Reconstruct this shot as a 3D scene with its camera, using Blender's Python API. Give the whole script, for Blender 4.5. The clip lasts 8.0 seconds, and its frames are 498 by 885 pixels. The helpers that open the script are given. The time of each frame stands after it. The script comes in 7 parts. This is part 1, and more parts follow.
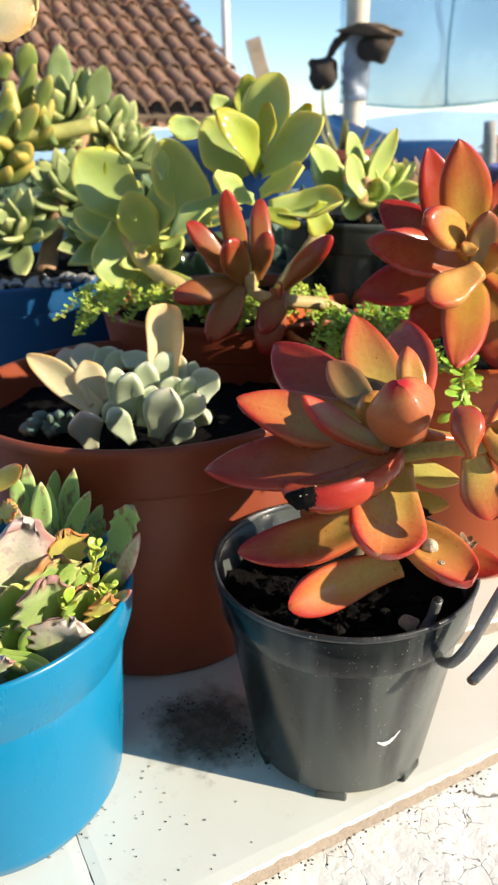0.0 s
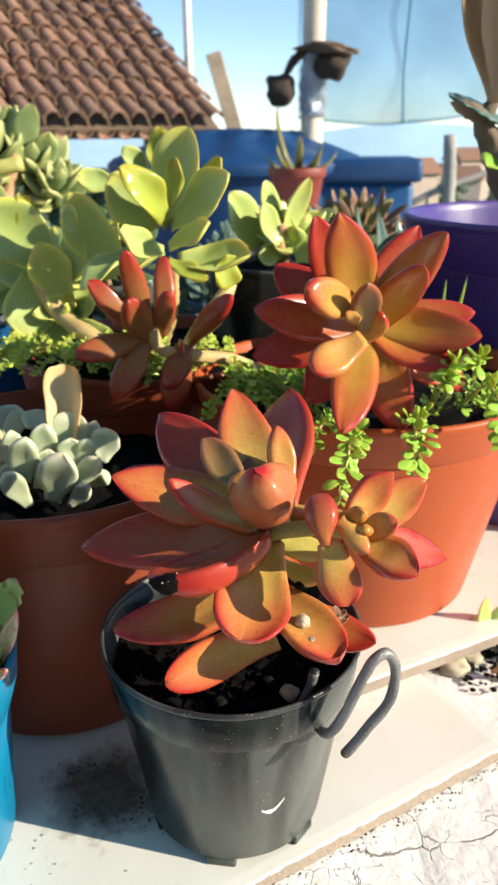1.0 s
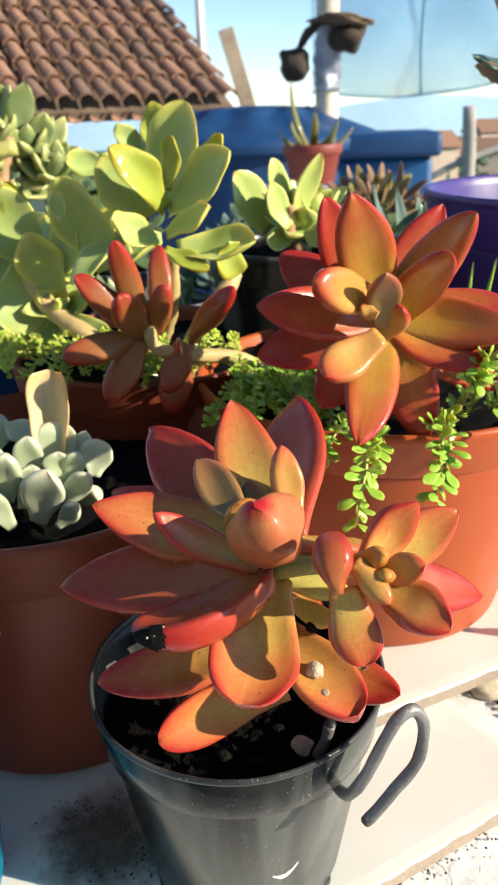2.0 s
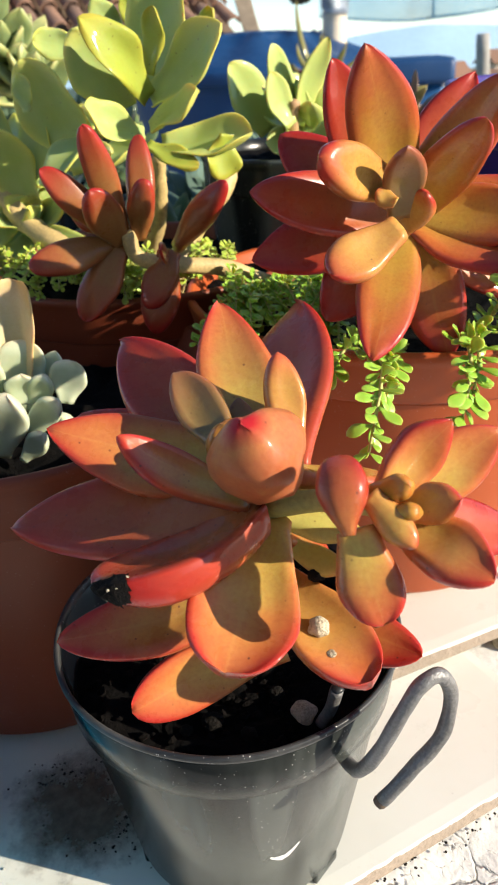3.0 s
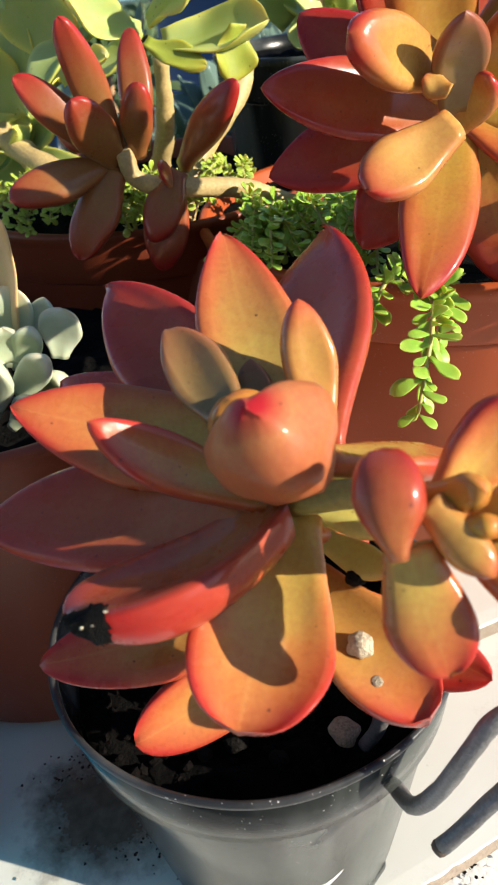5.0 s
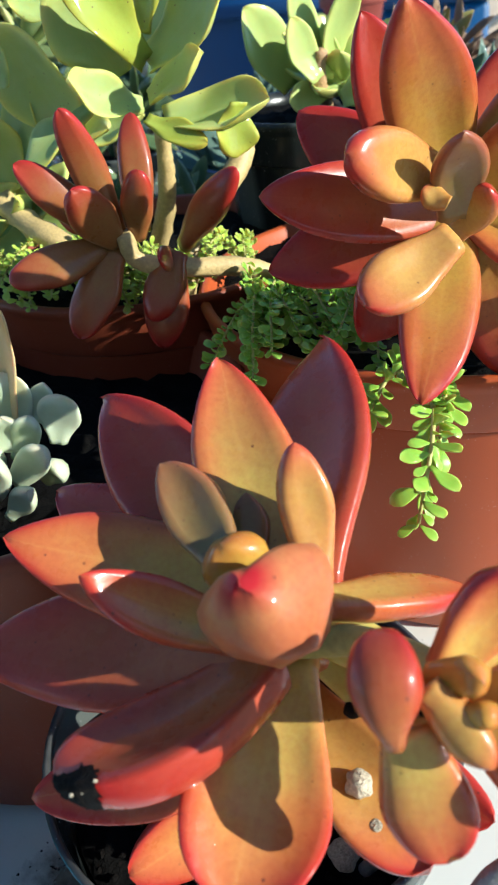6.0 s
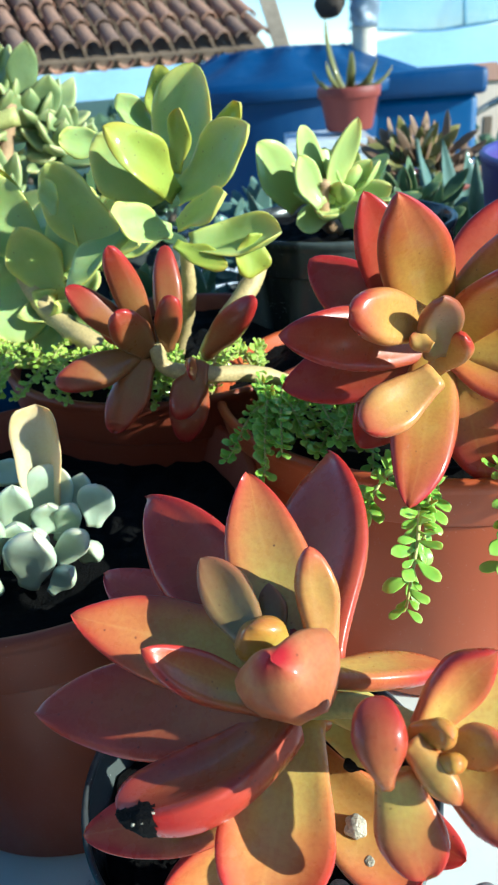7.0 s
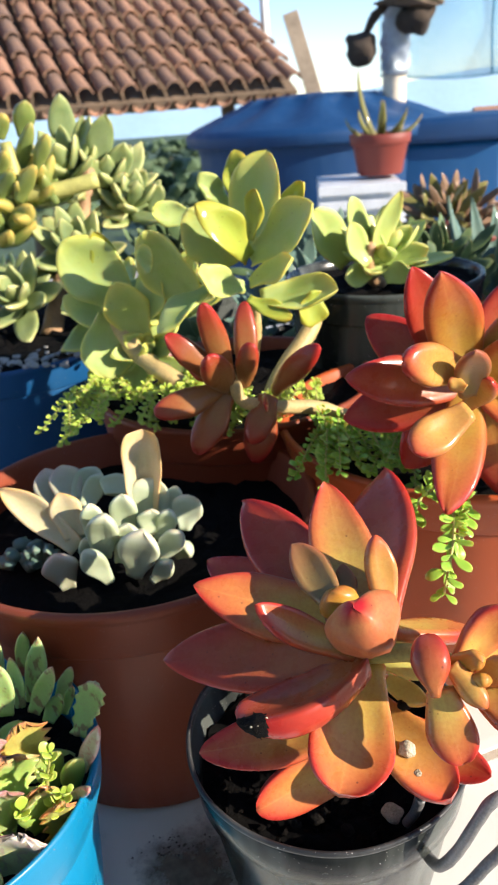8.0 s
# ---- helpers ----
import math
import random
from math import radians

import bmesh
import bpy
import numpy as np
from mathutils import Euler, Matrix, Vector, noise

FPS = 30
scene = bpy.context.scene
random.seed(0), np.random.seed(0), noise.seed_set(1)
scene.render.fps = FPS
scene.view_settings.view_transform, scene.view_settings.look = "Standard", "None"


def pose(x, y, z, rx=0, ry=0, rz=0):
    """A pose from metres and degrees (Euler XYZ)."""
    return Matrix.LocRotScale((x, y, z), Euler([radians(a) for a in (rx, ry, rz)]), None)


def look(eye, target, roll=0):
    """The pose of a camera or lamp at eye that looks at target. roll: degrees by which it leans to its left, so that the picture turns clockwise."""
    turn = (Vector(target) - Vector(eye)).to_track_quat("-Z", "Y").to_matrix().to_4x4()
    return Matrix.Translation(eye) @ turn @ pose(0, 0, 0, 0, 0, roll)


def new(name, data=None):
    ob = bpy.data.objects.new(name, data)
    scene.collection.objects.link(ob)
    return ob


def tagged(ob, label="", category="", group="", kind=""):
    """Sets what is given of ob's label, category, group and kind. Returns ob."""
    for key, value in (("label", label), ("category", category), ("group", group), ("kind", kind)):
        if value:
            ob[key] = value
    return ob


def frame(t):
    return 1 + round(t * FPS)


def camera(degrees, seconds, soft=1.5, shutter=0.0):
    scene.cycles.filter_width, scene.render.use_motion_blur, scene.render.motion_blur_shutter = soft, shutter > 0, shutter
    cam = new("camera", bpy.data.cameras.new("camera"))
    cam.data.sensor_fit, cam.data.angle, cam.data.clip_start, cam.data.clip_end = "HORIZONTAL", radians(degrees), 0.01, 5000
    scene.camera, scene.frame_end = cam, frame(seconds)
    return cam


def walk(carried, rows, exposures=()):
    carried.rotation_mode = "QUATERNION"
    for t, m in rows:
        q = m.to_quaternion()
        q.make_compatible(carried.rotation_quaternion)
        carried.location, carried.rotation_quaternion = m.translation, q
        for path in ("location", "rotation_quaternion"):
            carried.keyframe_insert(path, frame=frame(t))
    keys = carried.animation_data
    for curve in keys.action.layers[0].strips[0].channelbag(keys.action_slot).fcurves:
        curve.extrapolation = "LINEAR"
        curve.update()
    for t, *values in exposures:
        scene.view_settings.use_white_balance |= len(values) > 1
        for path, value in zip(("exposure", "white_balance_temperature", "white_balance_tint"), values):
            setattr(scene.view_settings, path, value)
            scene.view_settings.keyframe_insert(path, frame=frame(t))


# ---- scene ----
cam = camera(36.6, 8.0, 1.9)
cam.data.dof.use_dof, cam.data.dof.focus_distance, cam.data.dof.aperture_fstop = True, 0.195, 48.0
EXPOSURES = [(0, 0.79, 6750, 9), (1.2, 0.77, 6700, 9), (2.4, 0.82, 6750, 9), (3, 0.76, 6700, 10), (4.2, 0.72, 6600, 10), (5.5, 0.75, 6300, 10), (6.1, 0.76, 5500, 0), (6.6, 0.84, 4900, -8), (7.2, 0.92, 5350, -4), (7.6, 0.94, 5950, 6), (8, 0.97, 6500, 13)]
PATH = [
    (0, (0.00346, -0.01397, 0.26166), (-0.0201, 1.833, -0.5053), -1.09),
    (0.5, (0.02068, -0.01486, 0.27419), (0.0634, 1.8319, -0.4924), -0.39),
    (1, (0.03611, -0.00812, 0.2841), (0.0964, 1.8462, -0.4629), -0.64),
    (1.2, (0.03688, -0.00333, 0.29004), (0.0898, 1.8529, -0.4526), -0.87),
    (2.3, (0.04649, 0.04357, 0.27366), (0.037, 1.8622, -0.5585), -2.68),
    (2.5, (0.04733, 0.05204, 0.26717), (0.0319, 1.8564, -0.5954), -2.68),
    (3, (0.0475, 0.06457, 0.25674), (0.0279, 1.8388, -0.6661), -2.91),
    (3.5, (0.04997, 0.0735, 0.24959), (0.0237, 1.8043, -0.7522), -3.78),
    (4, (0.0474, 0.08578, 0.24695), (-0.0213, 1.7921, -0.794), -5.02),
    (4.2, (0.04976, 0.09038, 0.24465), (-0.0266, 1.7911, -0.805), -5.45),
    (5.3, (0.05228, 0.11093, 0.24744), (-0.0895, 1.783, -0.8407), -6.83),
    (5.5, (0.05309, 0.11524, 0.25185), (-0.0844, 1.7916, -0.8302), -6.67),
    (6, (0.05493, 0.11863, 0.26309), (-0.0884, 1.8171, -0.7832), -6.80),
    (6.5, (0.05296, 0.10525, 0.28073), (-0.055, 1.852, -0.6873), -5.01),
    (7, (0.05029, 0.09113, 0.29093), (-0.0568, 1.8718, -0.6134), -4.75),
    (7.5, (0.04456, 0.06776, 0.29936), (-0.0967, 1.871, -0.554), -5.06),
    (8, (0.03561, 0.03323, 0.31501), (-0.1311, 1.849, -0.5066), -4.56),
]
walk(cam, [(t, look(eye, target, roll)) for t, eye, target, roll in PATH], exposures=EXPOSURES)

# ---- light ----
SUN_AZ, SUN_EL = 110.0, 22.5
to_sun = Vector((math.sin(radians(SUN_AZ)) * math.cos(radians(SUN_EL)), math.cos(radians(SUN_AZ)) * math.cos(radians(SUN_EL)), math.sin(radians(SUN_EL))))
world = bpy.data.worlds.new("sky")
scene.world = world
world.use_nodes = True
wn = world.node_tree
sky = wn.nodes.new("ShaderNodeTexSky")
sky.sky_type, sky.sun_disc = "NISHITA", False
sky.sun_elevation, sky.sun_rotation = radians(SUN_EL), radians(SUN_AZ)
sky.air_density, sky.dust_density, sky.ozone_density = 0.75, 0.0, 2.5
wn.links.new(sky.outputs[0], wn.nodes["Background"].inputs[0])
wn.nodes["Background"].inputs[1].default_value = 0.13
sun = new("sun", bpy.data.lights.new("sun", "SUN"))
sun.data.energy, sun.data.angle, sun.data.color = 5.0, radians(0.55), (1.0, 0.90, 0.75)
sun.matrix_world = look(to_sun * 20, (0, 0, 0))


# ---- materials ----
class Nodes:
    """A small wrapper round one node material."""

    def __init__(self, name):
        self.mat = bpy.data.materials.new(name)
        self.mat.use_nodes = True
        self.tree = self.mat.node_tree
        self.bsdf = self.tree.nodes["Principled BSDF"]

    def add(self, kind):
        return self.tree.nodes.new(kind)

    def put(self, value, socket):
        if isinstance(value, (int, float)):
            socket.default_value = value
        elif isinstance(value, tuple):
            socket.default_value = (*value, 1.0) if len(value) == 3 and socket.type == "RGBA" else value
        else:
            self.tree.links.new(value, socket)

    def set(self, **values):
        for key, value in values.items():
            self.put(value, self.bsdf.inputs[key.replace("_", " ")])
        return self

    def math(self, op, a, b=0.0, clamp=False):
        node = self.add("ShaderNodeMath")
        node.operation, node.use_clamp = op, clamp
        self.put(a, node.inputs[0])
        self.put(b, node.inputs[1])
        return node.outputs[0]

    def noise(self, scale, detail=4.0, rough=0.55, space="Object", stretch=(1, 1, 1), distortion=0.0):
        coord = self.add("ShaderNodeTexCoord")
        mapping = self.add("ShaderNodeMapping")
        mapping.inputs["Scale"].default_value = stretch
        self.tree.links.new(coord.outputs[space], mapping.inputs[0])
        node = self.add("ShaderNodeTexNoise")
        node.inputs["Scale"].default_value, node.inputs["Detail"].default_value, node.inputs["Roughness"].default_value = scale, detail, rough
        node.inputs["Distortion"].default_value = distortion
        self.tree.links.new(mapping.outputs[0], node.inputs["Vector"])
        return node.outputs["Fac"]

    def cells(self, scale, feature="F1", out="Distance", space="Object", stretch=(1, 1, 1)):
        coord = self.add("ShaderNodeTexCoord")
        mapping = self.add("ShaderNodeMapping")
        mapping.inputs["Scale"].default_value = stretch
        self.tree.links.new(coord.outputs[space], mapping.inputs[0])
        node = self.add("ShaderNodeTexVoronoi")
        node.feature = feature
        node.inputs["Scale"].default_value = scale
        self.tree.links.new(mapping.outputs[0], node.inputs["Vector"])
        return node.outputs[out]

    def ramp(self, fac, *stops):
        node = self.add("ShaderNodeValToRGB")
        ramp = node.color_ramp
        while len(ramp.elements) < len(stops):
            ramp.elements.new(0.5)
        for element, (place, colour) in zip(ramp.elements, stops):
            element.position = place
            element.color = (*colour, 1.0) if isinstance(colour, tuple) else (colour, colour, colour, 1.0)
        self.put(fac, node.inputs[0])
        return node.outputs[0]

    def mix(self, fac, a, b, blend="MIX"):
        node = self.add("ShaderNodeMix")
        node.data_type, node.blend_type = "RGBA", blend
        self.put(fac, node.inputs[0])
        self.put(a, node.inputs[6])
        self.put(b, node.inputs[7])
        return node.outputs[2]

    def random(self):
        return self.add("ShaderNodeObjectInfo").outputs["Random"]

    def attribute(self, name):
        node = self.add("ShaderNodeAttribute")
        node.attribute_name = name
        return node

    def bump(self, height, strength=0.3, distance=0.001):
        node = self.add("ShaderNodeBump")
        node.inputs["Strength"].default_value, node.inputs["Distance"].default_value = strength, distance
        self.put(height, node.inputs["Height"])
        self.tree.links.new(node.outputs[0], self.bsdf.inputs["Normal"])
        return self


def leaf_material(name, inner, middle, rim, tip_from=0.55, edge_gain=0.55, tip_gain=0.75, under=0.25, random=0.22, rough=0.32, sss=0.25, bloom=0.0, specks=0.0, vein=0.0, spot=None, spotted=0.0, edge_pow=2.6, gloss=0.5):
    """A fleshy leaf: inner colour at its base, rim colour at margin and tip, by the leaf's own length and width."""
    n = Nodes(name)
    at = n.attribute("leafmap").outputs["Vector"]
    split = n.add("ShaderNodeSeparateXYZ")
    n.put(at, split.inputs[0])
    along, across, side = split.outputs
    edge = n.math("POWER", n.math("ABSOLUTE", across), edge_pow)
    near_tip = n.math("MULTIPLY", n.math("SUBTRACT", along, tip_from, True), 1.0 / (1.0 - tip_from))
    blotch = n.noise(90, 3)
    fac = n.math("ADD", n.math("MULTIPLY", edge, edge_gain), n.math("MULTIPLY", n.math("POWER", near_tip, 1.4), tip_gain))
    fac = n.math("ADD", fac, n.math("MULTIPLY", n.math("MAXIMUM", n.math("MULTIPLY", side, -1.0), 0.0), under))
    fac = n.math("ADD", fac, n.math("MULTIPLY", n.math("SUBTRACT", blotch, 0.5), 0.55))
    fac = n.math("ADD", fac, n.math("MULTIPLY", n.math("SUBTRACT", n.random(), 0.5), random), True)
    colour = n.ramp(fac, (0.0, inner), (0.42, middle), (0.9, rim))
    fine = n.noise(900, 3)
    colour = n.mix(n.ramp(fine, (0.4, 0.0), (0.75, 0.22)), colour, tuple(c * 0.62 for c in rim))
    if vein:
        line = n.math("SUBTRACT", 1.0, n.math("MULTIPLY", n.math("ABSOLUTE", across), 14.0), True)
        colour = n.mix(n.math("MULTIPLY", line, vein), colour, tuple(min(1.0, c * 1.35 + 0.03) for c in inner))
    if specks:
        dots = n.ramp(n.cells(330, space="Object"), (0.06, 1.0), (0.13, 0.0))
        keep = n.ramp(n.noise(240, 2), (0.48, 0.0), (0.57, specks))
        colour = n.mix(n.math("MULTIPLY", dots, keep), colour, (0.10, 0.03, 0.02))
    if bloom:
        colour = n.mix(n.math("MULTIPLY", n.ramp(n.noise(60, 4), (0.3, 0.2), (0.7, 1.0)), bloom), colour, (0.66, 0.68, 0.58))
    if spot:
        colour = n.mix(n.ramp(n.noise(330, 2, stretch=(1, 1, 0.45)), (0.56, 0.0), (0.64, spotted)), colour, spot)
    n.set(Base_Color=colour, Roughness=n.ramp(n.noise(160, 4), (0.3, rough - 0.06), (0.7, rough + 0.12)), Subsurface_Weight=sss, Subsurface_Radius=(0.9, 0.40, 0.16), Subsurface_Scale=0.005, IOR=1.42)
    n.set(Coat_Weight=0.8 * gloss, Coat_Roughness=0.08, Specular_IOR_Level=0.5 * gloss)
    n.bump(n.noise(420, 3), 0.12, 0.0006)
    return n.mat


M = {}
M["red"] = leaf_material("red_succulent_leaf", (0.50, 0.34, 0.080), (0.50, 0.170, 0.050), (0.43, 0.036, 0.024), tip_from=0.2, edge_gain=0.55, tip_gain=0.72, under=0.12, random=0.3, specks=0.9, vein=0.10, rough=0.27, sss=0.16)
M["orange"] = leaf_material("orange_succulent_leaf", (0.47, 0.29, 0.050), (0.45, 0.140, 0.036), (0.37, 0.030, 0.024), tip_from=0.2, edge_gain=0.55, tip_gain=0.72, under=0.1, random=0.35, specks=0.5, vein=0.10, sss=0.16)
M["small_red"] = leaf_material("small_red_leaf", (0.28, 0.125, 0.038), (0.30, 0.070, 0.026), (0.36, 0.022, 0.018), tip_from=0.35, edge_gain=0.35, tip_gain=0.8, under=0.1, random=0.3, sss=0.15)
M["jade"] = leaf_material("jade_leaf", (0.31, 0.41, 0.10), (0.45, 0.51, 0.11), (0.68, 0.62, 0.10), edge_gain=0.85, edge_pow=5.0, tip_from=0.68, under=0.0, random=0.55, rough=0.44, sss=0.2, bloom=0.16, specks=0.9, vein=0.1, gloss=0.35)
M["jade_yellow"] = leaf_material("yellowing_jade_leaf", (0.30, 0.36, 0.05), (0.38, 0.39, 0.05), (0.46, 0.38, 0.05), edge_gain=0.5, tip_from=0.7, under=0.0, rough=0.55, sss=0.15, specks=0.9)
M["inner_red"] = leaf_material("inner_orange_leaf", (0.51, 0.29, 0.070), (0.50, 0.180, 0.052), (0.42, 0.040, 0.026), tip_from=0.6, edge_gain=0.38, tip_gain=0.75, under=0.2, random=0.2, specks=0.6, rough=0.25, sss=0.16)
M["bud"] = leaf_material("bud_leaf", (0.42, 0.125, 0.050), (0.46, 0.17, 0.065), (0.40, 0.018, 0.024), tip_from=0.72, edge_gain=0.25, tip_gain=0.9, under=0.0, random=0.0, specks=0.6, vein=0.15, rough=0.36, sss=0.16, gloss=0.22)
M["yellow"] = leaf_material("pale_yellow_leaf", (0.52, 0.48, 0.13), (0.54, 0.44, 0.12), (0.52, 0.28, 0.08), tip_from=0.6, edge_gain=0.3, under=0.0, random=0.1, specks=0.5, rough=0.3, sss=0.16)
M["heart"] = leaf_material("heart_leaf", (0.46, 0.32, 0.050), (0.48, 0.23, 0.040), (0.46, 0.14, 0.032), tip_from=0.4, edge_gain=0.3, tip_gain=0.5, under=0.0, random=0.2, specks=0.5, rough=0.25, sss=0.16)
M["deep_red"] = leaf_material("deep_red_leaf", (0.38, 0.125, 0.042), (0.38, 0.065, 0.030), (0.36, 0.022, 0.018), tip_from=0.05, edge_gain=0.5, tip_gain=0.7, under=0.15, random=0.25, specks=0.7, vein=0.06, rough=0.27, sss=0.16, gloss=0.42)
M["dark_red"] = leaf_material("brown_red_leaf", (0.22, 0.15, 0.055), (0.25, 0.13, 0.050), (0.30, 0.09, 0.045), tip_from=0.3, under=0.0, specks=0.5)
M["clump"] = leaf_material("clump_leaf", (0.38, 0.48, 0.14), (0.50, 0.58, 0.17), (0.66, 0.62, 0.18), edge_gain=0.5, tip_from=0.7, under=0.0, random=0.4, rough=0.40, sss=0.15, bloom=0.04)
M["pale"] = leaf_material("pale_green_leaf", (0.14, 0.20, 0.07), (0.26, 0.31, 0.10), (0.56, 0.55, 0.22), edge_gain=0.4, tip_from=0.6, under=0.0, random=0.5, rough=0.42, sss=0.15, bloom=0.06)
M["finger"] = leaf_material("finger_leaf", (0.13, 0.19, 0.05), (0.23, 0.27, 0.07), (0.50, 0.38, 0.09), edge_gain=0.35, tip_from=0.5, under=0.0, random=0.4, rough=0.42, sss=0.15)
M["blush"] = leaf_material("blushed_chalky_leaf", (0.34, 0.35, 0.22), (0.46, 0.41, 0.31), (0.54, 0.34, 0.25), edge_gain=0.35, tip_from=0.6, under=0.0, random=0.3, rough=0.5, sss=0.2, bloom=0.2)
M["chalk"] = leaf_material("chalky_leaf", (0.32, 0.39, 0.22), (0.51, 0.57, 0.39), (0.68, 0.61, 0.40), edge_gain=0.3, tip_from=0.75, under=0.1, random=0.4, rough=0.5, sss=0.1, bloom=0.2)
M["cream"] = leaf_material("cream_leaf", (0.46, 0.40, 0.22), (0.58, 0.46, 0.26), (0.64, 0.38, 0.12), edge_gain=0.7, tip_from=0.6, under=0.0, rough=0.45, sss=0.2, bloom=0.15)


M["K"] = leaf_material("spotted_green_leaf", (0.30, 0.50, 0.14), (0.44, 0.60, 0.22), (0.50, 0.26, 0.20), spot=(0.22, 0.09, 0.07), spotted=0.7, edge_gain=0.35, edge_pow=6.0, tip_from=0.82, under=0.0, rough=0.40, bloom=0.12)
M["K_pink"] = leaf_material("pink_striped_leaf", (0.40, 0.44, 0.26), (0.56, 0.48, 0.38), (0.50, 0.20, 0.18), spot=(0.36, 0.10, 0.10), spotted=0.6, edge_gain=0.6, tip_from=0.7, under=0.0, rough=0.5)
M["K_scallop"] = leaf_material("scalloped_leaf", (0.50, 0.58, 0.26), (0.68, 0.60, 0.50), (0.46, 0.22, 0.19), spot=(0.42, 0.27, 0.28), spotted=0.5, edge_gain=0.8, edge_pow=10.0, tip_from=0.35, tip_gain=0.5, under=0.0, random=0.3, rough=0.45, bloom=0.08)
M["K_orange"] = leaf_material("orange_scalloped_leaf", (0.50, 0.46, 0.12), (0.60, 0.46, 0.12), (0.50, 0.17, 0.06), spot=(0.50, 0.26, 0.08), spotted=0.3, edge_gain=0.9, edge_pow=7.0, tip_from=0.75, under=0.0, rough=0.45)
M["K_yellow"] = leaf_material("yellow_green_scalloped_leaf", (0.36, 0.52, 0.13), (0.52, 0.58, 0.22), (0.52, 0.22, 0.09), spot=(0.50, 0.28, 0.16), spotted=0.2, edge_gain=0.7, edge_pow=9.0, tip_from=0.78, tip_gain=0.9, under=0.0, random=0.2, rough=0.45)
M["K_front"] = leaf_material("green_leaf_with_purple_teeth", (0.36, 0.50, 0.15), (0.44, 0.54, 0.22), (0.36, 0.15, 0.13), spot=(0.40, 0.26, 0.24), spotted=0.25, edge_gain=0.8, edge_pow=9.0, tip_from=0.7, tip_gain=0.8, under=0.0, random=0.1, rough=0.42, bloom=0.1)
M["K_green"] = leaf_material("plain_green_leaf", (0.28, 0.42, 0.08), (0.36, 0.48, 0.12), (0.46, 0.44, 0.16), edge_gain=0.4, tip_from=0.7, under=0.0, rough=0.45)
M["weed"] = leaf_material("weed_leaf", (0.24, 0.44, 0.05), (0.33, 0.52, 0.07), (0.42, 0.54, 0.10), edge_gain=0.3, tip_from=0.7, under=0.0, random=0.0, rough=0.34, sss=0.25)
M["moss"] = leaf_material("creeper_leaf", (0.36, 0.50, 0.06), (0.46, 0.58, 0.09), (0.56, 0.62, 0.14), edge_gain=0.3, tip_from=0.6, under=0.0, random=0.0, rough=0.45, sss=0.2)
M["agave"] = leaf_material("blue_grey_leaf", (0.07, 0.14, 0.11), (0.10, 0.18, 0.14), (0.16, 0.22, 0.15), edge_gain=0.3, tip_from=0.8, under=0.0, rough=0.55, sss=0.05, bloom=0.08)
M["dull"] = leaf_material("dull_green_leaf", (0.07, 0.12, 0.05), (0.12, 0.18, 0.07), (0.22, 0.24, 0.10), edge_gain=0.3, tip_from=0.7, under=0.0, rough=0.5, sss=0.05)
M["aloe"] = leaf_material("olive_aloe_leaf", (0.16, 0.15, 0.04), (0.24, 0.22, 0.06), (0.34, 0.26, 0.09), edge_gain=0.3, tip_from=0.6, under=0.0, rough=0.5, sss=0.05)
M["brown_dry"] = leaf_material("brown_dried_petal", (0.20, 0.12, 0.07), (0.28, 0.17, 0.10), (0.36, 0.24, 0.15), edge_gain=0.3, tip_from=0.7, under=0.0, rough=0.8, sss=0.0)
M["dry"] = leaf_material("dried_leaf", (0.50, 0.34, 0.20), (0.56, 0.38, 0.22), (0.60, 0.46, 0.30), edge_gain=0.3, tip_from=0.8, under=0.0, rough=0.6, sss=0.1)


def plain(name, colour, rough=0.5, vary=0.25, scale=40, bump=0.15, depth=0.0008, metal=0.0, **more):
    n = Nodes(name)
    big, small = n.noise(scale * 0.25, 4), n.noise(scale * 4, 4)
    fac = n.math("ADD", n.math("MULTIPLY", big, 0.6), n.math("MULTIPLY", small, 0.4))
    dark, light = tuple(c * (1 - vary) for c in colour), tuple(min(1.0, c * (1 + vary)) for c in colour)
    n.set(Base_Color=n.ramp(fac, (0.3, dark), (0.7, light)), Roughness=n.ramp(big, (0.3, max(0.05, rough - 0.1)), (0.7, min(1.0, rough + 0.12))), Metallic=metal, **more)
    n.bump(small, bump, depth)
    return n.mat


def plastic_material(name, colour, rough, dust=0.3, dust_colour=(0.45, 0.42, 0.38), scratch=0.0, dust_sheen=0.0, worn=0.3, index=1.46):
    """Smooth moulded plastic with dust, white flecks, and vertical bands for rubbed dust and painted reflections."""
    n = Nodes(name)
    haze = n.noise(35, 5, 0.6, stretch=(1, 1, 0.3))
    flecks = n.ramp(n.cells(700), (0.06, 1.0), (0.16, 0.0))
    where = n.ramp(n.noise(160, 3), (0.50, 0.0), (0.60, 1.0))
    colour_out = n.mix(n.ramp(haze, (0.42, 0.0), (0.78, dust)), colour, dust_colour)
    # vertical grey bands: rubbed dust, and reflections put into the colour
    if dust_sheen:
        run = n.noise(26, 3, 0.5, stretch=(1, 1, 0.05))
        colour_out = n.mix(n.ramp(run, (0.46, 0.0), (0.52, dust_sheen)), colour_out, tuple(0.45 * a + 0.55 * b for a, b in zip(colour, dust_colour)))
    colour_out = n.mix(n.math("MULTIPLY", n.math("MULTIPLY", flecks, where), scratch), colour_out, (0.75, 0.74, 0.70))
    n.set(Base_Color=colour_out, Roughness=n.ramp(haze, (0.35, rough), (0.8, min(1.0, rough + worn))), IOR=index)
    n.bump(n.math("ADD", n.noise(500, 3), n.math("MULTIPLY", haze, 0.6)), 0.05, 0.0006)
    return n.mat


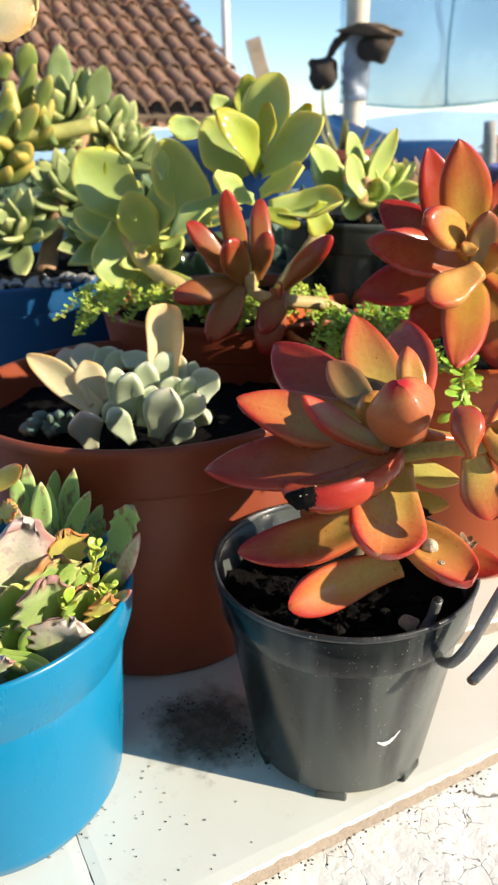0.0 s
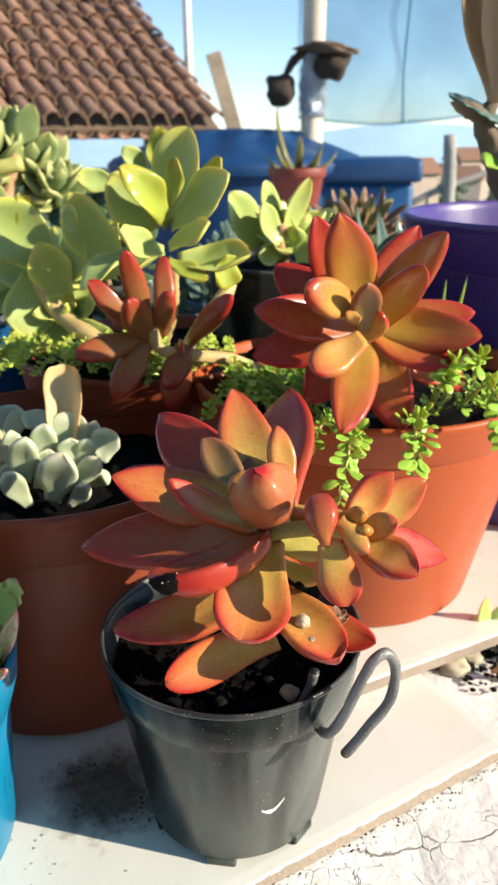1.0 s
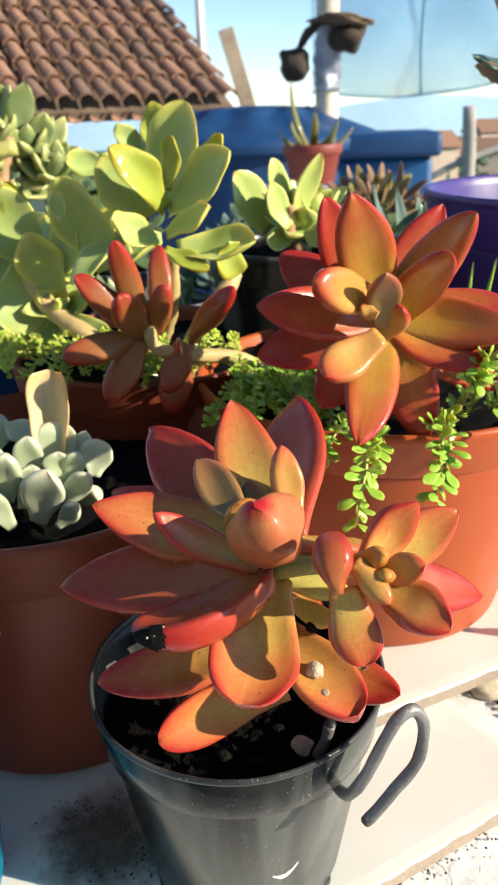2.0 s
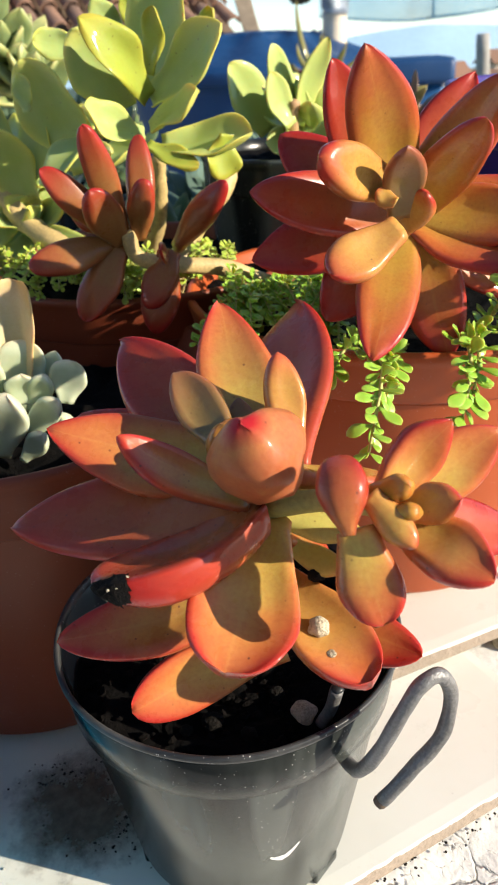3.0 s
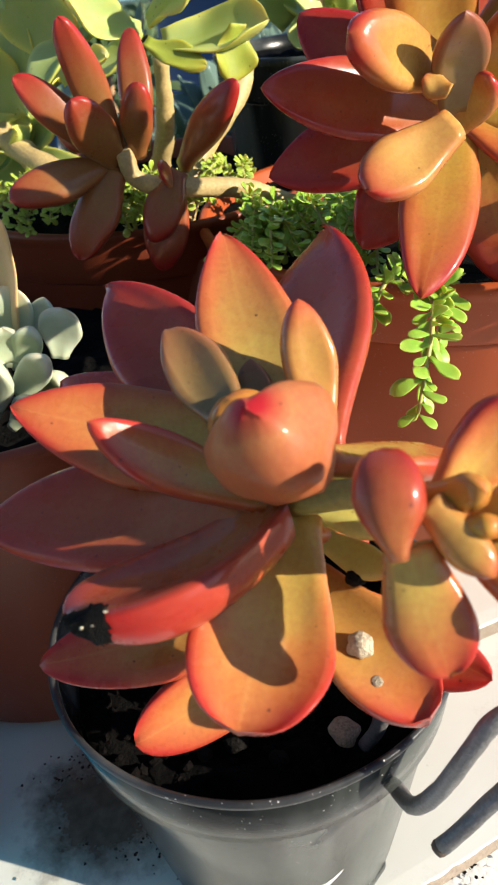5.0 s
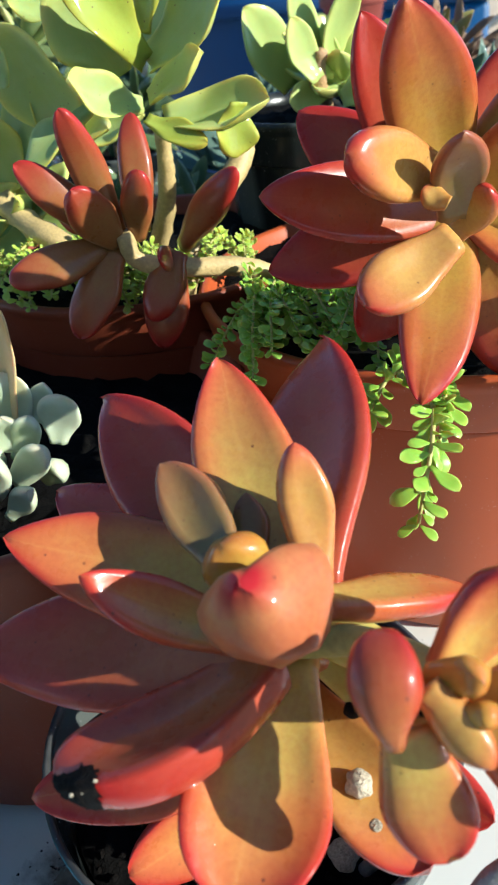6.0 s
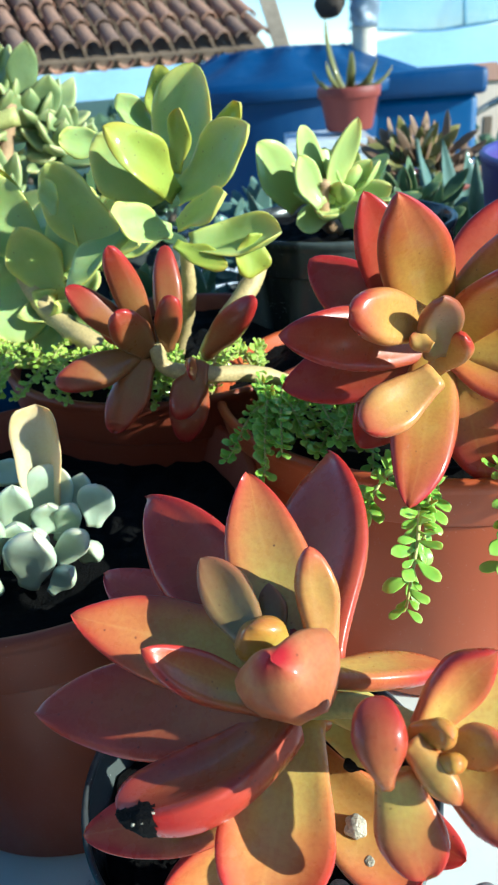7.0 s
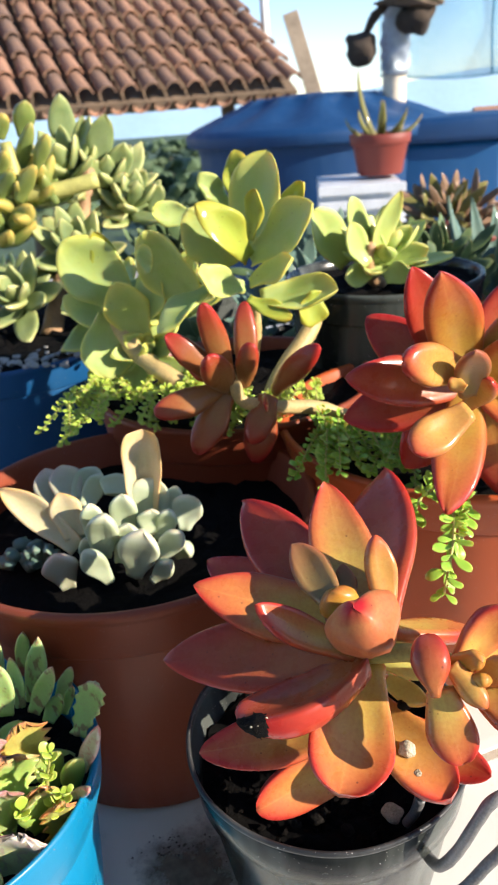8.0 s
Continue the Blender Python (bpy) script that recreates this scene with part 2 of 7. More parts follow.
M["black_plastic"] = plastic_material("black_plastic", (0.012, 0.014, 0.014), 0.12, dust=0.30, dust_colour=(0.150, 0.165, 0.150), scratch=0.6, dust_sheen=0.8, worn=0.20, index=1.27)
M["worn_black"] = plastic_material("worn_black_plastic", (0.022, 0.024, 0.026), 0.30, dust=0.6, dust_colour=(0.20, 0.20, 0.19), scratch=1.0)
M["blue_plastic"] = plastic_material("sky_blue_plastic", (0.001, 0.160, 0.310), 0.24, dust=0.03, dust_colour=(0.15, 0.40, 0.58), scratch=0.3, index=1.38)
M["deep_blue"] = plastic_material("deep_blue_plastic", (0.004, 0.07, 0.20), 0.38, dust=0.15, dust_colour=(0.03, 0.15, 0.30), scratch=0.4)
M["terracotta_plastic"] = plastic_material("terracotta_plastic", (0.23, 0.050, 0.022), 0.34, dust=0.15, dust_colour=(0.28, 0.09, 0.050), scratch=0.2, index=1.38)
M["light_terracotta"] = plastic_material("light_terracotta_plastic", (0.41, 0.080, 0.022), 0.34, dust=0.12, dust_colour=(0.45, 0.13, 0.055), scratch=0.3, index=1.36)
M["old_red"] = plastic_material("old_red_plastic", (0.20, 0.036, 0.024), 0.45, dust=0.2, dust_colour=(0.25, 0.07, 0.05))
M["purple_plastic"] = plastic_material("purple_plastic", (0.05, 0.026, 0.19), 0.28, dust=0.15, dust_colour=(0.2, 0.16, 0.34), scratch=0.2)
M["tank_blue"] = plastic_material("tank_blue", (0.005, 0.045, 0.14), 0.42, dust=0.3, dust_colour=(0.02, 0.085, 0.20))
M["crate_white"] = plain("crate_white", (0.62, 0.64, 0.66), 0.5, 0.2)
M["wire"] = plain("grey_wire", (0.22, 0.215, 0.21), 0.45, 0.45, 300, 0.5, 0.0006, 0.35)
M["pole"] = plain("weathered_pipe", (0.62, 0.53, 0.41), 0.55, 0.3, 20)
M["wood"] = plain("grey_wood", (0.40, 0.31, 0.22), 0.8, 0.35, 15, 0.4, 0.004)
M["dark_wood"] = plain("dark_wood", (0.15, 0.105, 0.07), 0.8, 0.4, 15, 0.4, 0.004)
M["bark"] = plain("brown_stem", (0.40, 0.24, 0.12), 0.65, 0.4, 220, 0.5, 0.0012)
M["green_stem"] = plain("green_stem", (0.42, 0.40, 0.12), 0.5, 0.35, 200, 0.3, 0.0008)
M["tan_stem"] = plain("tan_stem", (0.52, 0.38, 0.16), 0.55, 0.35, 200, 0.3, 0.0008)
M["coconut"] = plain("coconut_fibre", (0.055, 0.038, 0.026), 0.9, 0.5, 60, 0.8, 0.01)
M["foil"] = plain("clear_wrap", (0.55, 0.60, 0.66), 0.12, 0.3, 60, 0.9, 0.01, 0.6)
M["tile_body"] = plain("tile_body", (0.30, 0.24, 0.185), 0.85, 0.2, 120, 0.5, 0.0015)
M["white_paint"] = plain("white_paint", (0.72, 0.72, 0.70), 0.6, 0.08, 4)
M["plaster"] = plain("plaster", (0.62, 0.60, 0.56), 0.85, 0.2, 2, 0.4, 0.01)
M["perlite"] = plain("pale_grit", (0.58, 0.50, 0.36), 0.95, 0.55, 420, 1.0, 0.0012, Specular_IOR_Level=0.2)
M["bark_chip"] = plain("dark_chip", (0.011, 0.0095, 0.008), 0.9, 0.5, 300, 0.9, 0.002, Specular_IOR_Level=0.15)
M["crumb"] = plain("black_crumb", (0.005, 0.004, 0.0035), 0.95, 0.5, 300, 0.9, 0.001, Specular_IOR_Level=0.1)
M["scab"] = plain("black_scab", (0.008, 0.006, 0.005), 0.85, 0.6, 500, 1.0, 0.0015, Specular_IOR_Level=0.15)
M["foliage"] = plain("far_foliage", (0.06, 0.10, 0.045), 0.7, 0.5, 3, 0.6, 0.05)
M["concrete"] = plain("concrete", (0.36, 0.34, 0.31), 0.9, 0.3, 3, 0.4, 0.01)
M["house_wall"] = plain("house_wall", (0.66, 0.52, 0.40), 0.85, 0.15, 1, 0.2, 0.02)
# distance haze is put into this pale blue
M["hill"] = plain("haze_painted_hill", (0.38, 0.56, 0.70), 0.95, 0.12, 0.02, 0.1, 0.5)


def soil_material():
    n = Nodes("potting_soil")
    grit = n.noise(260, 6, 0.7)
    lumps = n.noise(60, 4)
    colour = n.ramp(grit, (0.3, (0.0035, 0.003, 0.003)), (0.66, (0.006, 0.0055, 0.005)), (0.9, (0.012, 0.010, 0.009)))
    n.set(Base_Color=colour, Roughness=0.95, Specular_IOR_Level=0.1)
    n.bump(n.math("ADD", grit, lumps), 0.8, 0.002)
    return n.mat


def glaze_material():
    """Cream glazed tile: faint clouding, dirt specks, water stains."""
    n = Nodes("cream_glaze")
    cloud = n.noise(14, 5)
    specks = n.ramp(n.cells(230), (0.05, 1.0), (0.12, 0.0))
    where = n.ramp(n.noise(38, 4, 0.7), (0.54, 0.0), (0.68, 1.0))
    dirt = n.ramp(n.noise(70, 6, 0.75), (0.60, 0.0), (0.82, 0.35))
    colour = n.ramp(cloud, (0.3, (0.72, 0.72, 0.63)), (0.7, (0.79, 0.80, 0.73)))
    colour = n.mix(dirt, colour, (0.42, 0.38, 0.30))
    colour = n.mix(n.math("MULTIPLY", n.math("MULTIPLY", specks, where), 0.85), colour, (0.16, 0.13, 0.10))
    n.set(Base_Color=colour, Roughness=n.ramp(n.noise(30, 5), (0.3, 0.24), (0.7, 0.5)), Coat_Weight=0.15, Coat_Roughness=0.2)
    n.bump(n.noise(120, 4), 0.06, 0.0008)
    return n.mat


def cracked_material():
    """Thick white paint over mortar: fine crazing, flaked pits, grey dirt."""
    n = Nodes("cracked_white_paint")
    coord = n.add("ShaderNodeTexCoord")
    warp = n.add("ShaderNodeTexNoise")
    warp.inputs["Scale"].default_value, warp.inputs["Detail"].default_value = 55, 4
    n.put(coord.outputs["Object"], warp.inputs["Vector"])
    moved = n.mix(0.014, coord.outputs["Object"], warp.outputs["Color"], "ADD")
    def crack(scale, wide):
        node = n.add("ShaderNodeTexVoronoi")
        node.feature = "DISTANCE_TO_EDGE"
        node.inputs["Scale"].default_value = scale
        n.put(moved, node.inputs["Vector"])
        return n.ramp(node.outputs["Distance"], (0.0, 1.0), (wide, 0.0))
    fine = n.math("MULTIPLY", crack(120, 0.030), n.ramp(n.noise(75, 5, 0.75), (0.53, 0.0), (0.62, 0.9)))
    wide = n.math("MULTIPLY", crack(17, 0.010), n.ramp(n.noise(22, 2), (0.50, 0.0), (0.60, 1.0)))
    pits = n.ramp(n.noise(300, 4, 0.7, stretch=(0.5, 1, 1)), (0.64, 0.0), (0.72, 0.8))
    lines = n.math("MAXIMUM", n.math("MAXIMUM", fine, wide), n.math("MULTIPLY", pits, n.ramp(n.noise(40, 3), (0.48, 0.0), (0.64, 1.0))))
    colour = n.ramp(n.noise(25, 5), (0.3, (0.78, 0.76, 0.70)), (0.7, (0.86, 0.85, 0.81)))
    colour = n.mix(n.math("MULTIPLY", lines, 0.8), colour, (0.22, 0.19, 0.15))
    colour = n.mix(n.ramp(n.noise(180, 5, 0.75), (0.58, 0.0), (0.75, 0.35)), colour, (0.50, 0.46, 0.38))
    n.set(Base_Color=colour, Roughness=0.8)
    n.bump(n.math("SUBTRACT", n.math("MULTIPLY", n.noise(140, 5), 0.7), lines), 0.7, 0.002)
    return n.mat


def stain_material():
    """Dried earth smeared on the tile, thinning out to nothing."""
    n = Nodes("earth_smear")
    coord = n.add("ShaderNodeTexCoord")
    far = n.add("ShaderNodeVectorMath")
    far.operation = "LENGTH"
    n.put(coord.outputs["Object"], far.inputs[0])
    fade = n.math("SUBTRACT", 1.0, n.math("MULTIPLY", far.outputs["Value"], 23.0), True)
    ragged = n.math("ADD", n.math("MULTIPLY", n.noise(60, 6, 0.75), 1.5), n.math("SUBTRACT", n.math("MULTIPLY", fade, 1.3), 1.05))
    n.set(Base_Color=n.ramp(n.noise(200, 5), (0.3, (0.07, 0.052, 0.038)), (0.7, (0.24, 0.18, 0.13))), Roughness=0.95, Alpha=n.ramp(ragged, (0.12, 0.0), (0.7, 0.85)))
    return n.mat


def roof_material():
    n = Nodes("clay_roof_tile")
    age = n.math("ADD", n.math("MULTIPLY", n.random(), 0.55), n.math("MULTIPLY", n.noise(9, 5, 0.65), 0.55))
    colour = n.ramp(age, (0.2, (0.17, 0.11, 0.082)), (0.5, (0.27, 0.15, 0.095)), (0.8, (0.37, 0.195, 0.12)))
    n.set(Base_Color=n.mix(n.ramp(n.noise(40, 5, 0.7), (0.5, 0.0), (0.75, 0.5)), colour, (0.16, 0.135, 0.12)), Roughness=0.9)
    n.bump(n.noise(60, 5), 0.5, 0.01)
    return n.mat


def net_material():
    """Blue-grey shade cloth, see-through between its threads."""
    n = Nodes("shade_cloth")
    coord = n.add("ShaderNodeTexCoord")
    parts = n.add("ShaderNodeSeparateXYZ")
    n.put(coord.outputs["Object"], parts.inputs[0])
    thread = n.math("MAXIMUM", n.math("SINE", n.math("MULTIPLY", parts.outputs[0], 700.0)), n.math("SINE", n.math("MULTIPLY", parts.outputs[2], 700.0)))
    n.set(Base_Color=(0.10, 0.27, 0.39), Roughness=0.8, Alpha=n.ramp(n.math("ADD", n.math("MULTIPLY", thread, 0.3), n.noise(4, 4)), (0.3, 0.40), (0.9, 0.68)))
    return n.mat


M["stain"] = stain_material()
M["soil"], M["glaze"], M["cracked"], M["roof"], M["net"] = soil_material(), glaze_material(), cracked_material(), roof_material(), net_material()


# ---- builders ----
def part(name, bm, material, parent, label="", smooth=True):
    """One mesh object from a bmesh, under a thing or a part."""
    mesh = bpy.data.meshes.new(name)
    bm.to_mesh(mesh)
    bm.free()
    return part_of(name, mesh, material, parent, label, smooth)


def part_of(name, mesh, material, parent, label="", smooth=True):
    mesh.materials.append(M[material])
    mesh.polygons.foreach_set("use_smooth", [smooth] * len(mesh.polygons))
    ob = new(name, mesh)
    if parent is not None:
        ob.parent = parent
    return tagged(ob, label)


def thing(name, label, category, group="", kind=""):
    return tagged(new(name), label, category, group, kind)


def box(bm, size, matrix, bevel=0.0):
    made = bmesh.ops.create_cube(bm, size=1.0, matrix=matrix @ Matrix.Diagonal((*size, 1)))
    if bevel:
        edges = list({e for v in made["verts"] for e in v.link_edges})
        bmesh.ops.bevel(bm, geom=edges, offset=bevel, segments=2, profile=0.6, affect="EDGES")
    return bm


def lathe(profile, steps=72, centre=(0, 0), wobble=0.0, seed=0.0):
    """A body of revolution about z from rows of radius and height."""
    bm = bmesh.new()
    rings = []
    crisp = [profile[0]]
    for a, b, c in zip(profile, profile[1:], profile[2:]):
        for other in (a, c):
            gap = math.hypot(other[0] - b[0], other[1] - b[1])
            f = min(0.4, 0.0004 / max(gap, 1e-6))
            crisp.append((b[0] + (other[0] - b[0]) * f, b[1] + (other[1] - b[1]) * f))
    for r, z in crisp + [profile[-1]]:
        if r < 1e-6:
            rings.append([bm.verts.new((centre[0], centre[1], z))])
            continue
        ring = []
        for k in range(steps):
            a = 2 * math.pi * k / steps
            w = 1 + wobble * noise.noise((2.2 * math.cos(a), 2.2 * math.sin(a), z * 14 + seed))
            ring.append(bm.verts.new((centre[0] + r * w * math.cos(a), centre[1] + r * w * math.sin(a), z)))
        rings.append(ring)
    for low, high in zip(rings, rings[1:]):
        for k in range(steps):
            corners = [low[k % len(low)], low[(k + 1) % len(low)], high[(k + 1) % len(high)], high[k % len(high)]]
            corners = [v for n, v in enumerate(corners) if v not in corners[:n]]
            if len(corners) > 2:
                bm.faces.new(corners)
    bmesh.ops.recalc_face_normals(bm, faces=bm.faces)
    return bm


def glide(points, count):
    """Points evenly spread on a smooth curve through the given ones."""
    pts = [Vector(p) for p in points]
    if len(pts) == 2:
        return [pts[0].lerp(pts[1], k / (count - 1)) for k in range(count)]
    pts = [2 * pts[0] - pts[1]] + pts + [2 * pts[-1] - pts[-2]]
    out = []
    for k in range(count):
        s = k / (count - 1) * (len(pts) - 3)
        n = min(int(s), len(pts) - 4)
        f = s - n
        a, b, c, d = pts[n : n + 4]
        out.append(0.5 * (2 * b + (c - a) * f + (2 * a - 5 * b + 4 * c - d) * f * f + (3 * b - a - 3 * c + d) * f**3))
    return out


def tube(points, radii, sides=10, count=24, rough=0.0):
    """A round stem or wire along a smooth curve, its radius gliding through the given ones."""
    bm = bmesh.new()
    line = glide(points, count)
    rings, up = [], Vector((0.13, 0.21, 0.97))
    for k, p in enumerate(line):
        ahead = (line[min(k + 1, count - 1)] - line[max(k - 1, 0)]).normalized()
        a = ahead.cross(up).normalized()
        up = a.cross(ahead).normalized()
        s = k / (count - 1) * (len(radii) - 1)
        n = min(int(s), len(radii) - 2)
        r = radii[n] + (radii[n + 1] - radii[n]) * (s - n)
        ring = []
        for m in range(sides):
            t = 2 * math.pi * m / sides
            w = r * (1 + rough * noise.noise(p * 220 + Vector((math.cos(t), math.sin(t), 0)) * 1.5))
            ring.append(bm.verts.new(p + (a * math.cos(t) + up * math.sin(t)) * w))
        rings.append(ring)
    for low, high in zip(rings, rings[1:]):
        for m in range(sides):
            bm.faces.new((low[m], low[(m + 1) % sides], high[(m + 1) % sides], high[m]))
    bm.faces.new(rings[0][::-1])
    bm.faces.new(rings[-1])
    return bm


def leaf_mesh(base, tip, width, thick, toward, bow=0.0, q=0.68, um=0.52, root=0.5, groove=0.0, fold=0.10, square=0.85, curl=0.0, wave=0.0, scallop=0.0, keel=0.12, flat=0.0, rings=18, sides=18):
    """A fleshy leaf from base to tip. toward: a point that its upper side faces; bow: sag of its middle; q: low for a round end;
    curl: lift of its rim near the tip; flat: shelf-like upper face over a deep side; wave, scallop: ripple and teeth of the margin."""
    base, tip = Vector(base), Vector(tip)
    if scallop:
        rings, sides = 40, 26
    ahead = tip - base
    length = ahead.length
    ahead.normalize()
    up = Vector(toward) - (base + tip) / 2
    up = (up - ahead * up.dot(ahead)).normalized()
    right = ahead.cross(up)
    seed = (base * 900 + tip * 700).x
    skew = 0.10 * noise.noise((seed, 0, 3))
    verts, attrs = [], []
    for k in range(rings + 1):
        u = k / rings
        u = 1 - (1 - u) ** 1.35
        if u < um:
            s = u / um
            shape = root + (1 - root) * (s * s * (3 - 2 * s)) ** 0.85
            deep = 0.62 + 0.38 * math.sin(math.pi * (0.15 + 0.35 * s))
        else:
            s = (u - um) / (1 - um)
            shape = max(0.0, 1 - s**1.9) ** q
            deep = max(0.0, 1 - s**2.2) ** 0.6
        mid = base + ahead * (length * u) - up * (bow * 4 * u * (1 - u)) + right * (skew * width * math.sin(math.pi * u))
        half = 0.5 * width * shape
        for m in range(sides):
            a = 2 * math.pi * m / sides
            c, s2 = math.cos(a), math.sin(a)
            x = math.copysign(abs(c) ** square, c)
            ledge = 0.4 * flat
            h = thick * deep * (ledge + (0.46 * (1 - flat) if s2 > 0 else 0.54 + ledge) * math.copysign(abs(s2) ** min(0.9, square + 0.1), s2))
            rim_lift = (curl * x * x * max(0.0, u - 0.3) / 0.7) + fold * half * abs(x) ** 1.5 * (1 if bow >= 0 else 0.4)
            if s2 < 0:
                h -= keel * thick * deep * max(0.0, 1 - abs(x) * 1.8) * math.sin(math.pi * min(1.0, u * 0.95))
            if s2 > 0 and groove:
                h -= groove * (1 - min(1.0, abs(x) * 1.25) ** 2) * math.sin(math.pi * min(1.0, u * 1.05))
            rim_lift += wave * x * x * math.sin(9 * u + 3 * x + seed)
            teeth = scallop * abs(x) ** 6 * (1 - abs(math.sin(u * 15))) if scallop else 0.0
            p = mid + right * (x * half + math.copysign(teeth, x)) + up * (h + rim_lift)
            if scallop:
                p += ahead * (1.8 * scallop * u**5 * (1 - abs(math.sin(x * 7.0 + seed))))
            p += up * 0.07 * width * noise.noise(Vector((u * 2.4, x * 1.3, seed)))
            p += right * 0.05 * width * noise.noise(Vector((u * 3.1, x * 0.4 + 7, seed))) * min(1.0, 3 * u)
            verts.append(p)
            attrs.append((u, x, s2))
    faces = []
    for k in range(rings):
        for m in range(sides):
            a, b = k * sides + m, k * sides + (m + 1) % sides
            faces.append((a, a + sides, b + sides, b))
    faces.append(tuple(range(sides)))
    return verts, faces, attrs


def mesh_from(name, verts, faces, attrs):
    mesh = bpy.data.meshes.new(name)
    mesh.from_pydata(verts, [], faces)
    layer = mesh.attributes.new("leafmap", "FLOAT_VECTOR", "POINT")
    layer.data.foreach_set("vector", [c for a in attrs for c in a])
    return mesh


def leaf(plant, base, tip, width, thick, toward, mat="", **shape):
    """One leaf of a plant, a part of its own."""
    mesh = mesh_from("leaf", *leaf_mesh(base, tip, width, thick, toward, **shape))
    return part_of("leaf", mesh, mat or plant["leaf"], plant)


def rot_patch(plant, base, tip, width, thick, toward, centre, reach, mat="scab", **shape):
    """A crusted black patch that covers the end of a leaf."""
    verts, faces, attrs = leaf_mesh(base, tip, width * 1.03, thick * 1.10, toward, rings=60, sides=48, **shape)
    lengthwise = (Vector(tip) - Vector(base)).normalized()
    kept = [f for f in faces[:-1] if (verts[f[0]] - Vector(centre)).length + 0.0022 * noise.noise(verts[f[0]] * 420) < reach]
    middle = sum((verts[f[0]] for f in kept), Vector()) / len(kept)
    order = {n: k for k, n in enumerate(sorted({n for f in kept for n in f}))}
    rough = []
    for n in sorted(order):
        v = verts[n]
        rough.append(v + (v - middle).normalized() * (0.0006 * noise.noise(v * 900) + 0.0004 * noise.noise(v * 2300)) + lengthwise * 0.0002)
    return part_of("scab", mesh_from("scab", rough, [tuple(order[n] for n in f) for f in kept], [attrs[n] for n in sorted(order)]), mat, plant, "black rotted patch on a leaf tip")


def bush(name, label, centre, size, count, length, width, material, seed):
    """A thick clump of many leaves about a centre, joined."""
    rnd = random.Random(seed)
    verts, faces, attrs = [], [], []
    for k in range(count):
        way = Vector((rnd.gauss(0, 1), rnd.gauss(0, 1), rnd.gauss(0.35, 0.8))).normalized()
        root = Vector(centre) + Vector((way.x * size[0], way.y * size[1], way.z * size[2])) * rnd.uniform(0.25, 0.95)
        out = (way + Vector((rnd.gauss(0, 0.4), rnd.gauss(0, 0.4), rnd.gauss(0.4, 0.3)))).normalized()
        far = length * rnd.uniform(0.6, 1.2)
        v, f, t = leaf_mesh(root, root + out * far, width * rnd.uniform(0.7, 1.2), 0.12 * width, root + Vector((rnd.gauss(0, 0.3), -0.5, 0.6)), bow=far * rnd.uniform(-0.1, 0.15), q=0.8, rings=8, sides=8)
        faces += [tuple(n + len(verts) for n in face) for face in f]
        verts += v
        attrs += t
    ob = thing(name, label, "plant")
    tagged(part_of("foliage", mesh_from("foliage", verts, faces, attrs), material, ob), kind="stuff")
    part("stem", tube([(centre[0], centre[1], centre[2] - size[2] - 0.02), (centre[0], centre[1], centre[2])], [0.004, 0.003], 8, 6), "bark", ob)
    return ob


def sprig(name, parent, stems, material, length, width, gap, spread, seed, stem_radius=0.0007, stem_mat="green_stem"):
    """Trailing shoots with many small leaves in pairs, the leaves joined into one part."""
    rnd = random.Random(seed)
    verts, faces, attrs = [], [], []
    for points in stems:
        run = sum((Vector(b) - Vector(a)).length for a, b in zip(points, points[1:]))
        count = max(4, int(run / gap))
        line = glide(points, count)
        part("stem", tube(points, [stem_radius * 1.3, stem_radius * 0.6], 6, 14), stem_mat, parent)
        for k, p in enumerate(line):
            ahead = (line[min(k + 1, count - 1)] - line[max(k - 1, 0)]).normalized()
            for turn in (0, math.pi):
                a = turn + k * 1.7 + rnd.uniform(-0.8, 0.8)
                ref = Vector((0.3, 0.5, 0.8)).cross(ahead).normalized()
                out = (Matrix.Rotation(a, 3, ahead) @ ref) * spread + ahead * (0.5 + 0.5 * k / count)
                out += Vector((rnd.uniform(-0.3, 0.3), rnd.uniform(-0.4, 0.2), rnd.uniform(0.1, 0.6)))
                out.normalize()
                size = length * rnd.uniform(0.5, 1.2)
                root = p + out * 0.0006
                v, f, t = leaf_mesh(root, root + out * size, width * size / length, 0.10 * size, p + Vector((0.3, -0.4, 0.9)) * 0.05, bow=0.1 * size * rnd.uniform(-1, 1), q=0.5, um=0.62, root=0.22, fold=0.35, rings=7, sides=8)
                faces += [tuple(n + len(verts) for n in face) for face in f]
                verts += v
                attrs += t
    mesh = mesh_from(name, verts, faces, attrs)
    return tagged(part_of(name, mesh, material, parent), kind="stuff")


def tuft(ob, centre, axis, count, length, width, thick, seed, open_to=1.0, mat="", **shape):
    """A rosette of leaves round an axis, the inner ones upright."""
    rnd = random.Random(seed)
    centre, axis = Vector(centre), Vector(axis).normalized()
    side = axis.cross(Vector((0.3, 0.9, 0.2))).normalized()
    for k in range(count):
        f = (k + 0.5) / count
        a = k * 2.399 + rnd.uniform(-0.25, 0.25)
        out = Matrix.Rotation(a, 3, axis) @ side
        way = (axis * (1.05 - open_to * f) + out * (0.25 + 0.85 * f)).normalized()
        size = length * (0.55 + 0.45 * f) * rnd.uniform(0.85, 1.1)
        root = centre + out * 0.06 * length * f - axis * 0.25 * length * f
        leaf(ob, root, root + way * size, width * (0.7 + 0.3 * f), thick, centre + axis * length * 1.6, mat, bow=0.06 * size, **shape)


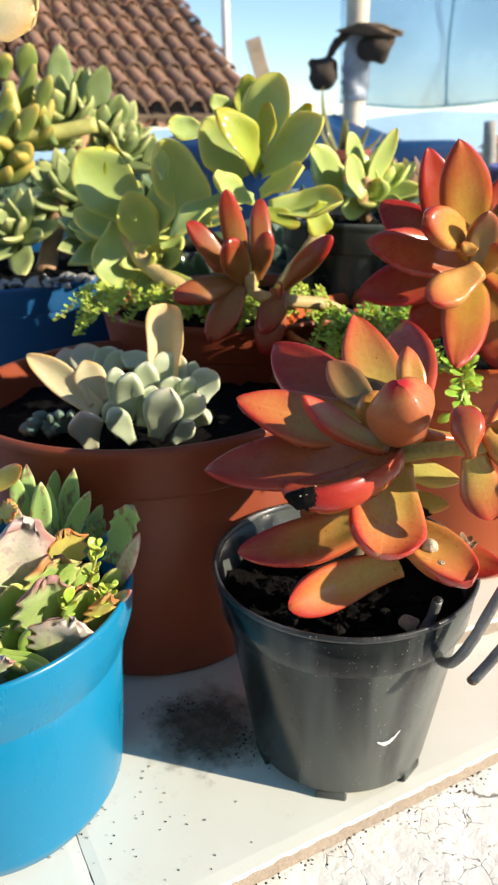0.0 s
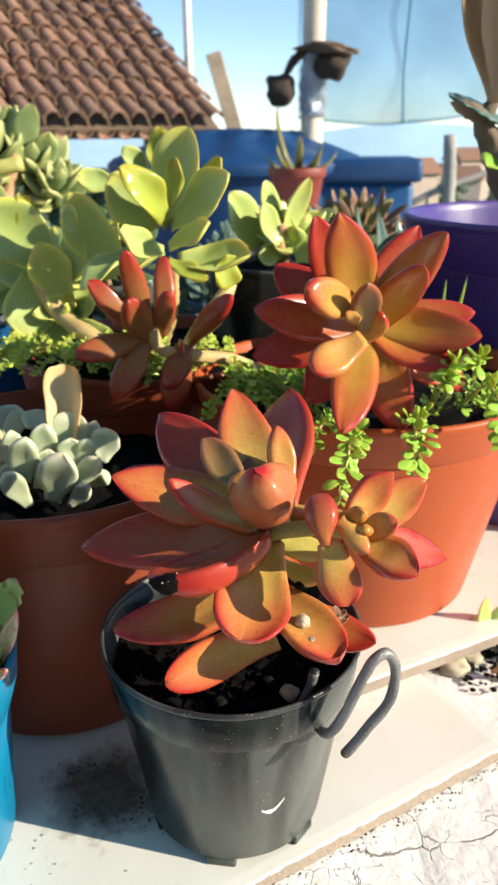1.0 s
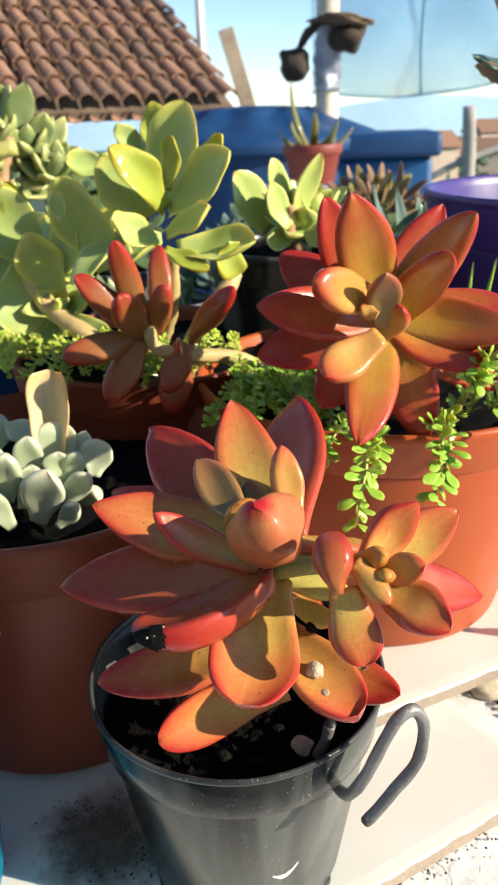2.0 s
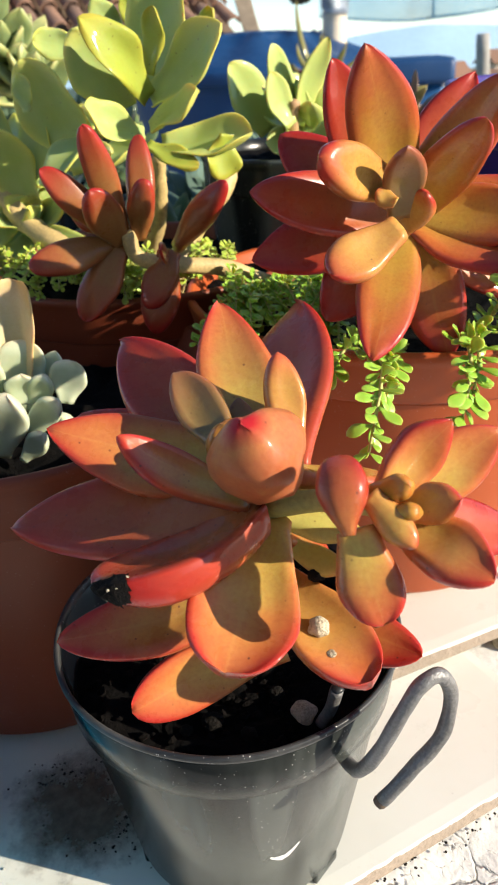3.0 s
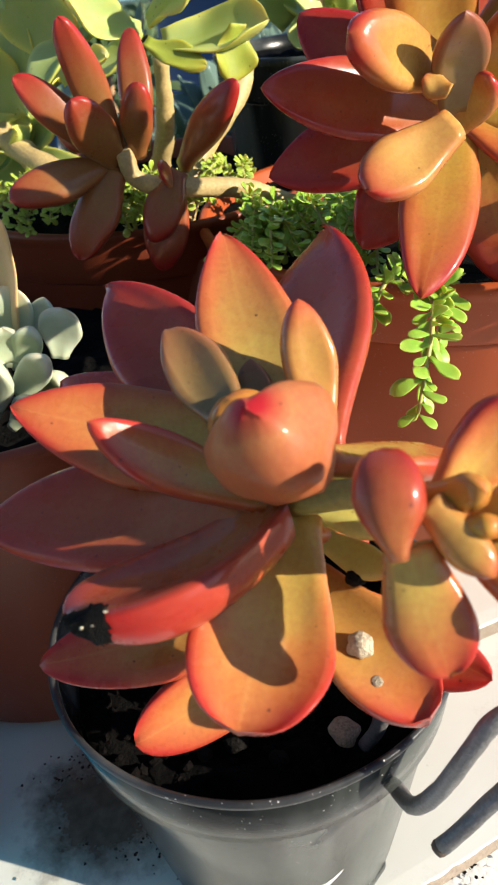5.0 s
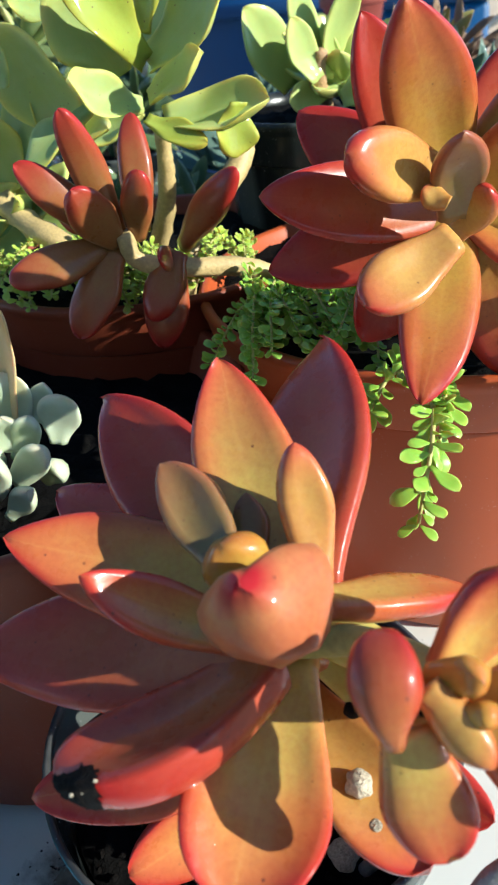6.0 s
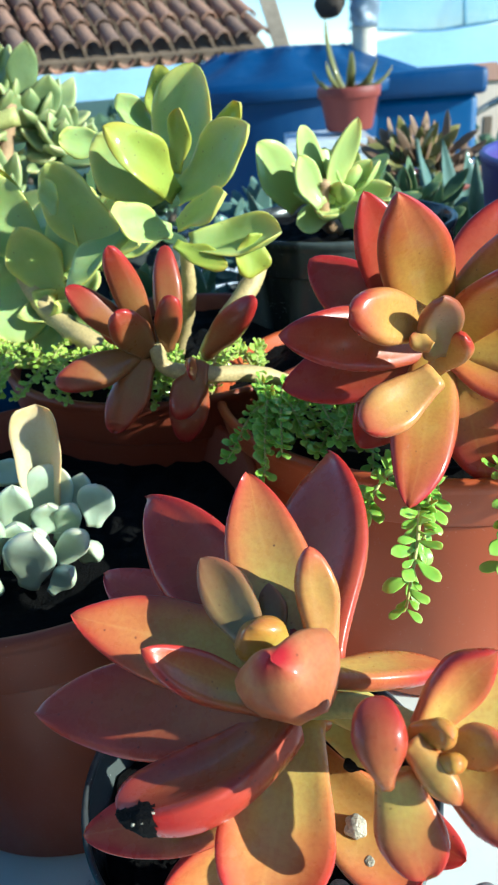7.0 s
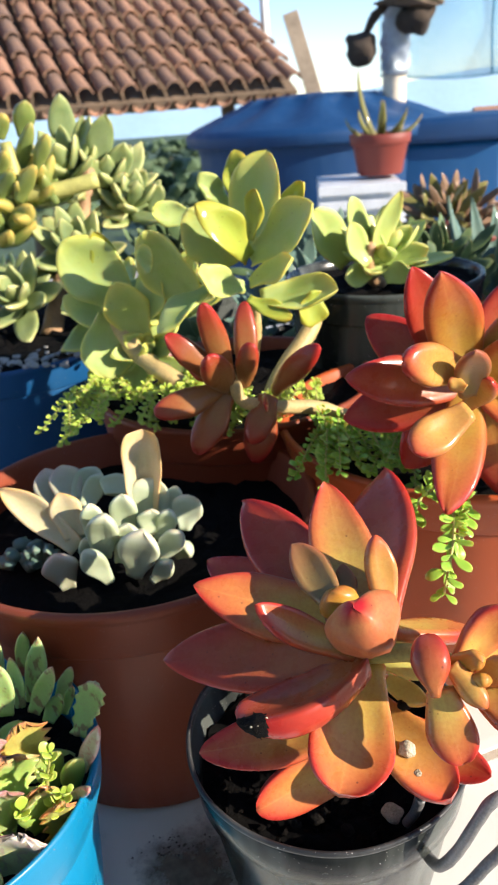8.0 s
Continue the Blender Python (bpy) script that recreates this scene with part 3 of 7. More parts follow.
def lump(bm, place, size, seed, squash=1.0, detail=2, rough=0.35):
    made = bmesh.ops.create_icosphere(bm, subdivisions=detail, radius=1.0)
    for v in made["verts"]:
        k = 1 + rough * noise.noise(v.co * 1.4 + Vector((seed * 3.1, seed, 0)))
        v.co = Vector(place) + Vector((v.co.x, v.co.y, v.co.z * squash)) * k * size
    return bm


def soil_disc(name, centre, radius, height, label, bumps=0.004, seed=0):
    bm = lathe([(radius * k / 14, 0.0) for k in range(15)], 48)
    for v in bm.verts:
        v.co.z = height + bumps * (noise.noise(v.co * 130 + Vector((seed, 0, 0))) + 0.6 * noise.noise(v.co * 320))
        v.co.x += centre[0]
        v.co.y += centre[1]
    for f in bm.faces:
        f.normal_update()
        if f.normal.z < 0:
            f.normal_flip()
    ob = part(name, bm, "soil", None)
    return tagged(ob, label, "soil", kind="stuff")


def pot(name, centre, profile, material, label, wobble=0.0):
    ob = thing(name, label, "flower pot")
    part("body", lathe(profile, 96, centre, wobble), material, ob)
    return ob


# ---- the setting ----
TOP, BENCH = 0.018, 0.008


def land(y):
    """The hillside falls away from the terrace."""
    return -3.2 - 0.029 * max(0.0, y)


bm = bmesh.new()
bmesh.ops.create_grid(bm, x_segments=40, y_segments=40, size=3000, matrix=pose(0, 2500, 0))
for v in bm.verts:
    v.co.z = land(v.co.y)
tagged(part("ground", bm, "foliage", None, smooth=False), "dull green land falling away to the horizon", "ground", kind="structure")
terrace = box(bmesh.new(), (8.0, 8.6, 0.2), pose(0.5, 2.2, -1.0))
tagged(part("floor", terrace, "concrete", None, smooth=False), "dim concrete terrace floor", "floor", kind="structure")
# unseen wall added behind the camera: darkens shade and the pot's reflection
behind = box(bmesh.new(), (4.4, 0.15, 3.2), pose(-1.0, -1.6, 0.7), 0.005)
tagged(part("wall_south", behind, "plaster", None, smooth=False), "unseen plastered wall added to dim sky light and reflections", "wall", kind="structure")

EDGE = Vector((0.882, 0.471, 0)).normalized()
BACK = Vector((-EDGE.y, EDGE.x, 0))
CORNER = Vector((-0.006, 0.173, 0))
turned = Matrix(((EDGE.x, BACK.x, 0, 0), (EDGE.y, BACK.y, 0, 0), (0, 0, 1, 0), (0, 0, 0, 1)))


def bench_slab():
    """The low wall's top: a sheet with real unevenness on a thick body."""
    bm = bmesh.new()
    bmesh.ops.create_grid(bm, x_segments=170, y_segments=60, size=0.5)
    for v in bm.verts:
        x, y = v.co.x * 1.9, v.co.y * 1.05 + 0.4425
        h = 0.0011 * noise.noise((x * 22, y * 22, 0)) + 0.0008 * noise.noise((x * 70, y * 70, 4))
        v.co = Matrix.Translation(CORNER) @ turned @ Vector((x + 0.05, y, BENCH + h))
    rim = [e for e in bm.edges if e.is_boundary]
    made = bmesh.ops.extrude_edge_only(bm, edges=rim)["geom"]
    for v in [g for g in made if isinstance(g, bmesh.types.BMVert)]:
        v.co.z = -0.9
    bmesh.ops.recalc_face_normals(bm, faces=bm.faces)
    return bm


wall = part("wall_low", bench_slab(), "cracked", None, smooth=False)
tagged(wall, "low masonry wall with thick cracked white paint", "wall", kind="structure")


def floor_tile(name, width, depth, place, top, thick, turn=0.0, chip=0.0):
    """One glazed tile: a biscuit body with a glaze sheet on top."""
    ob = thing(name, "cream glazed ceramic tile lying on the wall", "tile", "tiles on the wall")
    m = Matrix.Translation(place) @ turned @ pose(0, 0, 0, 0, 0, turn)
    bm = box(bmesh.new(), (width, depth, thick - 0.0016), m @ pose(0, 0, top - thick / 2 - 0.0008), 0.0006)
    part("body", bm, "tile_body", ob, "pinkish fired clay body", False)
    bm = bmesh.new()
    bmesh.ops.create_grid(bm, x_segments=60, y_segments=60, size=0.5)
    for v in bm.verts:
        x, y = v.co.x * width, v.co.y * depth
        if chip and v.is_boundary:
            x += chip * noise.noise((y * 300, x * 60, 7))
            y += chip * noise.noise((x * 300, y * 60, 1))
        rim = min(width / 2 - abs(v.co.x * width), depth / 2 - abs(v.co.y * depth))
        v.co = m @ Vector((x, y, top - 0.0003 * max(0.0, 1 - rim / 0.003) ** 2))
    rim = [e for e in bm.edges if e.is_boundary]
    made = bmesh.ops.extrude_edge_only(bm, edges=rim)["geom"]
    for v in [g for g in made if isinstance(g, bmesh.types.BMVert)]:
        v.co.z = top - 0.0026
    bmesh.ops.recalc_face_normals(bm, faces=bm.faces)
    part("glaze", bm, "glaze", ob, "", False)
    return ob


# the tile under the pots: its front edge runs along the wall, its right edge ends near the debris
W1, D1 = 0.300, 0.300
far_right = Vector((0.168, 0.270, 0))
reach = (far_right - CORNER).dot(EDGE)
floor_tile("wall_tile", 0.2385, D1, CORNER + EDGE * (reach - 0.11925 - 0.006) + BACK * (D1 / 2), TOP, 0.009, 0.0, 0.0004)
floor_tile("wall_tile", 0.262, D1, CORNER + EDGE * (reach - 0.2445 - 0.0003 - 0.131) + BACK * (D1 / 2), TOP - 0.0002, 0.009, 0.0, 0.0004)
floor_tile("wall_tile", 0.40, 0.30, Vector((0.215, 0.515, 0)), 0.027, 0.009, -4.0, 0.0004)


# ---- pots ----
black_pot = thing("nursery_pot", "small black plastic nursery pot, dusty and scuffed, standing on the tile", "flower pot")
BX, BY = 0.0365, 0.241
part("body", lathe([(0, 0.0215), (0.0345, 0.0215), (0.0365, 0.0225), (0.0468, 0.0868), (0.0474, 0.0880), (0.0490, 0.0886), (0.0508, 0.1046), (0.0495, 0.1046), (0.0478, 0.0895), (0.0455, 0.0868), (0.0352, 0.0245), (0, 0.0245)], 96, (BX, BY), 0.004), "black_plastic", black_pot)
part("rim", lathe([(0.0508, 0.1042), (0.0515, 0.1050), (0.0516, 0.1062), (0.0511, 0.1068), (0.0500, 0.1066), (0.0496, 0.1042)], 96, (BX, BY), 0.006), "worn_black", black_pot, "scuffed grey rim")
for k in range(6):
    a = radians(20 + 60 * k)
    m = pose(BX + 0.0332 * math.cos(a), BY + 0.0332 * math.sin(a), 0.0203, 0, 0, math.degrees(a))
    part("foot", box(bmesh.new(), (0.006, 0.012, 0.0046), m, 0.0010), "black_plastic", black_pot)
# a pale scuff on the pot's side
bm = bmesh.new()
scuff = []
for k in range(19):
    s = k / 18
    a = radians(-77 + 13 * s)
    z = 0.0520 - 0.0035 * math.sin(math.pi * s) + 0.0035 * s
    w = 0.0009 * math.sin(math.pi * s) ** 0.5 * (1 + 0.6 * noise.noise((s * 9, 0, 0)))
    r = 0.0365 + (z - 0.0225) * 0.1602 + 0.0003
    scuff.append([bm.verts.new((BX + r * math.cos(a), BY + r * math.sin(a), z + d)) for d in (-w, w)])
for a, b in zip(scuff, scuff[1:]):
    bm.faces.new((a[0], b[0], b[1], a[1]))
part("scuff", bm, "white_paint", black_pot, "pale scraped mark")
hook = thing("wire_hook", "grey plastic-coated wire hook bent over the pot rim", "hook")
part("wire", tube([(0.0660, 0.2100, 0.0845), (0.0688, 0.2024, 0.0864), (0.0707, 0.1963, 0.0928), (0.0743, 0.1926, 0.1041), (0.0785, 0.1906, 0.1183), (0.0827, 0.1911, 0.1268), (0.0876, 0.1930, 0.1272), (0.0907, 0.1940, 0.1193), (0.0887, 0.1921, 0.1086), (0.0819, 0.1901, 0.0999), (0.0747, 0.1891, 0.0902)], [0.0019, 0.0018], 12, 60, 0.12), "wire", hook)
part("cut_end", lump(bmesh.new(), (0.0744, 0.1891, 0.0898), 0.00195, 3, 0.8, 2, 0.2), "dark_wood", hook, "dark cut end of the wire")
prong = thing("wire_hook", "grey wire end standing in the soil", "hook")
part("wire", tube([(0.0655, 0.2080, 0.1090), (0.0640, 0.2090, 0.1010), (0.0615, 0.2105, 0.094)], [0.0018, 0.0016], 10, 12, 0.1), "wire", prong)
part("cut_end", lump(bmesh.new(), (0.0655, 0.2080, 0.1091), 0.0018, 4, 0.6, 2, 0.2), "worn_black", prong, "blunt cut end of the wire")
soil_disc("potting_soil", (BX, BY), 0.0470, 0.0910, "black damp potting soil with pale grit", 0.004, 1)

def ring_pot(name, cx, cy, base, top, rb, rt, band, mat, label, lip=0.0025, wall_thick=0.0025, wobble=0.002):
    """A tapered pot with a thicker band under its rim."""
    step = top - band
    rs = rb + (rt - rb) * (step - base) / (top - base) - 0.002
    ob = thing(name, label, "flower pot")
    part("body", lathe([(0, base + 0.002), (rb - 0.003, base), (rb, base + 0.003), (rs, step - 0.002), (rs + 0.0005, step), (rs - wall_thick, step), (rb - wall_thick, base + 0.006), (0, base + 0.006)], 96, (cx, cy), wobble), mat, ob)
    part("rim", lathe([(rs - 0.001, step - 0.0015), (rs + 0.0022, step + 0.0005), (rt - lip * 0.4, top - 0.006), (rt, top - 0.004), (rt + 0.0004, top - 0.0015), (rt - 0.001, top), (rt - lip - 0.001, top - 0.0008), (rt - lip - 0.0025, top - 0.006), (rs - wall_thick, step)], 96, (cx, cy), wobble), mat, ob)
    return ob


ring_pot("flower_pot", -0.0512, 0.3426, TOP, 0.1475, 0.066, 0.0885, 0.024, "terracotta_plastic", "large brown-red terracotta plastic pot holding a chalky rosette")
soil_disc("potting_soil", (-0.0512, 0.3426), 0.082, 0.1290, "dark soil in the terracotta pot", 0.004, 2)
ring_pot("flower_pot", 0.117, 0.410, 0.0272, 0.160, 0.068, 0.099, 0.022, "light_terracotta", "light terracotta pot in sun with trailing weeds")
soil_disc("potting_soil", (0.117, 0.410), 0.092, 0.148, "dark soil in the light terracotta pot", 0.004, 3)
ring_pot("flower_pot", 0.088, 0.545, BENCH, 0.205, 0.050, 0.066, 0.02, "black_plastic", "black plastic pot under the green clump in shade")
soil_disc("potting_soil", (0.088, 0.545), 0.061, 0.198, "dark soil under the green clump", 0.004, 8)
ring_pot("flower_pot", -0.010, 0.470, BENCH, 0.163, 0.060, 0.085, 0.022, "terracotta_plastic", "brown-red terracotta pot under the jade plant")
soil_disc("potting_soil", (-0.010, 0.470), 0.079, 0.153, "dark soil under the jade plant", 0.005, 4)
ring_pot("flower_pot", 0.275, 0.520, 0.0272, 0.236, 0.080, 0.112, 0.030, "purple_plastic", "tall glossy purple plastic pot")
soil_disc("potting_soil", (0.275, 0.520), 0.103, 0.205, "dark soil in the purple pot", 0.004, 5)
ring_pot("flower_pot", -0.205, 0.600, BENCH, 0.166, 0.090, 0.118, 0.02, "deep_blue", "wide dark blue plastic pot in shade")
soil_disc("potting_soil", (-0.205, 0.600), 0.111, 0.158, "dry crumbly soil in the blue pot", 0.006, 6)
blue = thing("blue_pot", "cut-down sky blue plastic tub with scratched sides", "flower pot")
part("body", lathe([(0, 0.0195), (0.040, 0.0185), (0.047, 0.0200), (0.0505, 0.0265), (0.0535, 0.060), (0.0555, 0.085), (0.0535, 0.085), (0.0485, 0.028), (0, 0.026)], 96, (-0.104, 0.2165), 0.008, 3.0), "blue_plastic", blue)
part("rim", lathe([(0.0553, 0.0845), (0.0575, 0.090), (0.0600, 0.098), (0.0612, 0.1090), (0.0606, 0.1108), (0.0594, 0.1108), (0.0586, 0.1090), (0.0572, 0.098), (0.0533, 0.0845)], 96, (-0.104, 0.2165), 0.008, 3.0), "blue_plastic", blue)
soil_disc("potting_soil", (-0.104, 0.2165), 0.055, 0.0950, "dark soil in the blue tub", 0.004, 7)

# ---- plants near the camera ----
def plant(name, label, leaf_mat):
    ob = thing(name, label, "succulent")
    ob["leaf"] = leaf_mat
    return ob


red_rosette = plant("red_rosette", "red-orange fleshy rosette with a side shoot in black pot", "red")
tall_rosette = plant("tall_rosette", "tall orange-red fleshy rosette leaning over the light terracotta pot", "orange")
small_red_plant = plant("small_red_plant", "small dark red plant with plump finger leaves", "small_red")
jade_plant = plant("jade_plant", "broad-leaved green jade plant with wavy yellow margins", "jade")
green_clump = plant("green_clump", "small pale green clump beside the jade plant", "clump")
pale_rosette = plant("pale_rosette", "pale green pointed rosettes in the dark blue pot", "pale")
finger_succulent = plant("finger_succulent", "pale green succulent with thick finger leaves", "finger")
chalk_rosette = plant("chalk_rosette", "chalky white-green rosette with some cream leaves", "chalk")
serrated_plant = plant("serrated_plant", "spotted serrated succulent with pink-edged leaves in the blue tub", "K")
# leaves of the big red rosette, base and tip of each
# the first seven are hidden leaves added to keep sun off the brown pot
leaf(red_rosette, (0.0470, 0.2240, 0.1560), (0.0440, 0.2620, 0.1660), 0.0270, 0.0060, (0.1100, 0.2430, 0.1700), bow=0.001, root=0.7, square=0.72)
leaf(red_rosette, (0.0480, 0.2260, 0.1450), (0.0450, 0.2680, 0.1400), 0.0240, 0.0060, (0.1100, 0.2500, 0.1500), bow=0.001, root=0.7, square=0.72)
leaf(red_rosette, (0.0477, 0.2267, 0.1504), (0.0515, 0.2655, 0.1540), 0.0227, 0.0063, (0.0445, 0.1883, 0.2129), bow=0.001, groove=0.002, root=0.62, square=0.72, q=0.74)
leaf(red_rosette, (0.0447, 0.2265, 0.1498), (0.0215, 0.2635, 0.1480), 0.0227, 0.0063, (0.0445, 0.1883, 0.2129), bow=0.001, groove=0.002, root=0.62, square=0.72, q=0.74)
leaf(red_rosette, (0.0490, 0.2255, 0.1475), (0.0645, 0.2535, 0.1250), 0.0216, 0.0063, (0.0445, 0.1883, 0.2129), bow=0.001, groove=0.002, root=0.62, square=0.72, q=0.74)
leaf(red_rosette, (0.0445, 0.2245, 0.1475), (0.0195, 0.2435, 0.1250), 0.0194, 0.0063, (0.0445, 0.1883, 0.2129), bow=0.001, groove=0.002, root=0.62, square=0.72, q=0.74)
leaf(red_rosette, (0.0460, 0.2250, 0.1465), (0.0345, 0.2485, 0.1150), 0.0194, 0.0063, (0.0445, 0.1883, 0.2129), bow=0.001, groove=0.002, root=0.62, square=0.72, q=0.74)
leaf(red_rosette, (0.0490, 0.2185, 0.1700), (0.0389, 0.2554, 0.1990), 0.0201, 0.0060, (0.0419, 0.1996, 0.2314), bow=0.0020, q=0.8, um=0.48, root=0.6, groove=0.0018, square=0.72)
leaf(red_rosette, (0.0522, 0.2230, 0.1619), (0.0613, 0.2812, 0.1903), 0.0307, 0.0070, (0.0223, 0.2350, 0.2221), bow=-0.0005, q=0.7, um=0.5, root=0.6, groove=0.002, square=0.72, mat='deep_red')
leaf(red_rosette, (0.0463, 0.2200, 0.1695), (0.0098, 0.2712, 0.1840), 0.0236, 0.0060, (0.0092, 0.2180, 0.2266), bow=0.0023, q=0.72, um=0.58, root=0.6, groove=0.002, square=0.72, mat='deep_red')
leaf(red_rosette, (0.0400, 0.2187, 0.1772), (0.0280, 0.2360, 0.1876), 0.0124, 0.0055, (0.0208, 0.1906, 0.2280), bow=0.0014, q=0.72, um=0.52, root=0.6, groove=0.002, square=0.75, mat='dark_red')
leaf(red_rosette, (0.0555, 0.2167, 0.1736), (0.0533, 0.2288, 0.1946), 0.0100, 0.0070, (0.0623, 0.1715, 0.2143), bow=0.0016, q=0.6, um=0.52, root=0.6, square=0.8, groove=0.001, mat='inner_red')
leaf(red_rosette, (0.0440, 0.2206, 0.1743), (0.0437, 0.2336, 0.1814), 0.0081, 0.0045, (0.0369, 0.1986, 0.2301), bow=0.0015, q=0.8, um=0.52, root=0.6, square=0.8, mat='dark_red')
leaf(red_rosette, (0.0451, 0.2181, 0.1710), (0.0393, 0.2182, 0.1819), 0.0125, 0.0095, (0.0593, 0.1614, 0.1858), bow=0.0022, q=0.5, um=0.5, root=0.7, square=0.95, mat='heart')
leaf(red_rosette, (0.0507, 0.2084, 0.1720), (0.0448, 0.1965, 0.1926), 0.0218, 0.0125, (0.0235, 0.2502, 0.2076), bow=0.0008, q=0.85, um=0.45, root=0.8, fold=0.3, keel=0.3, square=0.72, mat='bud')
leaf(red_rosette, (0.0453, 0.2202, 0.1681), (-0.0039, 0.2310, 0.1766), 0.0205, 0.0070, (0.0188, 0.1834, 0.2149), bow=0.0052, q=0.8, um=0.52, root=0.6, groove=0.002, square=0.72)
leaf(red_rosette, (0.0451, 0.2108, 0.1655), (0.0174, 0.2097, 0.1842), 0.0111, 0.0060, (0.0607, 0.1788, 0.2166), bow=0.0031, q=0.75, um=0.52, root=0.6, groove=0.002, square=0.75)
leaf(red_rosette, (0.0451, 0.2140, 0.1643), (-0.0155, 0.2245, 0.1531), 0.0257, 0.0070, (0.0006, 0.1924, 0.2104), bow=0.0028, q=0.8, um=0.46, root=0.6, groove=0.002, square=0.72, mat='deep_red')
leaf(red_rosette, (0.0472, 0.2098, 0.1628), (0.0118, 0.1907, 0.1584), 0.0204, 0.0112, (0.0135, 0.2080, 0.2160), bow=0.0040, q=0.42, um=0.6, root=0.6, groove=0.0015, square=0.62, mat='deep_red', flat=0.75, keel=0.0)
rot_patch(red_rosette, (0.0472, 0.2098, 0.1628), (0.0118, 0.1907, 0.1584), 0.0204, 0.0112, (0.0135, 0.2080, 0.2160), bow=0.0040, q=0.42, um=0.6, root=0.6, groove=0.0015, square=0.62, flat=0.75, keel=0.0, centre=(0.0160, 0.1880, 0.1600), reach=0.0054)
leaf(red_rosette, (0.0499, 0.2151, 0.1570), (0.0388, 0.1782, 0.1444), 0.0250, 0.0100, (0.0560, 0.1720, 0.2040), bow=0.0031, q=0.42, um=0.66, root=0.4, curl=0.002, groove=0.002, square=0.66, flat=0.7, keel=0.0)
leaf(red_rosette, (0.0460, 0.2119, 0.1407), (-0.0041, 0.2075, 0.1296), 0.0185, 0.0085, (0.0127, 0.1775, 0.1851), bow=0.0052, q=0.66, um=0.52, root=0.6, groove=0.002, square=0.72, flat=0.5, keel=0.0)
leaf(red_rosette, (0.0517, 0.2137, 0.1208), (0.0131, 0.2024, 0.1099), 0.0167, 0.0090, (0.0422, 0.1532, 0.1377), bow=0.0045, q=0.58, um=0.62, root=0.6, curl=0.001, groove=0.0015, square=0.66, flat=0.75, keel=0.0)
leaf(red_rosette, (0.0493, 0.2269, 0.1310), (0.0718, 0.1929, 0.1245), 0.0195, 0.0090, (0.0780, 0.1680, 0.1760), bow=-0.0017, q=0.42, um=0.6, root=0.6, curl=0.003, groove=0.0015, square=0.66, flat=0.6, keel=0.0, mat='inner_red')
leaf(red_rosette, (0.0555, 0.2213, 0.1305), (0.0854, 0.2016, 0.1254), 0.0155, 0.0060, (0.0652, 0.1890, 0.1834), bow=0.0056, q=0.55, um=0.52, root=0.6, square=0.75)
leaf(red_rosette, (0.0496, 0.2274, 0.1532), (0.0732, 0.2197, 0.1491), 0.0102, 0.0050, (0.0614, 0.1954, 0.2041), bow=0.0015, q=0.72, um=0.52, root=0.6, square=0.8, mat='yellow')
leaf(red_rosette, (0.0542, 0.2262, 0.1429), (0.0681, 0.2134, 0.1428), 0.0074, 0.0040, (0.0403, 0.1964, 0.1940), bow=0.0030, q=0.72, um=0.52, root=0.6, square=0.8, mat='yellow')
leaf(red_rosette, (0.0556, 0.2158, 0.1689), (0.0853, 0.2306, 0.1562), 0.0123, 0.0060, (0.0847, 0.2417, 0.2178), bow=0.0001, q=0.72, um=0.52, root=0.6, square=0.75)
leaf(red_rosette, (0.0452, 0.2190, 0.1660), (-0.0043, 0.2636, 0.1642), 0.0200, 0.0060, (0.0014, 0.2224, 0.2188), bow=0.0020, q=0.72, um=0.52, root=0.6, groove=0.002, square=0.72, mat='deep_red')
for place, size in (((0.0159, 0.1868, 0.1608), 0.00045), ((0.0178, 0.1868, 0.1613), 0.00035), ((0.0204, 0.1868, 0.1640), 0.0003)):
    part("crust_bit", lump(bmesh.new(), place, size, size * 9000, 0.7, 1, 0.6), "perlite", red_rosette, "pale flaking bit", smooth=False)
# the side rosette
leaf(red_rosette, (0.0643, 0.1835, 0.1738), (0.0633, 0.1925, 0.1866), 0.0101, 0.0085, (0.0571, 0.1373, 0.2116), bow=-0.0025, q=0.42, um=0.58, root=0.28, square=0.85, keel=0.3, mat='deep_red')
leaf(red_rosette, (0.0727, 0.1943, 0.1750), (0.0866, 0.1991, 0.1900), 0.0117, 0.0060, (0.0887, 0.1383, 0.1929), bow=0.0022, q=0.72, um=0.52, root=0.6, groove=0.0015, square=0.75)
leaf(red_rosette, (0.0742, 0.1939, 0.1725), (0.0983, 0.2033, 0.1847), 0.0139, 0.0060, (0.0887, 0.1487, 0.2119), bow=0.0017, q=0.72, um=0.52, root=0.6, groove=0.0015, square=0.75)
leaf(red_rosette, (0.0739, 0.1940, 0.1724), (0.1097, 0.2102, 0.1525), 0.0135, 0.0050, (0.1261, 0.1626, 0.1919), bow=0.0025, q=0.72, um=0.52, root=0.6, mat='deep_red', square=0.75)
leaf(red_rosette, (0.0758, 0.1926, 0.1716), (0.0897, 0.1739, 0.1693), 0.0132, 0.0060, (0.0657, 0.1639, 0.2246), bow=0.0009, q=0.7, um=0.52, root=0.6, groove=0.0015, square=0.75)
leaf(red_rosette, (0.0661, 0.1865, 0.1733), (0.0705, 0.1771, 0.1571), 0.0132, 0.0060, (0.0642, 0.1296, 0.1944), bow=0.0017, q=0.5, um=0.6, root=0.6, square=0.75, curl=0.001)
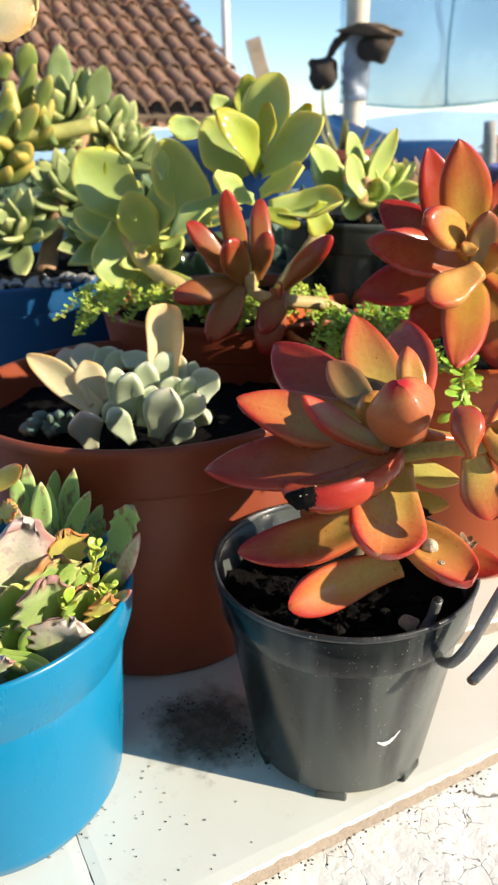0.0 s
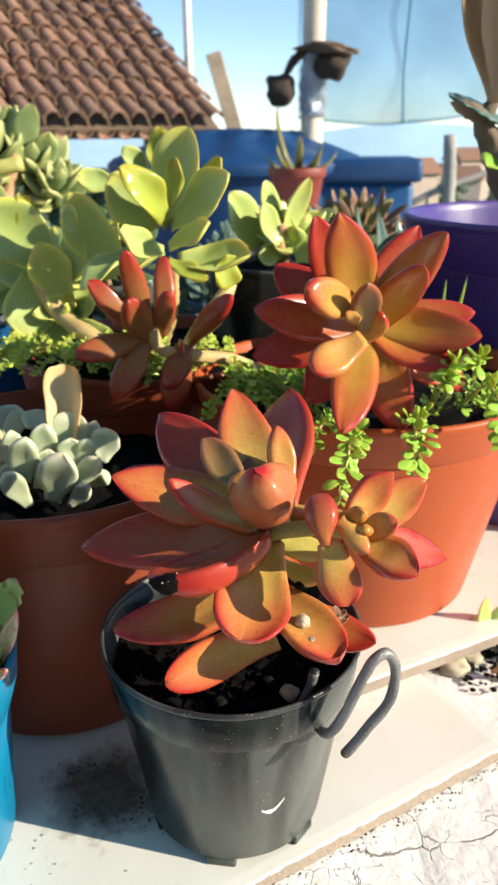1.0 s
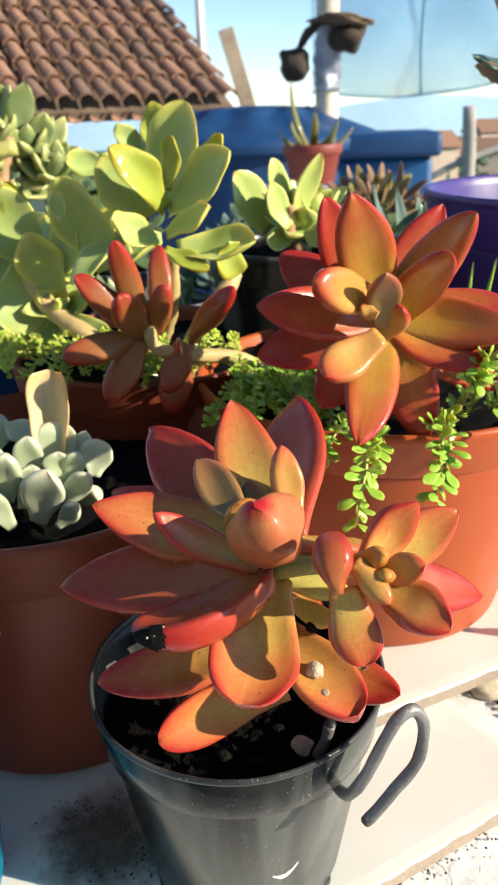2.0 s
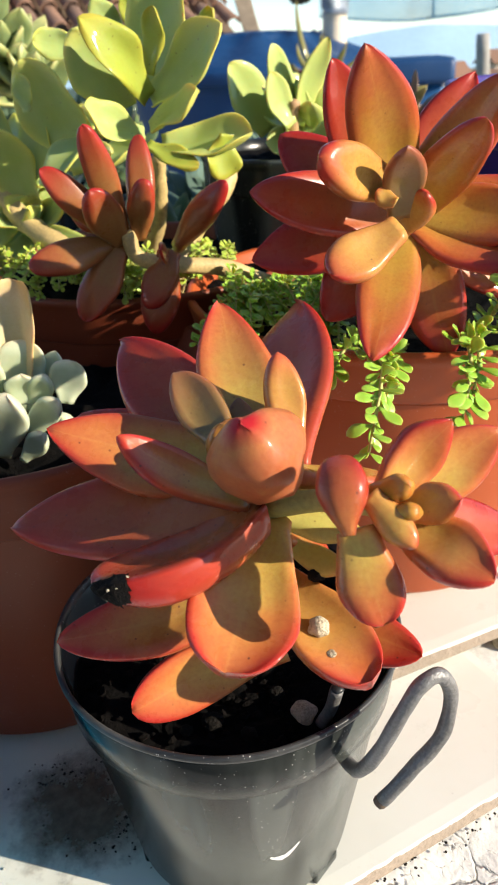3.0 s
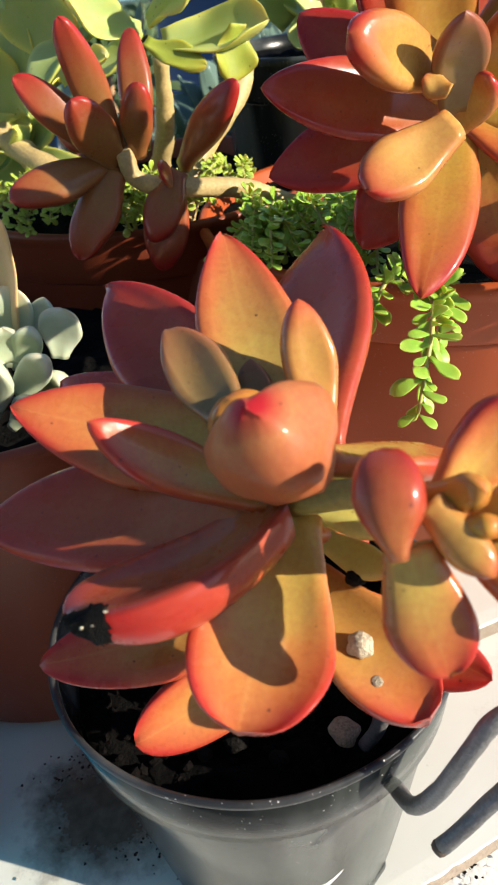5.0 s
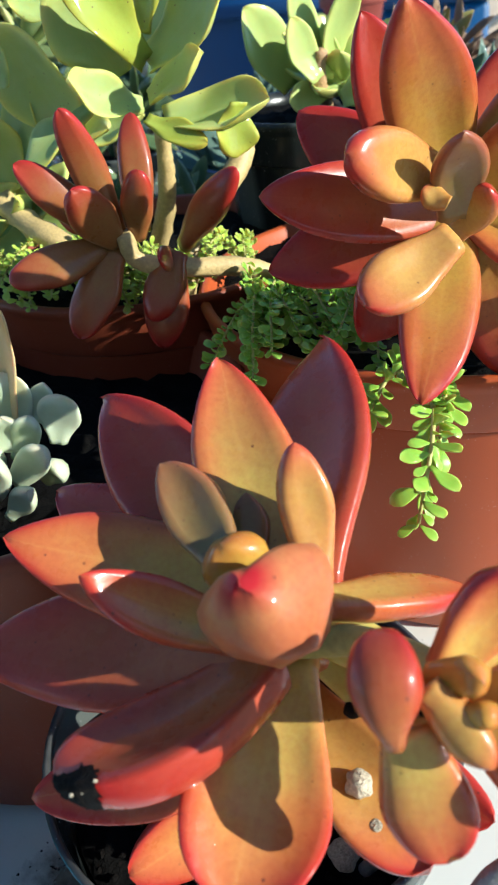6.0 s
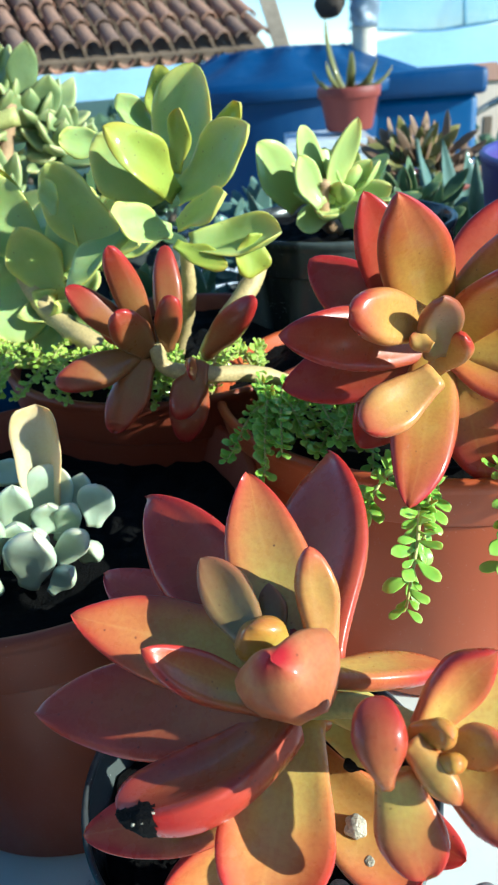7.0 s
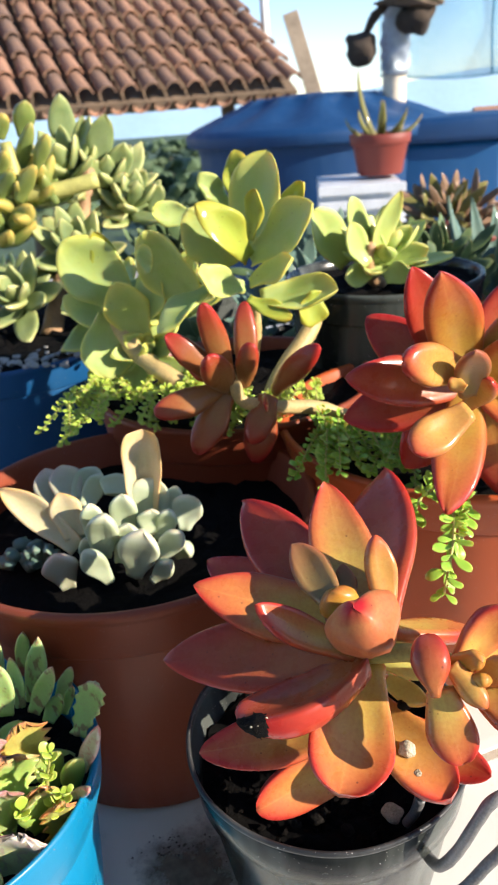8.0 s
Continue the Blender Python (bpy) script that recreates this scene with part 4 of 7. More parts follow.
leaf(red_rosette, (0.0702, 0.1905, 0.1790), (0.0759, 0.1850, 0.1833), 0.0054, 0.0055, (0.0626, 0.1374, 0.2121), bow=0.0012, q=0.5, um=0.55, root=0.7, square=0.85, mat='heart')
leaf(red_rosette, (0.0763, 0.1900, 0.1747), (0.0857, 0.1850, 0.1801), 0.0087, 0.0055, (0.0676, 0.1384, 0.2091), bow=0.0015, q=0.72, um=0.5, root=0.6, square=0.8, mat='inner_red')
leaf(red_rosette, (0.0689, 0.1880, 0.1798), (0.0766, 0.1800, 0.1727), 0.0066, 0.0065, (0.0624, 0.1350, 0.2093), bow=0.0012, q=0.62, um=0.52, root=0.7, square=0.82, mat='inner_red')
leaf(red_rosette, (0.0745, 0.1850, 0.1780), (0.0771, 0.1825, 0.1791), 0.0036, 0.0050, (0.0641, 0.1345, 0.2108), bow=0.0005, q=0.45, um=0.52, root=0.8, square=1.0, mat='heart')
# the tall rosette
leaf(tall_rosette, (0.0991, 0.3233, 0.2074), (0.0817, 0.2971, 0.2568), 0.0223, 0.0065, (0.1025, 0.2566, 0.2080), bow=0.0020, q=0.72, um=0.52, root=0.6, groove=0.0012, square=0.78)
leaf(tall_rosette, (0.0942, 0.3240, 0.2068), (0.0766, 0.3259, 0.2538), 0.0197, 0.0060, (0.0918, 0.2655, 0.2351), bow=0.0027, q=0.72, um=0.52, root=0.6, mat='deep_red', groove=0.0012, square=0.78)
leaf(tall_rosette, (0.0942, 0.3227, 0.2043), (0.0601, 0.3413, 0.2307), 0.0206, 0.0060, (0.0710, 0.2798, 0.2464), bow=0.0019, q=0.6, um=0.52, root=0.6, mat='deep_red', groove=0.0012, square=0.78)
leaf(tall_rosette, (0.0987, 0.3227, 0.2056), (0.0489, 0.3004, 0.2192), 0.0205, 0.0065, (0.1014, 0.2624, 0.2329), bow=0.0021, q=0.72, um=0.52, root=0.6, mat='deep_red', groove=0.0012, square=0.78)
leaf(tall_rosette, (0.0980, 0.3211, 0.2052), (0.0486, 0.3237, 0.1927), 0.0218, 0.0065, (0.0631, 0.2714, 0.2289), bow=0.0009, q=0.72, um=0.52, root=0.6, mat='deep_red', groove=0.0012, square=0.78)
leaf(tall_rosette, (0.0993, 0.3234, 0.2071), (0.0738, 0.3174, 0.1715), 0.0220, 0.0060, (0.0769, 0.2635, 0.2059), bow=0.0020, q=0.6, um=0.52, root=0.6, mat='deep_red', groove=0.0012, square=0.78)
leaf(tall_rosette, (0.0994, 0.3233, 0.2071), (0.0840, 0.2787, 0.1716), 0.0208, 0.0065, (0.0928, 0.2634, 0.2361), bow=0.0020, q=0.75, um=0.52, root=0.6, groove=0.0012, square=0.78)
leaf(tall_rosette, (0.1010, 0.3229, 0.2072), (0.1171, 0.3148, 0.1569), 0.0226, 0.0060, (0.0988, 0.2601, 0.1882), bow=0.0018, q=0.6, um=0.52, root=0.6, groove=0.0012, square=0.78)
leaf(tall_rosette, (0.0996, 0.3235, 0.2078), (0.1334, 0.2999, 0.1927), 0.0232, 0.0065, (0.1104, 0.2736, 0.2462), bow=0.0016, q=0.6, um=0.52, root=0.6, groove=0.0012, square=0.78)
leaf(tall_rosette, (0.0992, 0.3235, 0.2073), (0.1455, 0.3004, 0.2060), 0.0208, 0.0060, (0.1001, 0.2655, 0.2375), bow=0.0020, q=0.72, um=0.52, root=0.6, groove=0.0012, square=0.78)
leaf(tall_rosette, (0.0993, 0.3234, 0.2071), (0.1474, 0.3181, 0.2123), 0.0180, 0.0060, (0.1148, 0.2671, 0.2352), bow=0.0020, q=0.72, um=0.52, root=0.6, groove=0.0012, square=0.78)
leaf(tall_rosette, (0.0991, 0.3235, 0.2072), (0.1282, 0.3044, 0.2480), 0.0204, 0.0065, (0.0784, 0.2655, 0.2299), bow=0.0020, q=0.72, um=0.52, root=0.6, groove=0.0012, square=0.78)
leaf(tall_rosette, (0.0989, 0.3235, 0.2075), (0.1260, 0.3426, 0.2472), 0.0192, 0.0060, (0.1133, 0.2788, 0.2529), bow=0.0020, q=0.72, um=0.52, root=0.6, mat='deep_red', groove=0.0012, square=0.78)
leaf(tall_rosette, (0.1032, 0.3230, 0.2052), (0.1158, 0.2910, 0.2371), 0.0183, 0.0065, (0.0929, 0.2632, 0.1837), bow=0.0012, q=0.65, um=0.52, root=0.6, groove=0.0012, square=0.78)
leaf(tall_rosette, (0.0993, 0.3234, 0.2071), (0.1521, 0.3300, 0.1725), 0.0200, 0.0060, (0.1421, 0.2708, 0.2042), bow=0.0020, q=0.72, um=0.52, root=0.6, groove=0.0012, square=0.78)
leaf(tall_rosette, (0.0932, 0.3087, 0.2166), (0.0686, 0.2855, 0.2298), 0.0158, 0.0104, (0.1250, 0.2532, 0.2280), bow=0.0010, q=0.5, um=0.55, root=0.6, mat='inner_red', groove=0.0012, square=0.78)
leaf(tall_rosette, (0.0914, 0.2883, 0.2080), (0.0702, 0.2747, 0.2001), 0.0146, 0.0088, (0.0939, 0.2368, 0.2457), bow=0.0026, q=0.5, um=0.58, root=0.6, mat='inner_red', groove=0.0012, square=0.78)
leaf(tall_rosette, (0.0949, 0.3021, 0.2097), (0.0933, 0.2876, 0.2314), 0.0135, 0.0052, (0.0964, 0.2467, 0.1853), bow=0.0016, q=0.75, um=0.52, root=0.6, mat='dark_red', groove=0.0012, square=0.78)
leaf(tall_rosette, (0.0917, 0.2930, 0.2151), (0.0860, 0.2953, 0.2183), 0.0057, 0.0047, (0.0824, 0.2388, 0.2448), bow=0.0020, q=0.5, um=0.52, root=0.6, square=1.0, groove=0, mat='inner_red')
leaf(tall_rosette, (0.0959, 0.3054, 0.2041), (0.1013, 0.2941, 0.2174), 0.0100, 0.0062, (0.0527, 0.2601, 0.1960), bow=0.0024, q=0.5, um=0.52, root=0.6, groove=0, mat='inner_red', square=0.78)
# the small red plant
leaf(small_red_plant, (-0.0018, 0.3720, 0.1925), (-0.0104, 0.3600, 0.2359), 0.0128, 0.0080, (-0.0018, 0.3220, 0.2225), q=0.5, bow=0.003)
leaf(small_red_plant, (0.0063, 0.3720, 0.1938), (0.0062, 0.3850, 0.2295), 0.0115, 0.0080, (0.0063, 0.3220, 0.2238), q=0.5)
leaf(small_red_plant, (0.0048, 0.3720, 0.1924), (0.0103, 0.3620, 0.2157), 0.0110, 0.0080, (0.0048, 0.3220, 0.2224), q=0.5)
leaf(small_red_plant, (-0.0052, 0.3720, 0.1926), (-0.0296, 0.3650, 0.2208), 0.0126, 0.0080, (-0.0052, 0.3220, 0.2226), q=0.5)
leaf(small_red_plant, (-0.0039, 0.3720, 0.1911), (-0.0092, 0.3500, 0.2143), 0.0155, 0.0080, (-0.0039, 0.3220, 0.2211), q=0.5)
leaf(small_red_plant, (-0.0068, 0.3720, 0.1897), (-0.0372, 0.3550, 0.1861), 0.0144, 0.0080, (-0.0068, 0.3220, 0.2197), q=0.5)
leaf(small_red_plant, (-0.0031, 0.3720, 0.1890), (-0.0204, 0.3600, 0.1621), 0.0161, 0.0080, (-0.0031, 0.3220, 0.2190), q=0.5)
leaf(small_red_plant, (0.0187, 0.3780, 0.1861), (0.0410, 0.3600, 0.2136), 0.0121, 0.0080, (0.0187, 0.3280, 0.2161), q=0.5)
leaf(small_red_plant, (0.0146, 0.3720, 0.1848), (0.0158, 0.3400, 0.1940), 0.0027, 0.0080, (0.0146, 0.3220, 0.2148), q=0.5)
leaf(small_red_plant, (0.0175, 0.3720, 0.1856), (0.0055, 0.3620, 0.1654), 0.0139, 0.0080, (0.0175, 0.3220, 0.2156), q=0.5)
leaf(small_red_plant, (0.0152, 0.3720, 0.1862), (0.0076, 0.3650, 0.1535), 0.0162, 0.0080, (0.0152, 0.3220, 0.2162), q=0.5)
leaf(small_red_plant, (-0.0050, 0.3720, 0.1955), (-0.0217, 0.3750, 0.2067), 0.0143, 0.0080, (-0.0050, 0.3220, 0.2255), q=0.5)
# the broad-leaved jade plant
leaf(jade_plant, (0.0056, 0.4366, 0.2397), (-0.0162, 0.4113, 0.2717), 0.0210, 0.0032, (0.0400, 0.3847, 0.2554), bow=-0.0042, q=0.6, um=0.55, root=0.42, fold=0.9, mat='jade_yellow', wave=0.0015, groove=0.0004)
leaf(jade_plant, (-0.0050, 0.4370, 0.2357), (-0.0218, 0.4257, 0.2684), 0.0282, 0.0032, (0.0121, 0.3773, 0.2465), bow=0.0021, q=0.6, um=0.55, root=0.42, fold=0.3, wave=0.0015, groove=0.0004)
leaf(jade_plant, (0.0081, 0.4376, 0.2387), (0.0413, 0.4233, 0.2673), 0.0271, 0.0032, (-0.0119, 0.3880, 0.2743), bow=0.0023, q=0.6, um=0.55, root=0.42, fold=0.3, wave=0.0015, groove=0.0004)
leaf(jade_plant, (0.0039, 0.4550, 0.2403), (0.0175, 0.4580, 0.2915), 0.0320, 0.0032, (-0.0122, 0.4018, 0.2752), bow=0.0010, q=0.6, um=0.55, root=0.42, fold=0.3, wave=0.0015, groove=0.0004)
leaf(jade_plant, (0.0077, 0.4371, 0.2494), (0.0124, 0.4313, 0.2754), 0.0124, 0.0032, (-0.0222, 0.3839, 0.2569), bow=0.0020, q=0.6, um=0.55, root=0.42, mat='jade_yellow', fold=0.3, wave=0.0015, groove=0.0004)
leaf(jade_plant, (0.0004, 0.4686, 0.2623), (0.0003, 0.4748, 0.2919), 0.0169, 0.0032, (-0.0111, 0.4140, 0.2893), bow=0.0024, q=0.6, um=0.55, root=0.42, mat='jade_yellow', fold=0.3, wave=0.0015, groove=0.0004)
leaf(jade_plant, (-0.0060, 0.4750, 0.2620), (-0.0205, 0.4738, 0.2814), 0.0140, 0.0032, (0.0086, 0.4200, 0.2847), bow=0.0020, q=0.6, um=0.55, root=0.42, fold=0.3, wave=0.0015, groove=0.0004)
leaf(jade_plant, (0.0220, 0.4650, 0.2580), (0.0372, 0.4555, 0.2744), 0.0120, 0.0032, (-0.0090, 0.4155, 0.2762), bow=0.0020, q=0.6, um=0.55, root=0.42, mat='jade_yellow', fold=0.3, wave=0.0015, groove=0.0004)
leaf(jade_plant, (0.0071, 0.4283, 0.2284), (0.0305, 0.4112, 0.2427), 0.0160, 0.0032, (-0.0227, 0.3883, 0.2655), bow=0.0013, q=0.6, um=0.55, root=0.42, fold=0.3, wave=0.0015, groove=0.0004)
leaf(jade_plant, (0.0119, 0.4249, 0.2196), (0.0521, 0.4167, 0.2251), 0.0221, 0.0032, (0.0184, 0.3851, 0.2686), bow=0.0037, q=0.6, um=0.55, root=0.42, fold=0.7, wave=0.0015, groove=0.0004)
leaf(jade_plant, (0.0400, 0.4180, 0.2250), (0.0372, 0.4163, 0.2057), 0.0170, 0.0032, (0.0686, 0.3652, 0.2155), bow=0.0020, q=0.6, um=0.55, root=0.42, mat='jade_yellow', fold=0.3, wave=0.0015, groove=0.0004)
leaf(jade_plant, (0.0060, 0.4200, 0.2220), (0.0280, 0.4112, 0.2132), 0.0110, 0.0032, (0.0134, 0.3690, 0.2551), bow=0.0020, q=0.6, um=0.55, root=0.42, mat='jade_yellow', fold=0.3, wave=0.0015, groove=0.0004)
leaf(jade_plant, (0.0020, 0.4338, 0.2252), (-0.0183, 0.4079, 0.2389), 0.0186, 0.0032, (0.0409, 0.3936, 0.2533), bow=0.0048, q=0.6, um=0.55, root=0.42, fold=0.5, wave=0.0015, groove=0.0004)
leaf(jade_plant, (-0.0153, 0.4254, 0.2273), (-0.0428, 0.4126, 0.2077), 0.0155, 0.0032, (-0.0429, 0.3809, 0.2617), bow=-0.0019, q=0.6, um=0.55, root=0.42, fold=0.6, wave=0.0015, groove=0.0004)
leaf(jade_plant, (-0.0267, 0.4413, 0.2102), (-0.0473, 0.4314, 0.2577), 0.0342, 0.0032, (-0.0537, 0.3818, 0.2154), bow=0.0046, q=0.6, um=0.55, root=0.42, fold=0.3, wave=0.0015, groove=0.0004)
leaf(jade_plant, (-0.0465, 0.4259, 0.2372), (-0.0473, 0.4239, 0.2526), 0.0090, 0.0032, (-0.0440, 0.3654, 0.2375), bow=0.0020, q=0.6, um=0.55, root=0.42, fold=0.3, wave=0.0015, groove=0.0004)
leaf(jade_plant, (-0.0249, 0.4546, 0.2604), (-0.0452, 0.4509, 0.2655), 0.0147, 0.0032, (-0.0208, 0.3966, 0.2787), bow=0.0014, q=0.6, um=0.55, root=0.42, fold=0.3, wave=0.0015, groove=0.0004)
leaf(jade_plant, (-0.0695, 0.4659, 0.2108), (-0.0993, 0.4572, 0.2521), 0.0376, 0.0032, (-0.0692, 0.4035, 0.2301), bow=0.0022, q=0.6, um=0.55, root=0.42, fold=0.3, wave=0.0015, groove=0.0004)
leaf(jade_plant, (-0.0750, 0.4680, 0.2130), (-0.0809, 0.4604, 0.2556), 0.0170, 0.0032, (-0.0694, 0.4055, 0.2249), bow=0.0020, q=0.6, um=0.55, root=0.42, mat='jade_yellow', fold=0.3, wave=0.0015, groove=0.0004)
leaf(jade_plant, (-0.0700, 0.4580, 0.1980), (-0.1079, 0.4679, 0.2183), 0.0220, 0.0032, (-0.0840, 0.4134, 0.2416), bow=0.0020, q=0.6, um=0.55, root=0.42, fold=0.3, wave=0.0015, groove=0.0004)
leaf(jade_plant, (-0.0764, 0.4491, 0.2121), (-0.0812, 0.4415, 0.1746), 0.0315, 0.0032, (-0.0586, 0.3895, 0.2021), bow=0.0029, q=0.6, um=0.55, root=0.42, fold=0.3, wave=0.0015, groove=0.0004)
leaf(jade_plant, (-0.0600, 0.4600, 0.2050), (-0.0442, 0.4437, 0.2347), 0.0240, 0.0032, (-0.0892, 0.4051, 0.2140), bow=0.0020, q=0.6, um=0.55, root=0.42, fold=0.3, wave=0.0015, groove=0.0004)
leaf(jade_plant, (-0.0600, 0.4520, 0.1960), (-0.0696, 0.4421, 0.2302), 0.0260, 0.0032, (-0.0458, 0.3912, 0.2022), bow=0.0020, q=0.6, um=0.55, root=0.42, fold=0.3, wave=0.0015, groove=0.0004)
# the smaller green clump
leaf(green_clump, (0.0779, 0.5080, 0.2200), (0.0936, 0.5000, 0.2614), 0.0151, 0.0035, (0.1457, 0.4040, 0.2707), q=0.62, bow=0.003, fold=0.3, square=0.75)
leaf(green_clump, (0.0764, 0.5130, 0.2242), (0.0650, 0.5050, 0.2594), 0.0160, 0.0035, (0.1307, 0.4090, 0.2718), q=0.62, bow=0.003, fold=0.3, square=0.75)
leaf(green_clump, (0.0734, 0.4980, 0.2205), (0.0627, 0.4900, 0.2467), 0.0164, 0.0035, (0.1280, 0.3940, 0.2636), q=0.62, bow=0.003, fold=0.3, square=0.75)
leaf(green_clump, (0.0619, 0.5280, 0.2151), (0.0429, 0.5200, 0.2519), 0.0270, 0.0035, (0.1124, 0.4240, 0.2635), q=0.62, bow=0.003, fold=0.3, square=0.75)
leaf(green_clump, (0.0806, 0.5180, 0.2179), (0.1011, 0.5100, 0.2397), 0.0149, 0.0035, (0.1509, 0.4140, 0.2588), q=0.62, bow=0.003, fold=0.3, square=0.75)
leaf(green_clump, (0.0787, 0.5180, 0.2142), (0.1121, 0.5100, 0.2258), 0.0174, 0.0035, (0.1554, 0.4140, 0.2500), q=0.62, bow=0.003, fold=0.3, square=0.75)
leaf(green_clump, (0.0772, 0.5080, 0.2137), (0.0604, 0.5000, 0.2114), 0.0149, 0.0035, (0.1288, 0.4040, 0.2426), q=0.62, bow=0.003, fold=0.3, square=0.75)
leaf(green_clump, (0.0846, 0.4980, 0.2113), (0.0984, 0.4900, 0.2176), 0.0146, 0.0035, (0.1515, 0.3940, 0.2444), q=0.62, bow=0.003, fold=0.3, square=0.75)
leaf(green_clump, (0.0844, 0.5380, 0.2154), (0.0872, 0.5300, 0.2500), 0.0154, 0.0035, (0.1458, 0.4340, 0.2627), q=0.62, bow=0.003, fold=0.3, square=0.75)
# the pale pointed cluster
leaf(pale_rosette, (-0.1352, 0.7080, 0.2796), (-0.1222, 0.7000, 0.3150), 0.0239, 0.0070, (-0.0687, 0.6040, 0.3273), q=0.8, bow=0.003, root=0.6, um=0.42)
leaf(pale_rosette, (-0.1242, 0.7080, 0.2644), (-0.1097, 0.7000, 0.2919), 0.0242, 0.0070, (-0.0569, 0.6040, 0.3081), q=0.8, bow=0.003, root=0.6, um=0.42)
leaf(pale_rosette, (-0.1522, 0.7180, 0.2801), (-0.1444, 0.7100, 0.3152), 0.0165, 0.0070, (-0.0883, 0.6140, 0.3276), q=0.8, bow=0.003, root=0.6, um=0.42)
leaf(pale_rosette, (-0.1683, 0.7280, 0.2916), (-0.1641, 0.7200, 0.3337), 0.0253, 0.0070, (-0.1062, 0.6240, 0.3426), q=0.8, bow=0.003, root=0.6, um=0.42)
leaf(pale_rosette, (-0.1334, 0.6980, 0.2522), (-0.1340, 0.6900, 0.2809), 0.0260, 0.0070, (-0.0737, 0.5940, 0.2965), q=0.8, bow=0.003, root=0.6, um=0.42)
leaf(pale_rosette, (-0.1078, 0.7080, 0.2502), (-0.0948, 0.7000, 0.2694), 0.0147, 0.0070, (-0.0413, 0.6040, 0.2898), q=0.8, bow=0.003, root=0.6, um=0.42)
leaf(pale_rosette, (-0.0924, 0.6980, 0.2363), (-0.0815, 0.6900, 0.2579), 0.0156, 0.0070, (-0.0270, 0.5940, 0.2771), q=0.8, bow=0.003, root=0.6, um=0.42)
leaf(pale_rosette, (-0.1541, 0.6880, 0.2467), (-0.1526, 0.6800, 0.2661), 0.0182, 0.0070, (-0.0934, 0.5840, 0.2864), q=0.8, bow=0.003, root=0.6, um=0.42)
leaf(pale_rosette, (-0.1162, 0.6980, 0.2505), (-0.1109, 0.6900, 0.2695), 0.0213, 0.0070, (-0.0535, 0.5940, 0.2900), q=0.8, bow=0.003, root=0.6, um=0.42)
leaf(pale_rosette, (-0.1685, 0.7080, 0.2696), (-0.1663, 0.7000, 0.2940), 0.0165, 0.0070, (-0.1074, 0.6040, 0.3118), q=0.8, bow=0.003, root=0.6, um=0.42)
leaf(pale_rosette, (-0.1469, 0.7180, 0.2577), (-0.1529, 0.7100, 0.2898), 0.0217, 0.0070, (-0.0899, 0.6140, 0.3037), q=0.8, bow=0.003, root=0.6, um=0.42)
leaf(pale_rosette, (-0.1026, 0.6980, 0.2341), (-0.0997, 0.6900, 0.2572), 0.0195, 0.0070, (-0.0411, 0.5940, 0.2757), q=0.8, bow=0.003, root=0.6, um=0.42)
# the pale finger-leaved stalk
leaf(finger_succulent, (-0.1702, 0.6480, 0.2804), (-0.1545, 0.6400, 0.3041), 0.0119, 0.0130, (-0.1023, 0.5440, 0.3223), q=0.6, bow=0.003, root=0.6, um=0.45)
leaf(finger_succulent, (-0.1857, 0.6380, 0.2581), (-0.1650, 0.6300, 0.2831), 0.0132, 0.0130, (-0.1154, 0.5340, 0.3006), q=0.6, bow=0.003, root=0.6, um=0.45)
leaf(finger_succulent, (-0.1890, 0.6580, 0.2768), (-0.1684, 0.6500, 0.3129), 0.0120, 0.0130, (-0.1187, 0.5540, 0.3248), q=0.6, bow=0.003, root=0.6, um=0.45)
leaf(finger_succulent, (-0.1827, 0.6680, 0.3034), (-0.1736, 0.6600, 0.3289), 0.0170, 0.0130, (-0.1182, 0.5640, 0.3461), q=0.6, bow=0.003, root=0.6, um=0.45)
leaf(finger_succulent, (-0.1996, 0.6380, 0.2625), (-0.1830, 0.6300, 0.2802), 0.0141, 0.0130, (-0.1313, 0.5340, 0.3014), q=0.6, bow=0.003, root=0.6, um=0.45)
leaf(finger_succulent, (-0.1972, 0.6380, 0.2790), (-0.1855, 0.6300, 0.2945), 0.0118, 0.0130, (-0.1313, 0.5340, 0.3168), q=0.6, bow=0.003, root=0.6, um=0.45)
leaf(finger_succulent, (-0.1597, 0.6480, 0.2534), (-0.1641, 0.6400, 0.2761), 0.0099, 0.0130, (-0.1019, 0.5440, 0.2947), q=0.6, bow=0.003, root=0.6, um=0.45)
leaf(finger_succulent, (-0.1956, 0.6380, 0.2388), (-0.1732, 0.6300, 0.2539), 0.0161, 0.0130, (-0.1244, 0.5340, 0.2763), q=0.6, bow=0.003, root=0.6, um=0.45)
leaf(finger_succulent, (-0.1978, 0.6580, 0.3050), (-0.1896, 0.6500, 0.3204), 0.0133, 0.0130, (-0.1337, 0.5540, 0.3427), q=0.6, bow=0.003, root=0.6, um=0.45)
# the chalky white rosette
leaf(chalk_rosette, (-0.0423, 0.3000, 0.1352), (-0.0336, 0.2920, 0.1603), 0.0181, 0.0075, (-0.0305, 0.2401, 0.1683), q=0.76, um=0.62, root=0.42, bow=0.002, fold=0.35, square=0.8)
leaf(chalk_rosette, (-0.0469, 0.3050, 0.1389), (-0.0426, 0.3020, 0.1582), 0.0137, 0.0069, (-0.0362, 0.2475, 0.1685), q=0.76, um=0.62, root=0.68, bow=0.002, fold=0.35, square=0.8)
leaf(chalk_rosette, (-0.0560, 0.3030, 0.1442), (-0.0507, 0.2970, 0.1659), 0.0135, 0.0075, (-0.0432, 0.2440, 0.1741), q=0.76, um=0.62, root=0.68, bow=0.002, fold=0.35, square=0.8)
